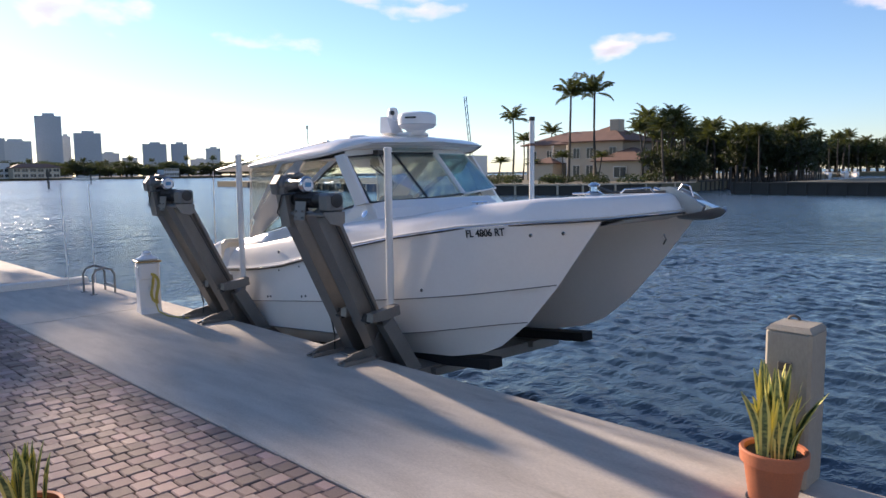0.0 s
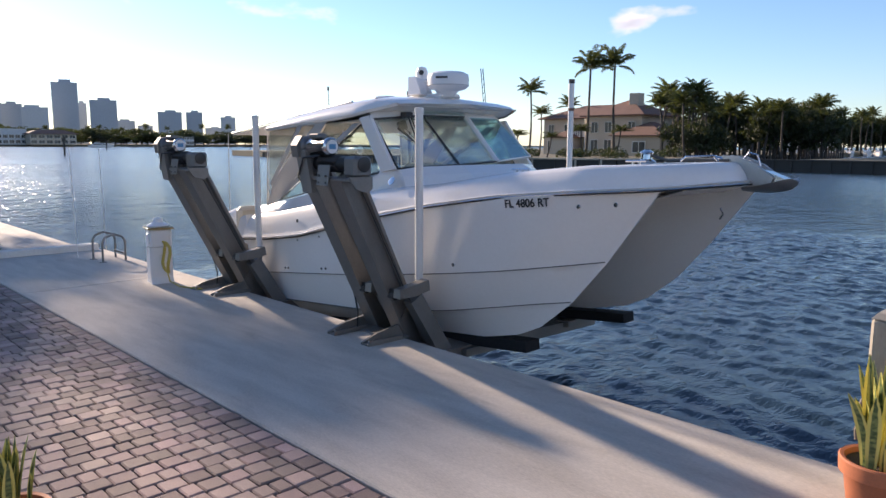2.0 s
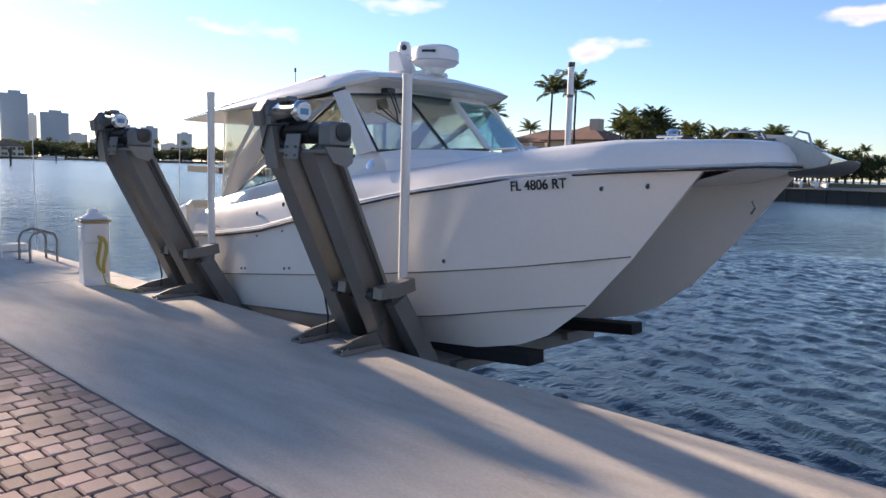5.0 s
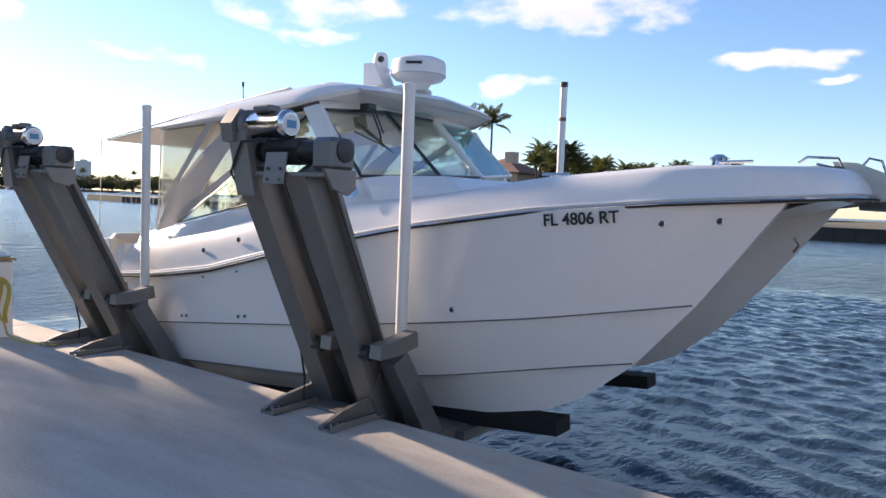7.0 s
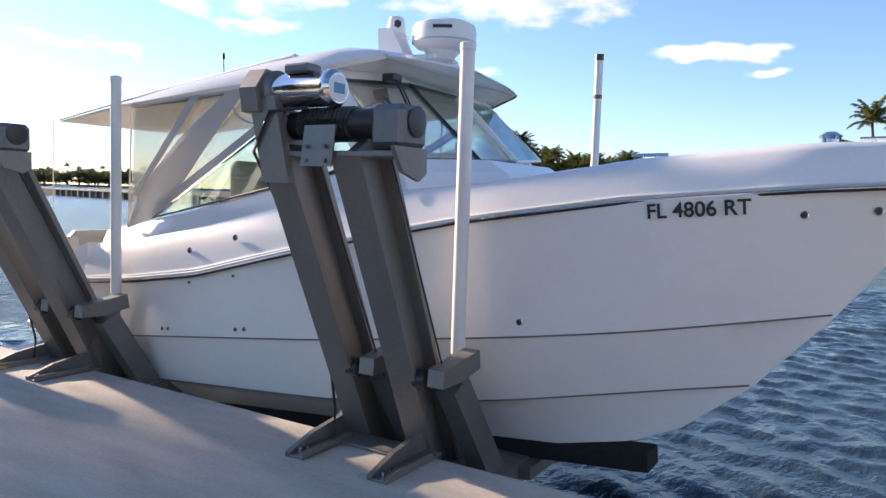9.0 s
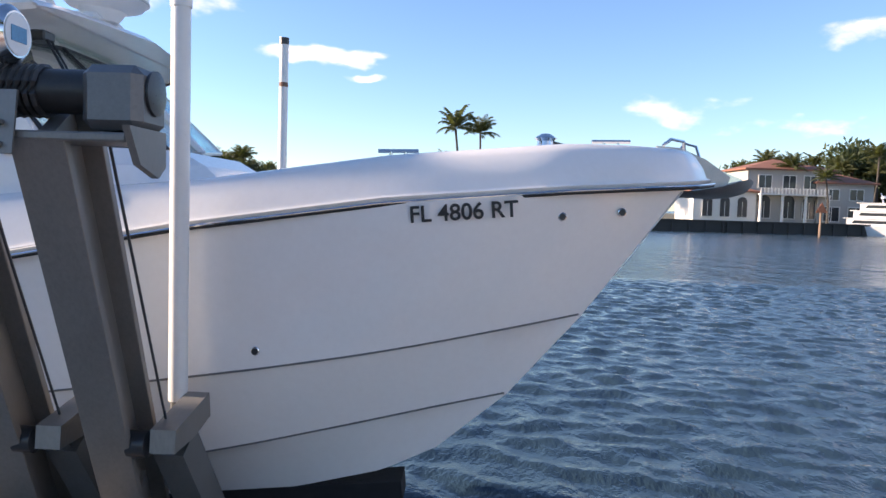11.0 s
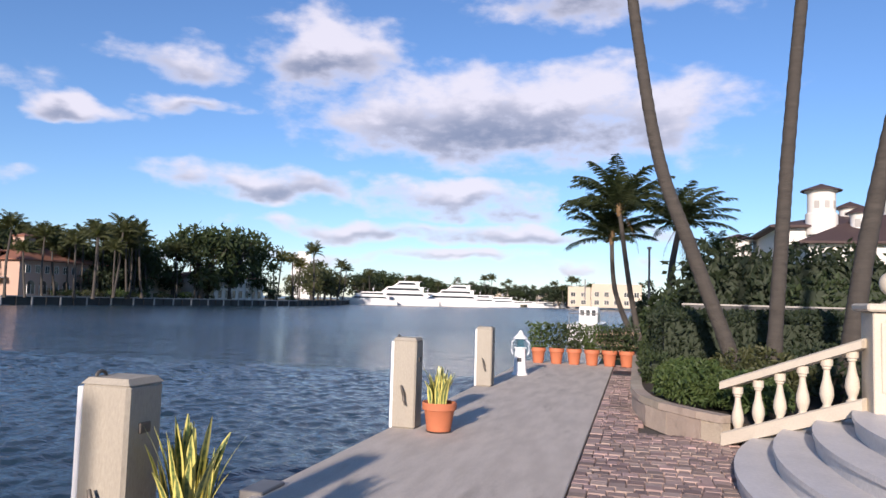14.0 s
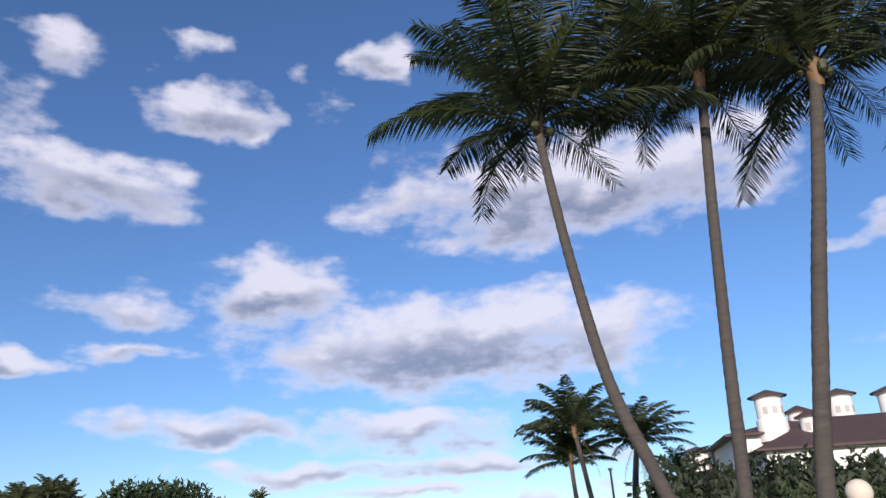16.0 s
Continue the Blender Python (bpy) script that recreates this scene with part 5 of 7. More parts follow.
def palm(name, label, trunk, r0, r1, fronds, length, seed, pairs=42, leaf=0.55, material="frond", group="", wind=(0.25, -0.1), rings=True, nuts=0, dry=0, wide=0.034):
    """A feather palm: ringed, bent trunk, crownshaft fibre and a crown of arching fronds, each a part."""
    rnd = random.Random(seed)
    ob = thing(name, label, "palm tree", group)
    # smooth the given trunk points
    pts = [Vector(p) for p in trunk]
    fine = []
    for i in range(len(pts) - 1):
        a, b, c, d = pts[max(i - 1, 0)], pts[i], pts[i + 1], pts[min(i + 2, len(pts) - 1)]
        for t in np.linspace(0, 1, 18 if rings else 5, endpoint=False):
            fine.append(0.5 * ((2 * b) + (c - a) * t + (2 * a - 5 * b + 4 * c - d) * t * t + (3 * b - a - 3 * c + d) * t ** 3))
    fine.append(pts[-1])
    k = len(fine)
    rad = []
    for i in range(k):
        t = i / (k - 1)
        r = r0 + (r1 - r0) * min(1, t * 1.15) + r0 * 0.45 * max(0, 1 - t * 9)
        rad.append(r * (1.0 + (0.06 if rings and i % 2 else 0.0) + (rnd.uniform(-0.02, 0.02) if rings else 0)))
    part("trunk", sweep(fine, rad, 14 if rings else 7), M["trunk"], ob, "grey ringed leaning trunk", True)
    top = fine[-1]
    if rings:
        part("crown_fibre", lathe([(r1 * 1.0, -0.35), (r1 * 1.5, -0.1), (r1 * 1.7, 0.15), (r1 * 1.0, 0.5), (0.03, 0.8)], 12, Matrix.Translation(top)), M["dry_frond"], ob, "brown fibrous leaf bases", True)
        for i in range(nuts):
            a = rnd.uniform(0, 6.28)
            part("coconut", lathe([(0.02, -0.1), (0.09, -0.04), (0.09, 0.05), (0.02, 0.11)], 8, Matrix.Translation(top + Vector((0.24 * math.cos(a), 0.24 * math.sin(a), rnd.uniform(-0.25, 0.05))))), M["foliage_olive"], ob, "", True)
    whole = bmesh.new()
    for i in range(fronds):
        bm = bmesh.new() if rings else whole
        yaw = i * 2.39996 + rnd.uniform(-0.25, 0.25)
        u = (i + 0.5) / fronds
        rise = 1.40 - 1.22 * u + rnd.uniform(-0.12, 0.12)
        add_frond(bm, top + Vector((0.06 * math.cos(yaw), 0.06 * math.sin(yaw), 0.25 - 0.3 * u)), yaw, rise, length * rnd.uniform(0.85, 1.08), rnd.uniform(0.85, 1.4) - 0.2 * u, pairs, leaf * length / 3.2, rnd, wind, wide)
        if rings:
            part("frond", bm, M[material], ob)
    if not rings:
        tagged(part("crown", whole, M[material], ob), "", "", "", "")
    for i in range(dry):
        a = rnd.uniform(0, 6.28)
        part("dry_frond", add_frond(bmesh.new(), top, a, -0.9, length * 0.8, 0.6, 14, leaf * 0.6, rnd), M["dry_frond"], ob, "hanging dry brown frond")
    return ob


def tree(name, label, height, width, seed, material="foliage", leaves=900, size=0.4, trunk_r=0.25):
    """A broadleaf tree: trunk, limbs and many leaf clumps with gaps."""
    rnd = random.Random(seed)
    ob = thing(name, label, "tree")
    fork = Vector((0, 0, height * 0.22))
    bm = add_sweep(bmesh.new(), [(0, 0, 0), (0.1, 0, height * 0.2), fork], [trunk_r * 1.3, trunk_r, trunk_r * 0.85], 7)
    clumps = []
    for i in range(15):
        a, u = i * 2.4 + rnd.uniform(-0.3, 0.3), rnd.uniform(0.15, 1.0)
        c = Vector((math.cos(a) * width * 0.40 * u, math.sin(a) * width * 0.40 * u, height * rnd.uniform(0.24, 0.86) + (1 - u) * height * 0.06))
        add_sweep(bm, [fork, fork.lerp(c, 0.5) + Vector((0, 0, height * 0.04)), c], [trunk_r * 0.5, trunk_r * 0.3, 0.03], 5)
        clumps.append((c, width * rnd.uniform(0.16, 0.25)))
    part("trunk", bm, M["trunk"], ob)
    places = []
    for i in range(leaves):
        c, r = rnd.choice(clumps)
        v = Vector((rnd.gauss(0, 1), rnd.gauss(0, 1), rnd.gauss(0, 0.7))).normalized() * r * rnd.uniform(0.55, 1.08)
        places.append(c + Vector((v.x, v.y, v.z * 0.75)))
    part("crown", leaf_quads(bmesh.new(), places, size, rnd), M[material], ob)
    return ob


def bush(name, label, at, rx, ry, h, count, size, material, seed, category="shrub", group=""):
    rnd = random.Random(seed)
    ob = thing(name, label, category, group, at)
    places = []
    for i in range(count):
        a, u, w = rnd.uniform(0, 6.28), math.sqrt(rnd.random()), rnd.random()
        z = h * (0.15 + 0.85 * w * (1 - 0.45 * u * u))
        places.append((rx * u * math.cos(a), ry * u * math.sin(a), z + noise.noise((u * 3, a, seed)) * 0.1 * h))
    tagged(part("leaves", leaf_quads(bmesh.new(), places, size, rnd), M[material], ob), "", "", "", "stuff")
    return ob


# ---- planting bed, hedges and palms beside the path ----
bed = [(25.4, -3.10), (17.2, -3.10), (16.3, -3.14), (15.5, -3.28), (14.9, -3.55), (14.5, -3.85), (14.2, -4.15), (13.9, -4.5), (13.7, -5.6), (13.6, -7.5), (25.4, -7.5)]
structure("planting_bed", prism(bed[::-1], -0.07, 0.26), M["soil"], "dark soil bed behind a low coral stone wall")
wall = tagged(new("planter_wall"), "low coral stone planter wall with a rounded cap", "", "", "structure")
line = [Vector((*p, 0)) for p in ((25.3, -3.05), (17.2, -3.05), (16.3, -3.09), (15.45, -3.23), (14.83, -3.51), (14.42, -3.83), (14.1, -4.12))]


def along(poly, s):
    for a, b in zip(poly, poly[1:]):
        d = (b - a).length
        if s <= d:
            return a.lerp(b, s / d), (b - a).normalized()
        s -= d
    return poly[-1], (poly[-1] - poly[-2]).normalized()


total = sum((b - a).length for a, b in zip(line, line[1:]))
for course, (z0, z1, w, step) in enumerate(((-0.06, 0.24, 0.14, 0.62), (0.245, 0.34, 0.19, 0.74))):
    s = 0.0
    while s < total - 0.1:
        e = min(s + step - 0.008, total)
        (a, da), (b, db) = along(line, s), along(line, e)
        na, nb = Vector((da.y, -da.x, 0)), Vector((db.y, -db.x, 0))
        bm = bmesh.new()
        vs = [(a + na * -w * 0.5), (b + nb * -w * 0.5), (b + nb * w * 0.5), (a + na * w * 0.5)]
        add_prism(bm, [(v.x, v.y) for v in vs], z0, z1)
        part("stone", bm, M["coral_stone"], wall)
        s += step

tall = hedge("clipped_hedge", (19.2, -7.6, 0.2), (24.6, -3.45, 1.50), 16000, 0.06, M["foliage_dark"], "tall dark green clipped hedge beside the brick path", 1)
hedge("low_hedge", (18.3, -3.6, 0.2), (24.3, -3.2, 0.72), 4500, 0.05, M["foliage"], "low green hedge along the planter wall", 12)
bush("ground_shrub", "low dense green shrub in the planting bed", (16.4, -3.95, 0.25), 1.7, 0.65, 0.62, 4200, 0.05, "foliage_bright", 2)
bush("ground_shrub", "low dense green shrub in the planting bed", (15.3, -4.5, 0.25), 0.95, 0.6, 0.55, 2200, 0.05, "foliage_bright", 3)
bush("variegated_shrub", "rounded shrub with pale olive leaves under the palms", (16.9, -4.9, 0.25), 1.1, 0.8, 0.85, 2600, 0.055, "foliage_olive", 4)
bush("dark_shrub", "dark green shrub under the palms", (17.6, -6.2, 0.25), 1.6, 1.2, 0.9, 3000, 0.06, "foliage_dark", 5)
hedge("rear_hedge", (27.5, -30.0, 0.0), (29.5, -4.6, 3.1), 20000, 0.15, M["foliage_dark"], "tall loose green hedge in front of the mansion", 6, 0.35)
hedge("boundary_hedge", (24.9, -30.0, 0.0), (26.0, -7.0, 2.3), 12000, 0.12, M["foliage"], "sunlit green boundary hedge", 7, 0.2)
fence = thing("mesh_fence", "low black mesh fence with a pale top rail behind the hedge", "fence")
part("mesh", box((24.7, -12.0, 1.0), (24.72, -4.2, 1.72)), M["black_plastic"], fence)
part("top_rail", box((24.68, -12.0, 1.72), (24.74, -4.2, 1.76)), M["alu"], fence)

palm("coconut_palm", "tall coconut palm with a curved leaning trunk", [(17.2, -4.75, 0.2), (17.2, -4.50, 1.0), (17.2, -3.92, 2.6), (17.2, -3.40, 4.1), (17.2, -3.03, 6.2), (17.2, -2.76, 8.4), (17.2, -2.68, 9.4)], 0.13, 0.085, 30, 3.7, 21, 62, 0.62, "frond", "coconut palms by the steps", (0.22, -0.22), True, 5)
palm("coconut_palm", "tall coconut palm with a slim upright trunk", [(17.1, -5.12, 0.2), (17.1, -5.26, 2.4), (17.1, -5.40, 4.4), (17.1, -5.60, 6.7), (17.1, -5.83, 9.0), (17.1, -5.88, 9.9)], 0.115, 0.085, 28, 3.4, 22, 62, 0.6, "frond", "coconut palms by the steps", (0.22, -0.22), True, 4)
palm("coconut_palm", "tall coconut palm with a thick leaning trunk", [(17.0, -6.12, 0.2), (17.0, -6.30, 1.5), (17.0, -6.52, 2.9), (17.0, -7.02, 5.3), (17.0, -7.45, 7.2), (17.0, -7.82, 9.0), (17.0, -7.90, 9.5)], 0.15, 0.105, 30, 3.6, 23, 62, 0.62, "frond", "coconut palms by the steps", (0.22, -0.22), True, 5)
palm("coconut_palm", "coconut palm behind the balustrade", [(16.6, -10.6, 0.2), (16.6, -10.9, 4.0), (16.7, -11.3, 8.6)], 0.18, 0.13, 22, 3.0, 24, 40, 0.6, "frond", "coconut palms by the steps", (0.22, -0.22), True, 4)
# twin palms and friends on the neighbour's shore
palm("coconut_palm", "slender leaning coconut palm by the water", [(39.5, -3.2, 0.0), (39.5, -2.7, 2.6), (39.5, -2.2, 6.2)], 0.14, 0.10, 30, 2.9, 31, 36, 0.6, "frond", "neighbour palms", (0.2, 0.1), True, 3, 1, 0.075)
palm("coconut_palm", "slender leaning coconut palm by the water", [(41.5, -2.9, 0.0), (41.5, -2.0, 2.4), (41.5, -1.8, 5.0)], 0.14, 0.10, 26, 2.8, 32, 36, 0.6, "frond", "neighbour palms", (0.2, 0.1), True, 3, 0, 0.075)
palm("coconut_palm", "full coconut palm with hanging dry fronds", [(38.5, -4.4, 0.0), (38.5, -4.5, 3.0), (38.6, -4.9, 5.4)], 0.16, 0.12, 30, 2.4, 33, 36, 0.6, "frond", "neighbour palms", (0.2, -0.1), True, 3, 4, 0.075)
palm("coconut_palm", "short palm above the hedge", [(37.5, -6.2, 0.0), (37.5, -6.3, 2.6), (37.5, -6.4, 3.6)], 0.14, 0.11, 20, 1.7, 34, 30, 0.6, "frond", "neighbour palms", (0.2, -0.1), True, 2, 0, 0.075)
for i, (x, y, h) in enumerate(((36, -4.4, 2.6), (38, -5.6, 3.2), (33, -4.6, 2.2), (42, -4.0, 2.6), (45, -6, 3.0))):
    bush("garden_shrub", "dense dark garden shrub by the neighbour's dock", (x, y, -0.30), 2.0, 1.2, h + 0.25, 1500, 0.16, "foliage_dark" if i % 2 else "foliage", 40 + i)
pole = thing("light_pole", "thin grey metal light pole on the neighbour's dock", "light pole")
part("shaft", tube((40.0, -3.6, 0), (40.0, -3.6, 4.4), 0.06, 0.05, 8), M["alu"], pole)
part("lamp", box((39.8, -3.7, 4.35), (40.1, -3.5, 4.45), 0.02), M["alu"], pole)

# row of potted shrubs that closes the dock
for i, y in enumerate((-0.42, -0.92, -1.40, -1.88, -2.35, -2.80)):
    b = thing("potted_shrub", "leafy dark green shrub in a terracotta pot", "potted plant", "row of potted shrubs")
    part("pot", lathe([(r * 0.95, z * 1.15) for r, z in POT], 20), M["terracotta"], b, "terracotta pot", True)
    rnd = random.Random(60 + i)
    places = []
    for j in range(420):
        a, u, w = rnd.uniform(0, 6.28), math.sqrt(rnd.random()), rnd.random()
        places.append((0.36 * u * math.cos(a) * (0.6 + 0.6 * w), 0.36 * u * math.sin(a) * (0.6 + 0.6 * w), 0.42 + (0.62 + 0.1 * rnd.random()) * w))
    tagged(part("leaves", leaf_quads(bmesh.new(), places, 0.06, rnd), M["foliage_bright" if i % 3 == 0 else "foliage"], b), "", "", "", "stuff")
    for j in range(5):
        a = j * 1.26
        part("stem", sweep([(0.04 * math.cos(a), 0.04 * math.sin(a), 0.36), (0.2 * math.cos(a), 0.2 * math.sin(a), 0.85)], 0.008, 4), M["trunk"], b)
    b.matrix_world = pose(24.75, y, 0)
mat_ob = thing("door_mat", "dark rubber mat on the brick path", "mat")
part("mat", box((22.3, -3.0, 0.0), (23.3, -2.5, 0.015), 0.004), M["rubber"], mat_ob)
kay = thing("dock_plate", "small grey metal plate at the dock edge", "dock plate")
part("plate", box((10.0, -0.1, -0.05), (10.4, 0.12, 0.03), 0.01), M["alu"], kay)

# ---- balustrade beside the steps ----
bal = thing("stone_balustrade", "cream cast stone balustrade climbing beside the steps", "balustrade")
A, B = Vector((14.0, -4.2, 0.0)), Vector((12.95, -5.35, 0.62))
d = (B - A)
flatd = Vector((d.x, d.y, 0)).normalized()
side = Vector((-flatd.y, flatd.x, 0))


def bar(a, b, w, z0, z1):
    bm = bmesh.new()
    ring = []
    for p in (a, b):
        ring.append([bm.verts.new(p + side * s + Vector((0, 0, z))) for s, z in ((-w, z0), (w, z0), (w, z1), (w * 0.7, z1 + 0.02), (-w * 0.7, z1 + 0.02), (-w, z1))])
    for j in range(6):
        bm.faces.new((ring[0][j], ring[0][(j + 1) % 6], ring[1][(j + 1) % 6], ring[1][j]))
    bm.faces.new(ring[0][::-1])
    bm.faces.new(ring[1])
    return bm


part("kerb_rail", bar(A - flatd * 0.12, B, 0.10, -0.02, 0.13), M["cast_stone"], bal, "sloping base rail")
part("handrail", bar(A - flatd * 0.14 + Vector((0, 0, 0.0)), B, 0.10, 0.66, 0.74), M["cast_stone"], bal, "sloping moulded handrail")
BAL = [(0.062, 0.0), (0.062, 0.05), (0.045, 0.06), (0.04, 0.09), (0.055, 0.12), (0.072, 0.19), (0.066, 0.26), (0.042, 0.36), (0.032, 0.43), (0.032, 0.455), (0.046, 0.47), (0.046, 0.49), (0.062, 0.50), (0.062, 0.58)]
for i in range(6):
    p = A + d * (0.03 + i * 0.175)
    part("baluster", lathe(BAL, 14, Matrix.Translation(p + Vector((0, 0, 0.11)))), M["cast_stone"], bal, "", True)
pier = part("pier", box((12.72, -5.85, 0.55), (13.14, -5.35, 1.66), 0.012), M["cast_stone"], bal, "square panelled stone pier")
part("pier_panel", box((12.70, -5.78, 0.85), (12.725, -5.42, 1.55), 0.006), M["cast_stone"], pier)
part("pier_cap", box((12.64, -5.92, 1.66), (13.22, -5.28, 1.74), 0.02), M["cast_stone"], pier)
part("pier_neck", lathe([(0.12, 1.74), (0.05, 1.79), (0.05, 1.82), (0.07, 1.83)], 14, pose(12.93, -5.6, 0)), M["cast_stone"], pier, "", True)
part("ball_finial", lathe([(0.13 * math.sin(a) + 0.001, 1.95 - 0.13 * math.cos(a)) for a in np.linspace(0.1, 3.04, 14)], 18, pose(12.93, -5.6, 0)), M["cast_stone"], pier, "round stone ball", True)
upper = thing("stone_balustrade", "level cream cast stone balustrade along the terrace", "balustrade")
C, D = Vector((13.0, -5.9, 0.64)), Vector((13.3, -7.6, 0.64))
flatd = (D - C).normalized()
side = Vector((-flatd.y, flatd.x, 0))
part("base_rail", bar(C, D, 0.11, 0.0, 0.13), M["cast_stone"], upper)
part("handrail", bar(C, D, 0.11, 0.72, 0.80), M["cast_stone"], upper)
for i in range(7):
    part("baluster", lathe([(r, z * 1.06) for r, z in BAL], 14, Matrix.Translation(C.lerp(D, 0.09 + i * 0.14) + Vector((0, 0, 0.12)))), M["cast_stone"], upper, "", True)
part("pier", box((13.1, -8.0, 0.6), (13.5, -7.55, 1.7), 0.012), M["cast_stone"], upper)
part("pier_cap", box((13.03, -8.07, 1.7), (13.57, -7.48, 1.78), 0.02), M["cast_stone"], upper)
part("ball_finial", lathe([(0.11 * math.sin(a) + 0.001, 1.90 - 0.11 * math.cos(a)) for a in np.linspace(0.1, 3.04, 14)], 18, pose(13.3, -7.78, 0)), M["cast_stone"], upper, "", True)


# ---- buildings ----
def add_hip(bm, x0, y0, x1, y1, z0, h, over=0.6):
    x0, y0, x1, y1 = x0 - over, y0 - over, x1 + over, y1 + over
    w, l = x1 - x0, y1 - y0
    k = min(w, l) / 2
    if w >= l:
        a, b = (x0 + k, (y0 + y1) / 2, z0 + h), (x1 - k, (y0 + y1) / 2, z0 + h)
    else:
        a, b = ((x0 + x1) / 2, y0 + k, z0 + h), ((x0 + x1) / 2, y1 - k, z0 + h)
    lo = [bm.verts.new(p) for p in ((x0, y0, z0), (x1, y0, z0), (x1, y1, z0), (x0, y1, z0))]
    hi = [bm.verts.new(p) for p in ((x0, y0, z0 + 0.2), (x1, y0, z0 + 0.2), (x1, y1, z0 + 0.2), (x0, y1, z0 + 0.2))]
    va, vb = bm.verts.new(a), bm.verts.new(b)
    bm.faces.new(lo[::-1])
    for i in range(4):
        bm.faces.new((lo[i], lo[(i + 1) % 4], hi[(i + 1) % 4], hi[i]))
    if w >= l:
        for f in ((hi[0], hi[1], vb, va), (hi[1], hi[2], vb), (hi[2], hi[3], va, vb), (hi[3], hi[0], va)):
            bm.faces.new(f)
    else:
        for f in ((hi[0], hi[1], va), (hi[1], hi[2], vb, va), (hi[2], hi[3], vb), (hi[3], hi[0], va, vb)):
            bm.faces.new(f)
    return bm


def window(parent, x, y, z, w, h, face="y-", arch=False, frame_mat="stucco_white"):
    """A window set in a wall: frame, recessed dark pane, sill and a middle bar. face: the side it looks to."""
    rot = {"y-": 0, "x-": -90, "x+": 90, "y+": 180}[face]
    m = pose(x, y, z, 0, 0, rot)
    out = [(-w / 2, 0), (w / 2, 0), (w / 2, h)]
    if arch:
        out += [(w / 2 * math.cos(a), h + w / 2 * math.sin(a)) for a in np.linspace(0.3, 2.84, 7)]
    out += [(-w / 2, h)]
    bm = prism(out, -0.05, 0.02, "y")
    bmesh.ops.transform(bm, matrix=m, verts=bm.verts)
    win = part("window", bm, M["window_dark"], parent)
    bm = bmesh.new()
    t = max(0.06, w * 0.06)
    add_box(bm, (-w / 2 - t, -0.12, -t), (w / 2 + t, 0.0, 0))
    add_box(bm, (-w / 2 - t, -0.10, 0), (-w / 2, 0.0, h))
    add_box(bm, (w / 2, -0.10, 0), (w / 2 + t, 0.0, h))
    add_box(bm, (-t / 3, -0.09, 0), (t / 3, 0.0, h))
    if not arch:
        add_box(bm, (-w / 2 - t, -0.10, h), (w / 2 + t, 0.0, h + t))
    bmesh.ops.transform(bm, matrix=m, verts=bm.verts)
    part("frame", bm, M[frame_mat], win)
    return win


def block(parent, lo, hi, wall_mat, roof_mat=None, roof_h=1.6, over=0.6):
    w = part("wall", box(lo, hi), M[wall_mat], parent)
    if roof_mat:
        part("roof", add_hip(bmesh.new(), lo[0], lo[1], hi[0], hi[1], hi[2], roof_h, over), M[roof_mat], parent, "hipped clay tile roof")
    return w


# the mansion behind the hedge
man = thing("mansion", "white stucco mansion with dark tile roofs and round turrets", "house")
block(man, (72, -40, 0), (84, -17.2, 7.4), "stucco_white", "roof_dark", 3.2, 0.9)
block(man, (80, -34, 0), (96, -16.2, 9.6), "stucco_white", "roof_dark", 2.4, 0.9)
block(man, (92, -18, 0), (104, -12.0, 6.6), "stucco_white", "roof_dark", 2.2, 0.8)
for y in (-18.6, -20.8):
    window(man, 71.9, y, 4.6, 1.5, 1.4, "x-", True)
for y in (-25.5, -31):
    window(man, 71.9, y, 4.9, 1.2, 1.7, "x-")
for x, y, zb, r, h in ((80, -20.0, 10.9, 1.35, 2.2), (84, -27.6, 11.0, 1.25, 2.3), (75, -22.0, 8.6, 0.9, 1.7), (86, -24.0, 10.6, 1.1, 1.6), (84, -32.4, 11.0, 1.35, 2.2), (94, -14.4, 7.2, 1.6, 2.4)):
    t = part("turret", lathe([(r * 1.05, zb - 2), (r * 1.05, zb), (r * 0.92, zb + 0.15), (r * 0.92, zb + h - 0.25), (r * 1.12, zb + h)], 18, pose(x, y, 0)), M["stucco_white"], man, "round white turret", True)
    part("turret_roof", lathe([(r * 1.35, zb + h), (r * 1.35, zb + h + 0.1), (0.05, zb + h + 0.75)], 18, pose(x, y, 0)), M["roof_dark"], t, "dark conical tile cap")
    for a in (150, 190, 230):
        part("niche", box((r * 0.90, -0.22, zb + 0.5), (r * 0.945, 0.22, zb + 1.2), 0.0, pose(x, y, 0, 0, 0, a)), M["stucco_grey"], t)
for y in (-17.6, -19.7, -21.8):
    part("column", lathe([(0.32, 0), (0.32, 0.3), (0.22, 0.4), (0.2, 4.3), (0.3, 4.5)], 12, pose(71.6, y, 2.6)), M["stucco_white"], man, "", True)

# neighbour's dock with a white work boat and stacked timber
nd = thing("work_barge", "white work boat tied up with stacked timber beside it", "boat")
part("hull", prism([(58, WATER), (60, WATER - 0.2), (67, WATER - 0.2), (68, 0.2), (57, 0.2)], -0.6, 1.8, "y"), M["gelcoat"], nd)
cab = part("cabin", box((60.5, -0.2, 0.2), (64, 1.2, 1.5), 0.1), M["gelcoat"], nd)
for k in range(3):
    part("window", box((60.45, -0.05 + k * 0.42, 0.8), (60.55, 0.25 + k * 0.42, 1.25)), M["window_dark"], cab)
part("rail", sweep([(58, -0.5, 0.2), (58, -0.5, 1.0), (57.8, 1.7, 1.0), (58, 1.7, 0.2)], 0.04, 5), M["alu"], nd)
part("mast", tube((61, 0.8, 2), (61, 0.8, 3.6), 0.05), M["alu"], nd)
stack = thing("timber_stack", "stack of weathered planks on the neighbour's dock", "timber stack")
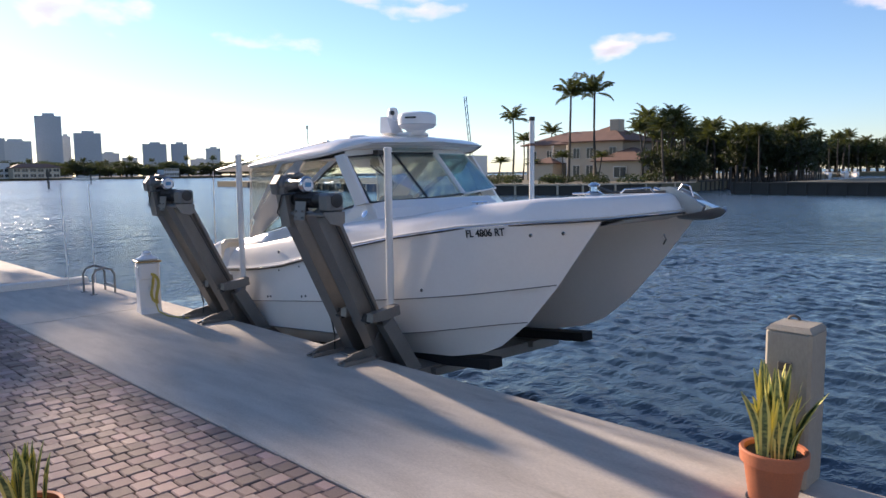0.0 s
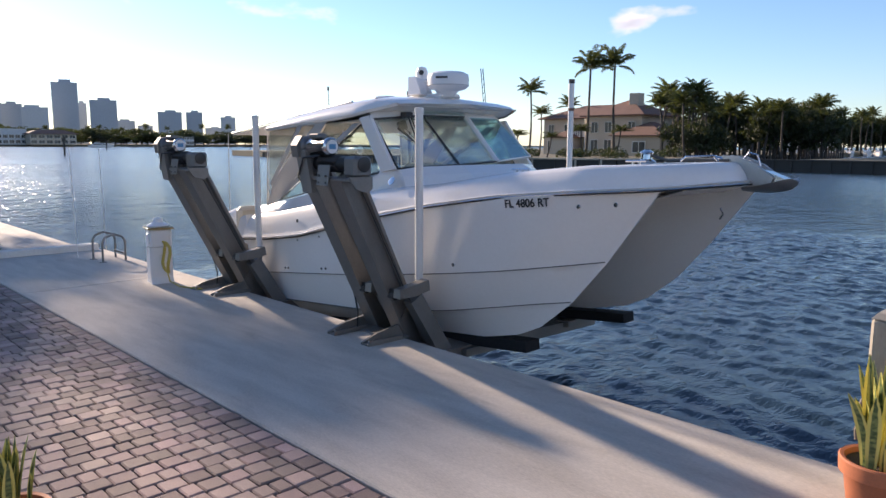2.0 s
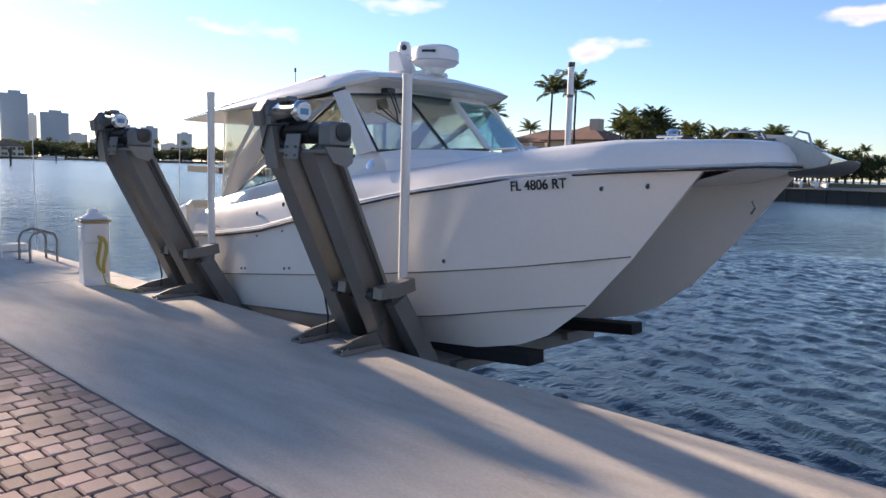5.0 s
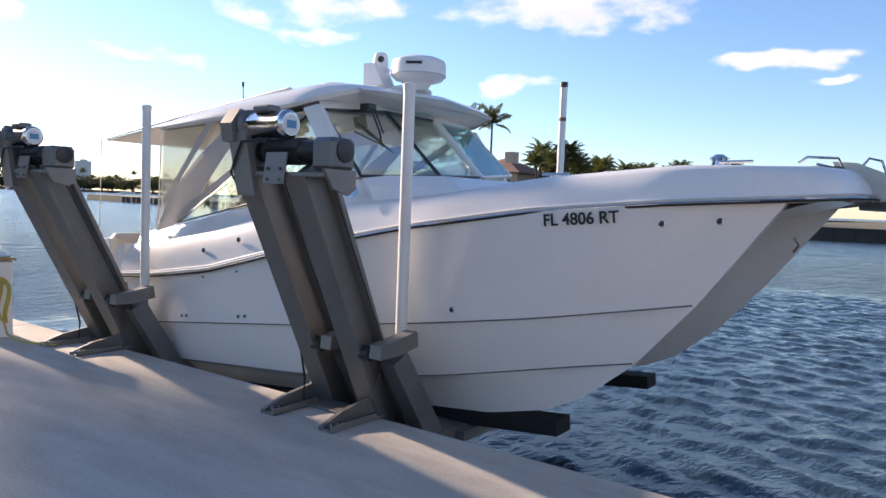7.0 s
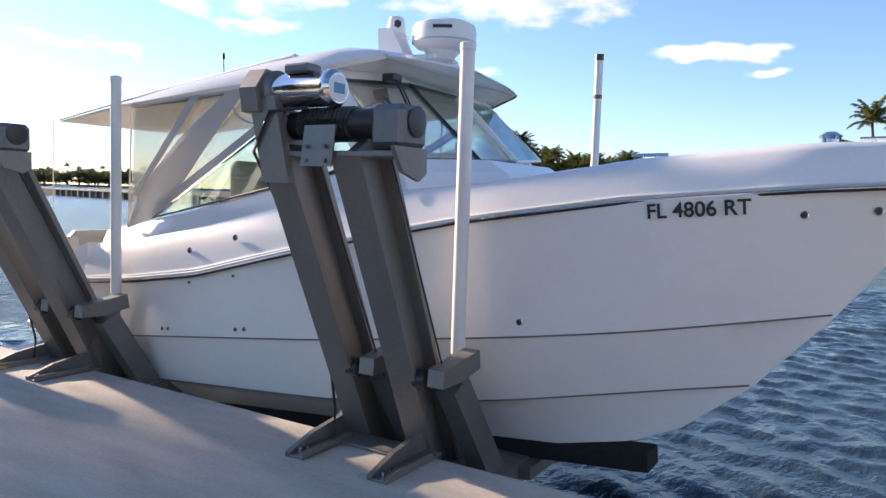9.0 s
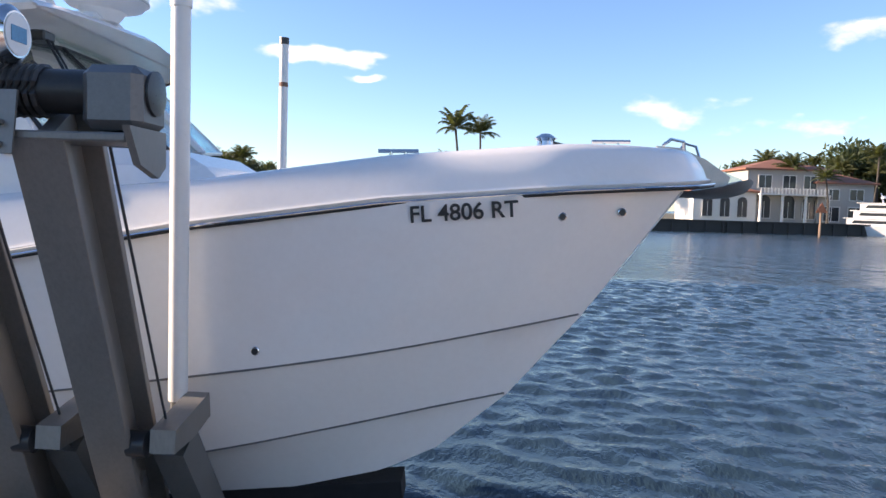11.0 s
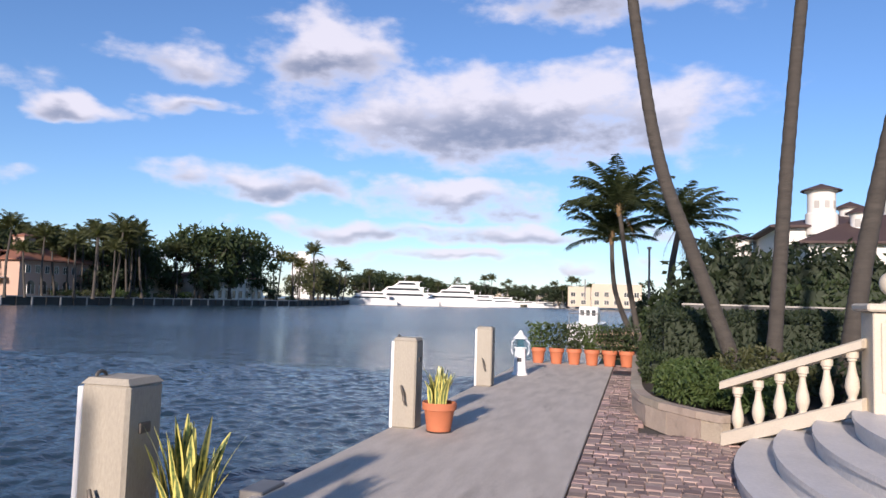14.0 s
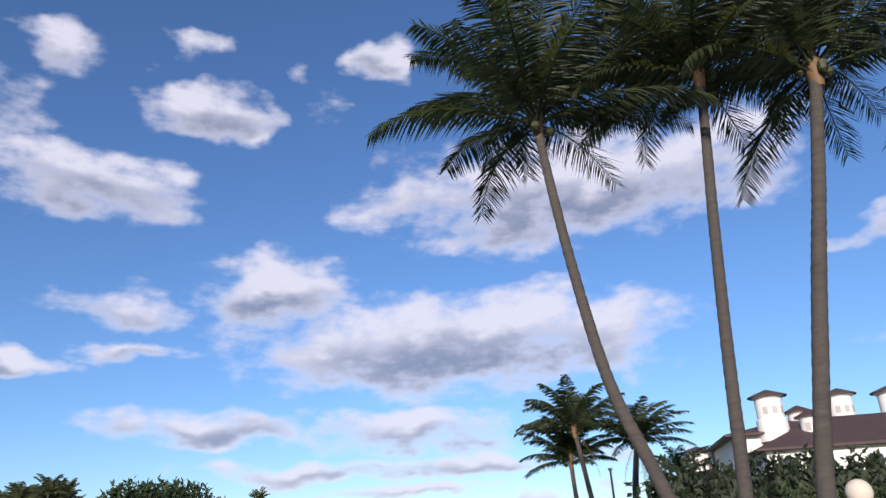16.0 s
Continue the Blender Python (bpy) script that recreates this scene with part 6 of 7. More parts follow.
rnd = random.Random(5)
for i in range(16):
    y = -2.9 + rnd.uniform(-0.3, 0.3)
    part("plank", box((27.5 + rnd.uniform(0, 1), y, -0.05 + i * 0.055), (31 + rnd.uniform(0, 1.5), y + 0.9, -0.05 + i * 0.055 + 0.05), 0.004), M["wood"], stack)

# unseen trees added towards the sun, out of view: they dapple the dock
for i, (x, y, h, w) in enumerate(((-15, -7.2, 9.6, 6.5), (-19, -3.6, 10.6, 6.6), (-20, -9.8, 11.4, 7.5), (-16, -13, 9.6, 7.0), (-24, -5.8, 12.4, 7.0), (-23, -1.5, 10.0, 5.0), (-24, -14, 12.5, 8.0))):
    g = tree("garden_tree", "unseen leafy tree added to shade the dock", h, w, 500 + i, "foliage", 1900, 0.34, 0.14)
    g.matrix_world = pose(x, y, -0.03, 0, 0, i * 70)


# ---- far shores ----
ORIGIN = Vector((4.5, -3.0, 1.65))


def far(az, d, z=0.0):
    return Vector((ORIGIN.x + d * math.cos(radians(az)), ORIGIN.y + d * math.sin(radians(az)), z))


def shore(name, outline, label, top=0.35):
    structure(name, prism(outline, WATER - 1.0, top), M["land"], label)


def seawall(points, z0, z1, label, material="seawall", step=2.4, post="seawall_dark"):
    """A bulkhead along the waterline with a pale cap and dark timber piles, each its own."""
    ob = thing("seawall", label, "seawall")
    for a, b in zip(points, points[1:]):
        a, b = Vector((*a, 0)), Vector((*b, 0))
        d = (b - a).normalized()
        nrm = Vector((d.y, -d.x, 0))
        if nrm.dot(Vector((ORIGIN.x, ORIGIN.y, 0)) - a) < 0:
            nrm = -nrm
        m = Matrix((d, nrm, Vector((0, 0, 1)))).transposed().to_4x4()
        m.translation = a
        L = (b - a).length
        part("face", box((0, 0.0, z0), (L, 0.12, z1 - 0.18), 0, m), M[post], ob)
        part("cap", box((0, -0.3, z1 - 0.18), (L, 0.32, z1), 0, m), M[material], ob, "pale concrete cap")
        k = int(L / step)
        for i in range(k + 1):
            part("pile", box((i * step, 0.12, z0 - 0.2), (i * step + 0.26, 0.34, z1 - 0.2), 0, m), M[post if i % 2 else material], ob)
    return ob


def far_palms(kind):
    """Three palms in low detail, to be copied along the shores."""
    made = []
    for i, (h, n, ln, dr) in enumerate(((9.0, 22, 2.7, 0.0), (7.0, 24, 2.4, 0.3), (8.0, 26, 2.5, -0.3))):
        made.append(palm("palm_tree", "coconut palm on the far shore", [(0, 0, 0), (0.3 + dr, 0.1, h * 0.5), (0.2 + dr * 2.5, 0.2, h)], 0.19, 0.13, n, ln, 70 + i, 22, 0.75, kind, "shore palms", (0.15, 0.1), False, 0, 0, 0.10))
    return made


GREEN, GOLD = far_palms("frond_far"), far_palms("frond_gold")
for i, ob in enumerate(GREEN + GOLD):
    ob.matrix_world = pose(130 + i * 3, 100 + (i % 3) * 2, 0.3)
TREES = [tree("broadleaf_tree", "dense green tree on the far shore", 12, 13, 80, "foliage", 1500, 0.55, 0.4), tree("broadleaf_tree", "olive green tree on the far shore", 8, 9, 81, "foliage_olive", 1100, 0.42, 0.3), tree("broadleaf_tree", "dark green tree on the far shore", 9, 10, 82, "foliage_dark", 1200, 0.5, 0.3)]
for i, ob in enumerate(TREES):
    ob.matrix_world = pose(150 + i * 9, 118, 0.3)
rnd = random.Random(11)


def on_land(az, d, top):
    """Keeps a plant on the opposite bank behind its seawall, seen as high as before."""
    if 22 < az < 40 and d < 330:
        d2 = max(d, (91 + (40 - az) * 0.6) / math.sin(radians(az)))
        return d2, top * d2 / d
    return d, top


def put_palm(az, d, top, kind=None, z=0.3):
    """A shore palm whose crown reaches height top."""
    src = rnd.choice(kind or GREEN)
    d, top = on_land(az, d, top)
    s = (top - z) / 9.4 if src in (GREEN[0], GOLD[0]) else (top - z) / 7.6 if src in (GREEN[1], GOLD[1]) else (top - z) / 8.5
    p = far(az, d, z)
    copy_thing(src, pose(p.x, p.y, z, 0, 0, rnd.uniform(0, 360)) @ Matrix.Diagonal((0.5 + s * 0.5, 0.5 + s * 0.5, s, 1)))


def put_tree(az, d, top, which=0, wide=1.0, z=0.2):
    d, top = on_land(az, d, top)
    p = far(az, d, z)
    s = (top - z) / (11.5, 7.6, 8.6)[which]
    copy_thing(TREES[which], pose(p.x, p.y, z, 0, 0, rnd.uniform(0, 360)) @ Matrix.Diagonal((s * wide, s * wide, s, 1)))


ISLE = Vector((9.9, -5.5, 0.0))


def isle(az, d):
    """A bearing and distance from the start of the walk, as seen from ORIGIN."""
    p = Vector((ISLE.x + d * math.cos(radians(az)), ISLE.y + d * math.sin(radians(az)), 0)) - Vector((ORIGIN.x, ORIGIN.y, 0))
    return math.degrees(math.atan2(p.y, p.x)), p.length


# house island across the channel
shore("island_shore", [(-175, 92), (-60, 71), (-46, 77), (-40, 100), (-47, 140), (-62, 218), (-80, 320), (-260, 320)], "green island with a house across the channel")
seawall([(-150, 87), (-60, 71), (-46, 77), (-40.5, 99)], WATER, 0.42, "pale stone seawall along the island", "stucco_cream", 3.0)
seawall([(-40.2, 100), (-47, 140), (-62, 218)], WATER, 0.5, "dark timber bulkhead with piles", "seawall_dark", 2.6)
pil = thing("dock_piles", "row of dark timber dock piles along the bulkhead", "dock piles")
for i in range(26):
    p = Vector((-39.5, 104, 0)).lerp(Vector((-60, 214, 0)), i / 25)
    part("pile", tube((p.x + 1.2, p.y, WATER - 0.5), (p.x + 1.2, p.y, 2.2 + (i % 3) * 0.35), 0.22, None, 7), M["seawall_dark"], pil)
house = thing("waterfront_house", "cream two-storey waterfront house with brown hipped roofs", "house")
block(house, (-86, 116, 0.3), (-66, 128, 7.4), "stucco_cream", "roof_tile", 2.9, 1.0)
block(house, (-73, 112.5, 0.3), (-61, 124, 7.6), "stucco_cream", "roof_tile", 3.2, 1.0)
block(house, (-64, 108.5, 0.3), (-55, 119, 3.8), "stucco_cream", "roof_tile", 2.6, 0.8)
block(house, (-81, 111.5, 0.3), (-76, 116, 3.6), "stucco_cream", "roof_tile", 1.4, 0.5)
part("chimney", box((-66, 116, 9), (-64, 118, 11.9), 0.05), M["stucco_cream"], house, "square stucco chimney")
for x in (-84, -80, -77.5, -74):
    window(house, x, 115.9, 4.4, 1.3, 1.9)
for x in (-71, -68, -63):
    window(house, x, 112.4, 4.6, 1.4, 1.9)
    window(house, x, 112.4, 1.0, 1.5, 2.2)
for x in (-84, -73.5):
    window(house, x, 115.9, 0.8, 1.6, 2.2)
window(house, -59, 108.4, 1.0, 2.4, 1.8)
part("balcony", box((-78, 113.8, 3.8), (-70.5, 116, 4.0)), M["stucco_white"], house)
for i in range(16):
    part("baluster", box((-78 + i * 0.48, 113.85, 4.0), (-77.8 + i * 0.48, 114.0, 4.9)), M["stucco_white"], house)
for x in (-77.8, -74.2, -70.8, -68.5):
    part("column", lathe([(0.28, 0.3), (0.22, 0.6), (0.2, 7.0), (0.3, 7.3)], 10, pose(x, 113.9, 0)), M["stucco_white"], house, "", True)
for az, d, top in ((125.06, 128, 15.6), (122.98, 128, 16.0), (129.4, 140, 12.6), (126.3, 160, 10.8), (128.6, 155, 9)):
    put_palm(*isle(az, d), top, GREEN[:1])
for i in range(46):
    az = 119.6 - i * 0.245 + rnd.uniform(-0.3, 0.3)
    put_palm(*isle(az, rnd.uniform(130, 178)), rnd.uniform(8.6, 12.2) - (i / 46) * 2.2)
for i in range(16):
    put_tree(*isle(118.4 - i * 0.66, rnd.uniform(138, 168)), rnd.uniform(6.5, 9.8), 2, 0.9)
for i in range(12):
    put_palm(111 - i * 0.55 + rnd.uniform(-0.2, 0.2), rnd.uniform(210, 290), rnd.uniform(9, 13))
for i in range(12):
    p = far(rnd.uniform(116.5, 131), rnd.uniform(96, 108))
    bush("garden_shrub", "clipped garden shrub on the island", (p.x, p.y, 0.35), rnd.uniform(1.2, 2.4), rnd.uniform(1.0, 1.8), rnd.uniform(0.8, 2.0), 260, 0.22, "foliage_dark" if i % 2 else "foliage", 300 + i)
for az in (118.4, 117.6, 118.0, 116.9, 119.0, 120.0):
    put_palm(*isle(az - 0.5, rnd.uniform(116, 124)), rnd.uniform(7, 11))
    put_tree(*isle(az - 1.4, rnd.uniform(118, 126)), rnd.uniform(4, 6.0), 2, 0.9)
for i in range(4):
    put_palm(121.2 + i * 2.7, rnd.uniform(104, 110), rnd.uniform(3.6, 5.0), GREEN[1:2])
for az, d, top in ((90.4, 112, 14.0), (88.8, 114, 13.4), (91.6, 125, 9.0), (76.5, 118, 9.5)):
    put_palm(az, d, top)
for i in range(16):
    put_tree(*isle(109.5 - i * 0.5, rnd.uniform(362, 400)), rnd.uniform(10, 15), rnd.choice((0, 2)), 1.2)
for i in range(12):
    put_palm(*isle(109.0 - i * 0.55, rnd.uniform(358, 380)), rnd.uniform(11, 17))
crane = thing("tower_crane", "distant thin construction crane", "crane")
p = far(132.2, 420)
for k in (-0.9, 0.9):
    part("chord", tube((p.x + k, p.y, 0), (p.x - 6 + k, p.y, 46), 0.25, None, 5), M["seawall_dark"], crane)
for i in range(12):
    part("brace", tube((p.x - 0.9 - i * 0.5, p.y, i * 3.8), (p.x + 0.4 - i * 0.5, p.y, i * 3.8 + 3.8), 0.15, None, 4), M["seawall_dark"], crane)
for az, d, w, h in ((134.2, 330, 16, 9.5), (135.3, 340, 12, 8)):
    p = far(az, d)
    b = thing("distant_house", "pale modern house in the distance", "house")
    block(b, (p.x, p.y, 0), (p.x + w, p.y + 10, h), "stucco_white")
    for i in range(3):
        window(b, p.x + 2.5 + i * 4, p.y - 0.05, h - 4, 2.2, 2)


def yacht(name, label, at, rz, L, decks=2, group=""):
    """A motor yacht: flared hull, stepped houses with dark window bands, mast and rails."""
    y = thing(name, label, "yacht", group)
    rows = []
    for t in np.linspace(0, 1, 12):
        x = -L / 2 + L * t
        b = L * 0.11 * (1 if t < 0.6 else max(0.02, 1 - ((t - 0.6) / 0.4) ** 2))
        top = L * (0.085 + 0.045 * t * t)
        rake = L * 0.05 * t
        rows.append([(x - rake, -b * 0.75, -0.3), (x, -b, top), (x, 0, top + 0.05), (x, b, top), (x - rake, b * 0.75, -0.3)])
    bm = add_strip(bmesh.new(), rows)
    bm.faces.new([bm.verts.new(p) for p in rows[0]])
    part("hull", bm, M["gelcoat"], y, "white flared hull")
    z = L * 0.09
    for k in range(decks):
        x0, x1 = -L * (0.36 - 0.05 * k), L * (0.24 - 0.13 * k)
        hh, hw = L * 0.062, L * (0.088 - 0.014 * k)
        out = [(x0, z), (x1 + L * 0.08, z), (x1, z + hh), (x0, z + hh)]
        deck = part("deckhouse", prism(out, -hw, hw, "y"), M["gelcoat"], y, "white deckhouse")
        for s in (-1, 1):
            part("window_band", prism([(x0 + L * 0.04, z + hh * 0.35), (x1 + L * 0.03, z + hh * 0.35), (x1 - L * 0.01, z + hh * 0.78), (x0 + L * 0.06, z + hh * 0.78)], s * hw - 0.02, s * hw + 0.02, "y"), M["window_dark"], deck)
        part("roof_overhang", box((x0 - L * 0.03, -hw - 0.1, z + hh), (x1 + L * 0.01, hw + 0.1, z + hh + 0.12), 0.03), M["gelcoat"], deck)
        z += hh + 0.12
    mast = part("mast", tube((-L * 0.08, 0, z), (-L * 0.10, 0, z + L * 0.09), 0.12, 0.06, 6), M["gelcoat"], y)
    part("radar", lathe([(0.3, 0), (0.4, 0.15), (0.2, 0.35)], 10, pose(-L * 0.08, 0, z + L * 0.04)), M["white_plastic"], mast, "", True)
    for s in (-1, 1):
        part("bow_rail", sweep([(L * 0.05, s * L * 0.1, L * 0.10), (L * 0.05, s * L * 0.1, L * 0.125), (L * 0.3, s * L * 0.075, L * 0.14), (L * 0.46, 0, L * 0.16)], 0.04, 4), M["steel"], y)
    y.matrix_world = pose(*at, 0, 0, rz)
    return y


for az, d, L, rz in ((107.2, 240, 13, -70), (106.0, 262, 12, -70), (105.0, 285, 13, -75), (104.4, 300, 11, -70)):
    p = far(az, d)
    yacht("motor_yacht", "white motor yacht moored stern to the channel", (p.x, p.y, WATER), rz, L, 1, "moored yachts")
b = thing("canal_house", "pale house with a hipped roof beside the canal", "house")
p = far(108.8, 225)
block(b, (p.x - 5, p.y, 0.3), (p.x + 5, p.y + 9, 5.6), "stucco_white", "roof_tile", 2.2)
window(b, p.x - 2, p.y - 0.05, 2.6, 2.2, 1.8)
window(b, p.x + 2, p.y - 0.05, 2.6, 2.2, 1.8)
shore("canal_shore", [(-30, 330), (60, 300), (40, 430), (-160, 430), (-150, 332)], "far bank of the canal")

# opposite shore with the mansions
OPP = [(-30, 88), (38.7, 91.4), (74.0, 98.7), (74.5, 106), (94.6, 92.0), (183, 85.5), (240, 97), (282, 111), (300, 128)]
shore("opposite_shore", OPP + [(320, 320), (-20, 320)], "wooded opposite bank of the channel", 0.35)
seawall(OPP[:3], WATER, 0.55, "dark seawall in front of the villa", "seawall_dark", 2.2)
seawall(OPP[3:6], WATER, 0.45, "seawall with pale piles along the opposite bank", "stucco_grey", 2.8)
seawall(OPP[5:], WATER, 0.6, "stone bulkhead at the point", "seawall", 4.0)
villa = thing("grey_villa", "grey and cream waterfront villa with red tile roofs", "house")
block(villa, (46, 104, 0.3), (58, 116, 8.0), "stucco_grey", "roof_red", 2.0)
block(villa, (38, 103, 0.3), (47, 112, 4.6), "stucco_white", "roof_red", 1.6)
block(villa, (56, 103.5, 0.3), (64, 112, 6.2), "stucco_grey", "roof_red", 1.8)
for x in (48.5, 52, 55):
    window(villa, x, 103.9, 5.4, 1.8, 1.8)
    window(villa, x, 103.9, 1.0, 1.8, 2.4, "y-", True)
for x in (40, 42.5, 45):
    window(villa, x, 102.9, 1.0, 1.4, 2.2, "y-", True)
for x in (58, 61.5):
    window(villa, x, 103.4, 3.9, 1.9, 1.5)
    window(villa, x, 103.4, 0.8, 2.2, 2.0)
part("balcony", box((47, 101.6, 4.3), (57, 104, 4.5)), M["stucco_white"], villa)
for i in range(20):
    part("baluster", box((47.1 + i * 0.5, 101.7, 4.5), (47.25 + i * 0.5, 101.85, 5.3)), M["stucco_white"], villa)
for x in (47.2, 50.3, 53.6, 56.8):
    part("column", lathe([(0.3, 0.3), (0.22, 0.6), (0.2, 4.1), (0.3, 4.3)], 10, pose(x, 101.9, 0)), M["stucco_white"], villa, "", True)
p = far(59.6, 114)
yacht("motor_yacht", "large white motor yacht moored at the villa", (p.x, p.y, WATER), -28, 15, 3, "moored yachts")
pink = thing("pink_mansion", "pink stucco mansion with arched windows and red tile roof", "house")
block(pink, (94, 98, 0.3), (113, 108, 6.3), "stucco_pink", "roof_red", 2.6, 0.9)
block(pink, (86, 103, 0.3), (95, 111, 7.6), "stucco_pink", "roof_red", 1.6, 0.8)
block(pink, (74, 112, 0.3), (88, 118, 3.4), "stucco_pink", "roof_red", 1.5, 0.7)
block(pink, (98.5, 102, 8), (101, 104.5, 10.6), "stucco_pink", "roof_red", 0.7, 0.3)
block(pink, (91, 100, 3.2), (95, 103, 3.4), "stucco_white")
for i in range(9):
    window(pink, 95.6 + i * 2.05, 97.9, 4.3, 0.9, 1.2)
for i in range(7):
    window(pink, 96.4 + i * 2.6, 97.9, 0.7, 1.5, 1.5, "y-", True)
for x in (87.5, 90.5, 93):
    window(pink, x, 102.9, 5.4, 0.8, 1.2)
    window(pink, x, 102.9, 0.9, 1.6, 1.6, "y-", True)
for i in range(5):
    window(pink, 75.5 + i * 2.5, 111.9, 0.8, 1.4, 1.2, "y-", True)
pink.matrix_world = pose(8, -2, 0)
white = thing("white_house", "long white house with a low red tile roof", "house")
block(white, (152, 93, 0.3), (178, 103, 5.6), "stucco_white", "roof_red", 1.6, 0.8)
block(white, (136, 100, 0.3), (153, 108, 4.4), "stucco_cream", "roof_red", 1.4, 0.7)
for i in range(8):
    window(white, 154.0 + i * 3.1, 92.9, 3.3, 1.2, 1.3)
    window(white, 154.0 + i * 3.1, 92.9, 0.7, 1.4, 1.8)
# palms on the lawn in front of the pink mansion
for az, top in ((48.6, 10.2), (47.4, 8.6), (44.0, 10.8), (43.2, 9.6), (41.6, 11.6), (40.4, 12.4), (39.2, 11.0), (38.2, 12.6)):
    put_palm(az, 97.5 / math.sin(radians(az)), top)
# a close belt of palms and dark trees behind and between the villas
for i in range(58):
    az = 66.0 - i * 0.50 + rnd.uniform(-0.3, 0.3)
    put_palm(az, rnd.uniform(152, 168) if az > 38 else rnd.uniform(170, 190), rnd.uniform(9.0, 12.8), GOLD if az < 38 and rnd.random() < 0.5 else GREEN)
for i in range(34):
    put_tree(67.0 - i * 0.9 + rnd.uniform(-0.3, 0.3), rnd.uniform(150, 165) + (20 if i > 28 else 0), rnd.uniform(8.0, 10.8), rnd.choice((0, 2)), 0.9)
for i in range(62):
    az = 69.5 - i * 0.72 + rnd.uniform(-0.5, 0.5)
    d = rnd.uniform(142, 162) if az > 38 else rnd.uniform(150, 195)
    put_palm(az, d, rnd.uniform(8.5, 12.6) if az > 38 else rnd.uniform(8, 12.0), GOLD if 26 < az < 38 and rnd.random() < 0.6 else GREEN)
for az, d, top in ((66, 118, 9), (63.5, 112, 7), (57.5, 123, 8.3), (55, 131, 10.8), (52.4, 137, 11.6), (46.2, 113, 10), (42.0, 126, 9.5), (40.8, 120, 10.5), (39.5, 122, 11.5), (38.6, 121, 9.5), (37.6, 124, 11), (45.0, 119, 7.5), (60.5, 126, 11), (50.6, 122, 9)):
    put_palm(az, d, top)
for i in range(44):
    put_tree(69 - i * 0.72, rnd.uniform(148, 156) + (26 if 69 - i * 0.72 < 40 else 0), rnd.uniform(4.5, 8.5), rnd.choice((0, 2, 2)), 1.1)
for i in range(26):
    put_tree(69 - i * 1.25, rnd.uniform(158, 180), rnd.uniform(9, 12.6), rnd.choice((0, 0, 2)), 0.85)
for az, d, top, k, w in ((33.5, 172, 15.5, 0, 1.1), (31.5, 178, 16.0, 0, 1.15), (29.8, 182, 13.5, 0, 1.0), (35.5, 170, 12.5, 0, 0.9), (62.2, 150, 14.0, 0, 0.8), (48, 152, 12.5, 0, 1.1), (25.3, 255, 12, 1, 1.0), (24.3, 280, 12, 1, 1.0), (23.3, 300, 10, 1, 1.0), (24.8, 275, 11, 2, 1.2), (23.8, 300, 9, 2, 1.2), (33.0, 135, 5.0, 1, 0.9), (26.8, 225, 8, 1, 0.8), (30.2, 160, 4, 0, 0.9), (28.4, 168, 3.4, 2, 1.3), (57, 117, 4.5, 2, 1.0)):
    put_tree(az, d, top, k, w)
for az in (23.3, 24.6, 25.2, 22.9, 26.2):
    put_palm(az, rnd.uniform(285, 300), rnd.uniform(12, 16))
for i in range(14):
    p = far(47 - i * 1.55, on_land(min(47 - i * 1.55, 39.9), 128, 1)[0] + 2)
    bush("shore_shrub", "low green shore shrub by the seawall", (p.x, p.y, 0.35), 2.6, 1.4, rnd.uniform(1.0, 2.0), 240, 0.26, ("foliage", "foliage_olive", "foliage_bright")[i % 3], 400 + i)

# far marina and low bank at the end of the channel
shore("far_bank", [(330, 150), (420, 60), (640, 30), (640, -60), (1500, -400), (1500, 500)], "low far bank with a marina", 0.6)
shore("right_bank", [(140, -6), (360, -20), (640, -40), (640, -200), (140, -120)], "low bank on the near side of the channel", 0.4)
for az, d, L, rz, n in ((20.9, 300, 24, 112, 2), (18.6, 310, 36, 106, 3), (16.6, 335, 26, 108, 2), (14.4, 330, 34, 104, 3), (12.4, 360, 26, 104, 2), (10.6, 400, 24, 100, 2), (8.8, 430, 22, 98, 1), (7.0, 450, 22, 97, 1), (5.5, 480, 20, 95, 1), (4.2, 500, 18, 95, 1)):
    p = far(az, d)
    yacht("motor_yacht", "large white yacht in the distant marina", (p.x, p.y, WATER), rz, L, n, "marina yachts")
for i in range(60):
    az = 21.5 - i * 0.38 + rnd.uniform(-0.2, 0.2)
    put_palm(az, rnd.uniform(420, 640), rnd.uniform(9, 17))
for i in range(34):
    az = 21.5 - i * 0.65
    put_tree(az, rnd.uniform(430, 620), rnd.uniform(9, 13) if i > 8 else rnd.uniform(14, 21), rnd.choice((0, 2)), 1.6)
for i, (az, d, w, h) in enumerate(((3.2, 430, 30, 12), (1.5, 400, 26, 13), (5.5, 520, 40, 10), (12, 560, 46, 11))):
    p = far(az, d)
    b = thing("distant_house", "low cream building on the far bank", "house", "far bank houses")
    block(b, (p.x, p.y - w / 2, 0.3), (p.x + 20, p.y + w / 2, h), "stucco_cream")
    for j in range(5):
        for k in range(2):
            window(b, p.x - 0.1, p.y - w / 2 + (j + 0.5) * w / 5, 1.8 + k * 4.4, w / 11, 2.4, "x-")


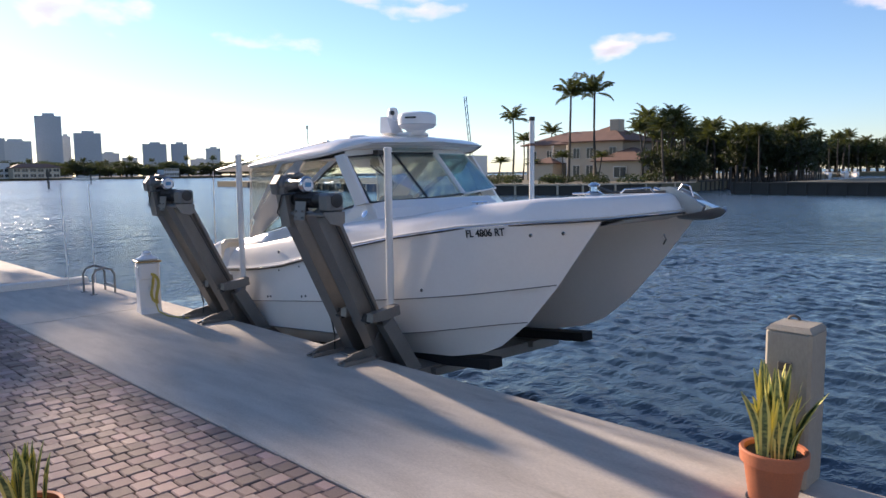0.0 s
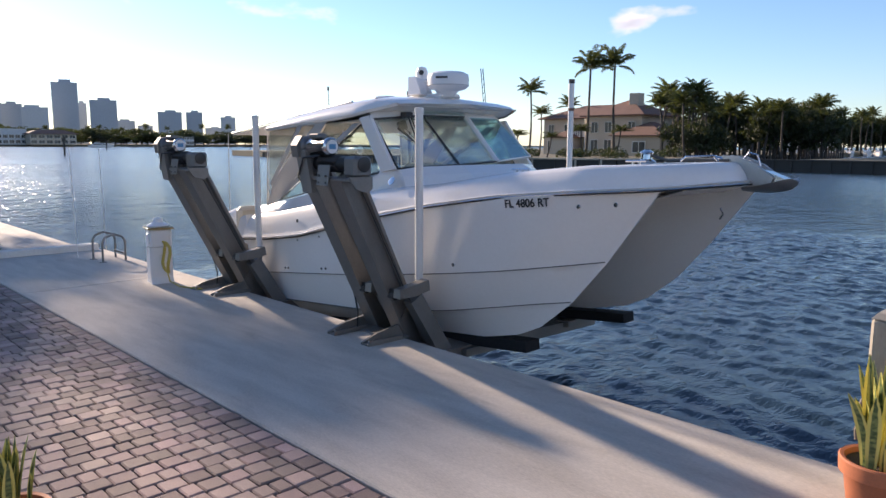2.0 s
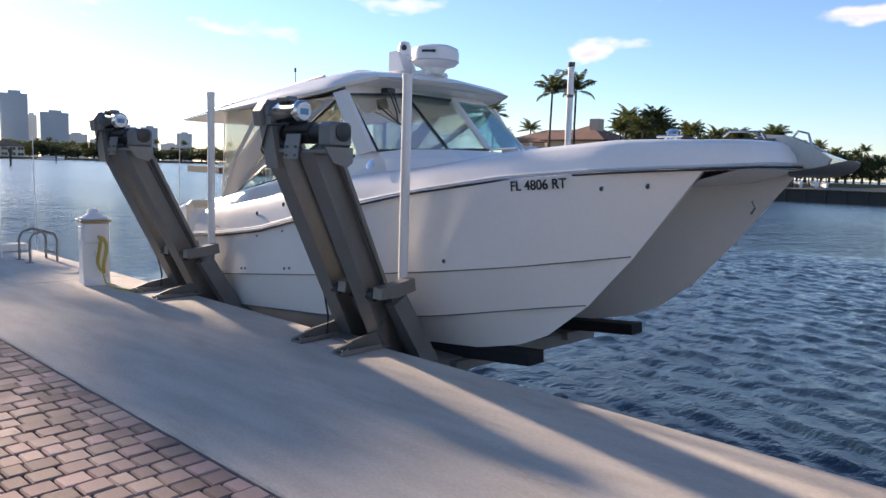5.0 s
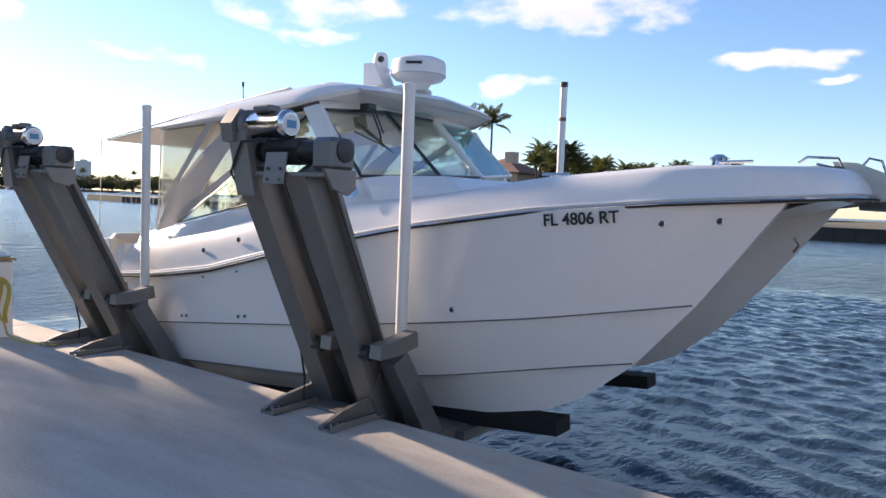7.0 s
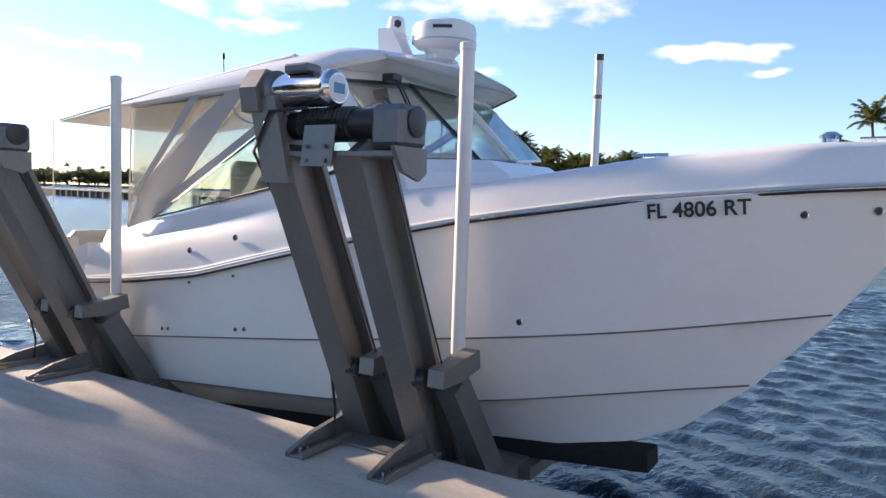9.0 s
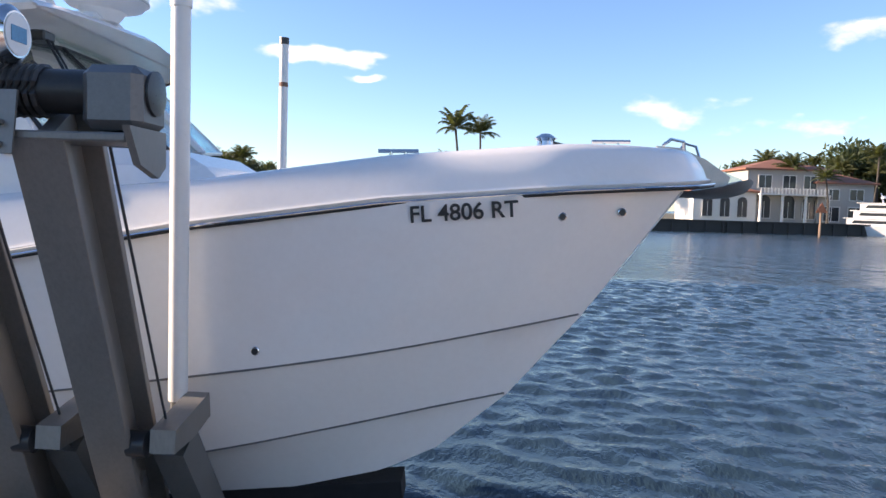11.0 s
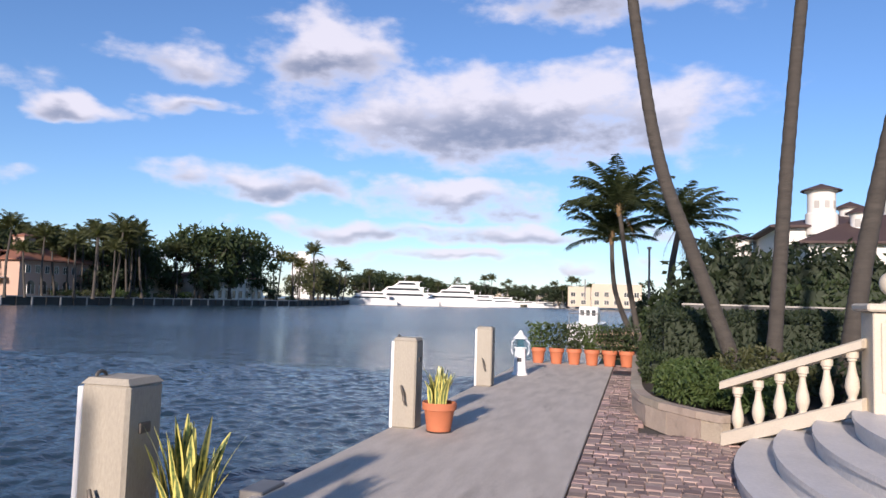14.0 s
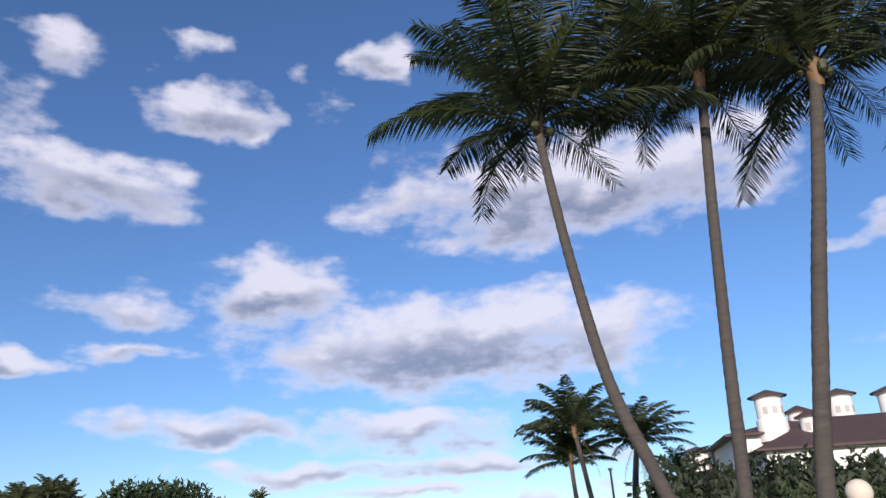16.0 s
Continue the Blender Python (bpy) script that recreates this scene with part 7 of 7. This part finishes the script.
def high_rise(az, d, w, depth, h, material, cols, rows, label, group="skyline towers"):
    """A slab tower with recessed window bays and a roof house."""
    ob = thing("high_rise", label, "tower block", group)
    p = far(az, d)
    rz = az + 90
    part("shaft", box((-w / 2, 0, -1), (w / 2, depth, h)), M[material], ob)
    for c in range(cols):
        x0 = -w / 2 + (c + 0.22) * w / cols
        part("bay", box((x0, -0.6, h * 0.03), (x0 + 0.56 * w / cols, 0.2, h * 0.97)), M["window_dark" if c % 3 else "tower"], ob, "column of windows")
    for r in range(rows):
        part("floor_band", box((-w / 2 - 0.3, -1.1, (r + 0.5) * h / rows), (w / 2 + 0.3, 0.1, (r + 0.5) * h / rows + h / rows * 0.35)), M[material], ob)
    part("roof_house", box((-w * 0.25, depth * 0.2, h), (w * 0.2, depth * 0.8, h * 1.04 + 1)), M[material], ob)
    ob.matrix_world = pose(p.x, p.y, 0, 0, 0, rz)
    return ob


high_rise(163.3, 1350, 38, 30, 98, "tower", 9, 26, "tall grey-blue residential tower on the skyline")
high_rise(162.3, 1420, 16, 20, 70, "tower_light", 4, 18, "slim pale tower on the skyline")
high_rise(160.9, 1350, 41, 26, 72, "tower", 10, 20, "wide grey-blue tower on the skyline")
high_rise(156.5, 1400, 40, 26, 57, "tower", 9, 15, "grey tower block on the skyline")
high_rise(154.8, 1420, 28, 26, 58, "tower", 7, 15, "grey tower block on the skyline")
high_rise(152.4, 1420, 26, 24, 50, "tower_light", 5, 13, "pale tower block on the skyline")
high_rise(165.4, 1300, 46, 26, 56, "tower_light", 9, 14, "pale stepped block on the skyline")
high_rise(166.6, 1300, 30, 26, 60, "tower", 7, 15, "grey tower block on the skyline")
high_rise(168.0, 1250, 36, 26, 84, "tower", 8, 20, "grey tower block on the skyline")
high_rise(159.6, 1450, 36, 26, 42, "tower_light", 8, 10, "pale low block on the skyline")
high_rise(158.2, 1450, 26, 26, 34, "tower_light", 6, 8, "pale low block on the skyline")
high_rise(26.2, 900, 22, 20, 52, "stucco_white", 6, 14, "white tower block beyond the trees")
high_rise(153.4, 1500, 34, 20, 32, "tower_light", 6, 8, "pale low block on the skyline")
shore("city_shore", [(-640, 60), (-640, 190), (-700, 380), (-600, 520), (-700, 900), (-2500, 900), (-2500, -200), (-700, -60)], "low wooded city shore across the bay", 0.8)
for i in range(58):
    az = 171 - i * 0.48 + rnd.uniform(-0.2, 0.2)
    put_tree(az, rnd.uniform(720, 800), rnd.uniform(9, 15), rnd.choice((0, 2)), 1.9)
for i in range(34):
    put_palm(170 - i * 0.8 + rnd.uniform(-0.3, 0.3), rnd.uniform(700, 780), rnd.uniform(11, 18))
for az, d, w, h in ((166.9, 660, 26, 13), (164.2, 655, 34, 13), (155.4, 700, 14, 7)):
    p = far(az, d)
    b = thing("waterfront_building", "low waterfront building across the bay", "house", "bay houses")
    if w > 30:
        block(b, (p.x - 14, p.y - w / 2, 0.5), (p.x, p.y + w / 2, h - 4), "stucco_cream", "roof_tile", 3.4, 2)
    else:
        block(b, (p.x - 14, p.y - w / 2, 0.5), (p.x, p.y + w / 2, h), "tower_light")
    for j in range(6):
        for k in range(2):
            window(b, p.x + 0.1, p.y - w / 2 + (j + 0.5) * w / 6, 1.6 + k * 4.2, w / 8, 2.4, "x+")
for az, d, L, rz in ((161.2, 560, 17, 60), (157.0, 600, 12, -20), (149.5, 600, 12, 40)):
    p = far(az, d)
    yacht("motor_yacht", "white motor boat lying across the bay", (p.x, p.y, WATER), rz, L, 1, "bay boats")
for az, d, h in ((163.7, 210, 2.6), (160.9, 330, 2.2), (159.7, 480, 2.0)):
    p = far(az, d)
    b = thing("channel_marker", "dark channel marker pile in the bay", "channel marker", "channel markers")
    part("pile", tube((p.x, p.y, WATER - 1), (p.x, p.y, h), 0.25, None, 8), M["seawall_dark"], b)
    part("board", box((p.x - 0.1, p.y - 0.5, h - 0.2), (p.x + 0.1, p.y + 0.5, h + 0.8)), M["seawall_dark"], b)
post2 = thing("channel_sign", "orange triangular channel sign on a post", "channel marker")
p = far(63.9, 96)
part("post", tube((p.x, p.y, WATER - 1), (p.x, p.y, 2.6), 0.12, None, 6), M["wood"], post2)
part("board", slab([(p.x - 0.7, p.y - 0.15, 1.9), (p.x + 0.7, p.y - 0.15, 1.9), (p.x, p.y - 0.15, 3.1)], 0.06), M["terracotta"], post2, "orange triangle")
# thin fishing rods standing at the dock corner, and a shrub past the kerb
for i, (x, y) in enumerate(((-5.2, -0.75), (-6.6, 0.25))):
    r = thing("thin_pole", "thin pale pole standing at the dock corner", "pole", "thin poles")
    part("rod", tube((x, y, 0 if i == 0 else WATER), (x - 0.1, y, 2.05), 0.009, 0.006, 6), M["pvc"], r)
bush("kerb_shrub", "small green shrub past the white kerb", (-7.2, -2.1, -0.02), 0.7, 0.5, 0.45, 500, 0.06, "foliage", 15)

# ---- brick path: each brick its own, in running bond ----
BW, GAP = 0.160, 0.008
path_floor = tagged(new("brick_path"), "weathered red-brown tumbled brick paving beside the dock", "", "", "structure")
brick_mesh = {}
for length in (0.118, 0.165):
    bm = add_box(bmesh.new(), (0, 0, -0.07), (BW - GAP, length - GAP, 0.0), 0.010)
    brick_mesh[length] = bpy.data.meshes.new("brick")
    bm.to_mesh(brick_mesh[length])
    bm.free()
    brick_mesh[length].materials.append(M["paver"])
rnd = random.Random(77)
rest, single = [], 0
x = -6.0
while x < 25.3:
    y = EDGE - 0.012
    lim = -3.0 if x > 14.4 else -9.0 if x < 5 else -6.2
    while y > lim:
        length = rnd.choice((0.118, 0.165, 0.165))
        y -= length
        if (Vector((x, y)) - SC).length > 6.1 or x < 7.0:
            if 3.4 < x < 5.6 and y > -4.3 and single < 300:
                b = new("brick", brick_mesh[length])
                b.parent = path_floor
                b.matrix_world = pose(x, y, -0.006 + rnd.uniform(-0.005, 0.004), rnd.uniform(-0.8, 0.8), rnd.uniform(-0.8, 0.8), rnd.uniform(-1.5, 1.5))
                single += 1
            else:
                rest.append((x, y, length))
    x += BW
verts, faces = [], []
e = 0.009
for bx, by, length in rest:
    o = len(verts)
    c, s = math.cos(a := rnd.uniform(-0.025, 0.025)), math.sin(a)
    dz, tx, ty = rnd.uniform(-0.012, 0.0), rnd.uniform(-0.015, 0.015), rnd.uniform(-0.015, 0.015)
    for z, k in ((-0.07, 0.0), (-e, 0.0), (0.0, e)):
        for ux, uy in ((k, k), (BW - GAP - k, k), (BW - GAP - k, length - GAP - k), (k, length - GAP - k)):
            verts.append((bx + ux * c - uy * s, by + ux * s + uy * c, z + dz + ux * tx + uy * ty))
    faces += [(o + 4 * r + i, o + 4 * r + (i + 1) % 4, o + 4 * r + 4 + (i + 1) % 4, o + 4 * r + 4 + i) for r in (0, 1) for i in range(4)]
    faces.append((o + 8, o + 9, o + 10, o + 11))
me = bpy.data.meshes.new("bricks")
me.from_pydata(verts, [], faces)
me.materials.append(M["paver_joined"])
field = new("bricks", me)
field.parent = path_floor
tagged(field, "", "", "", "stuff")
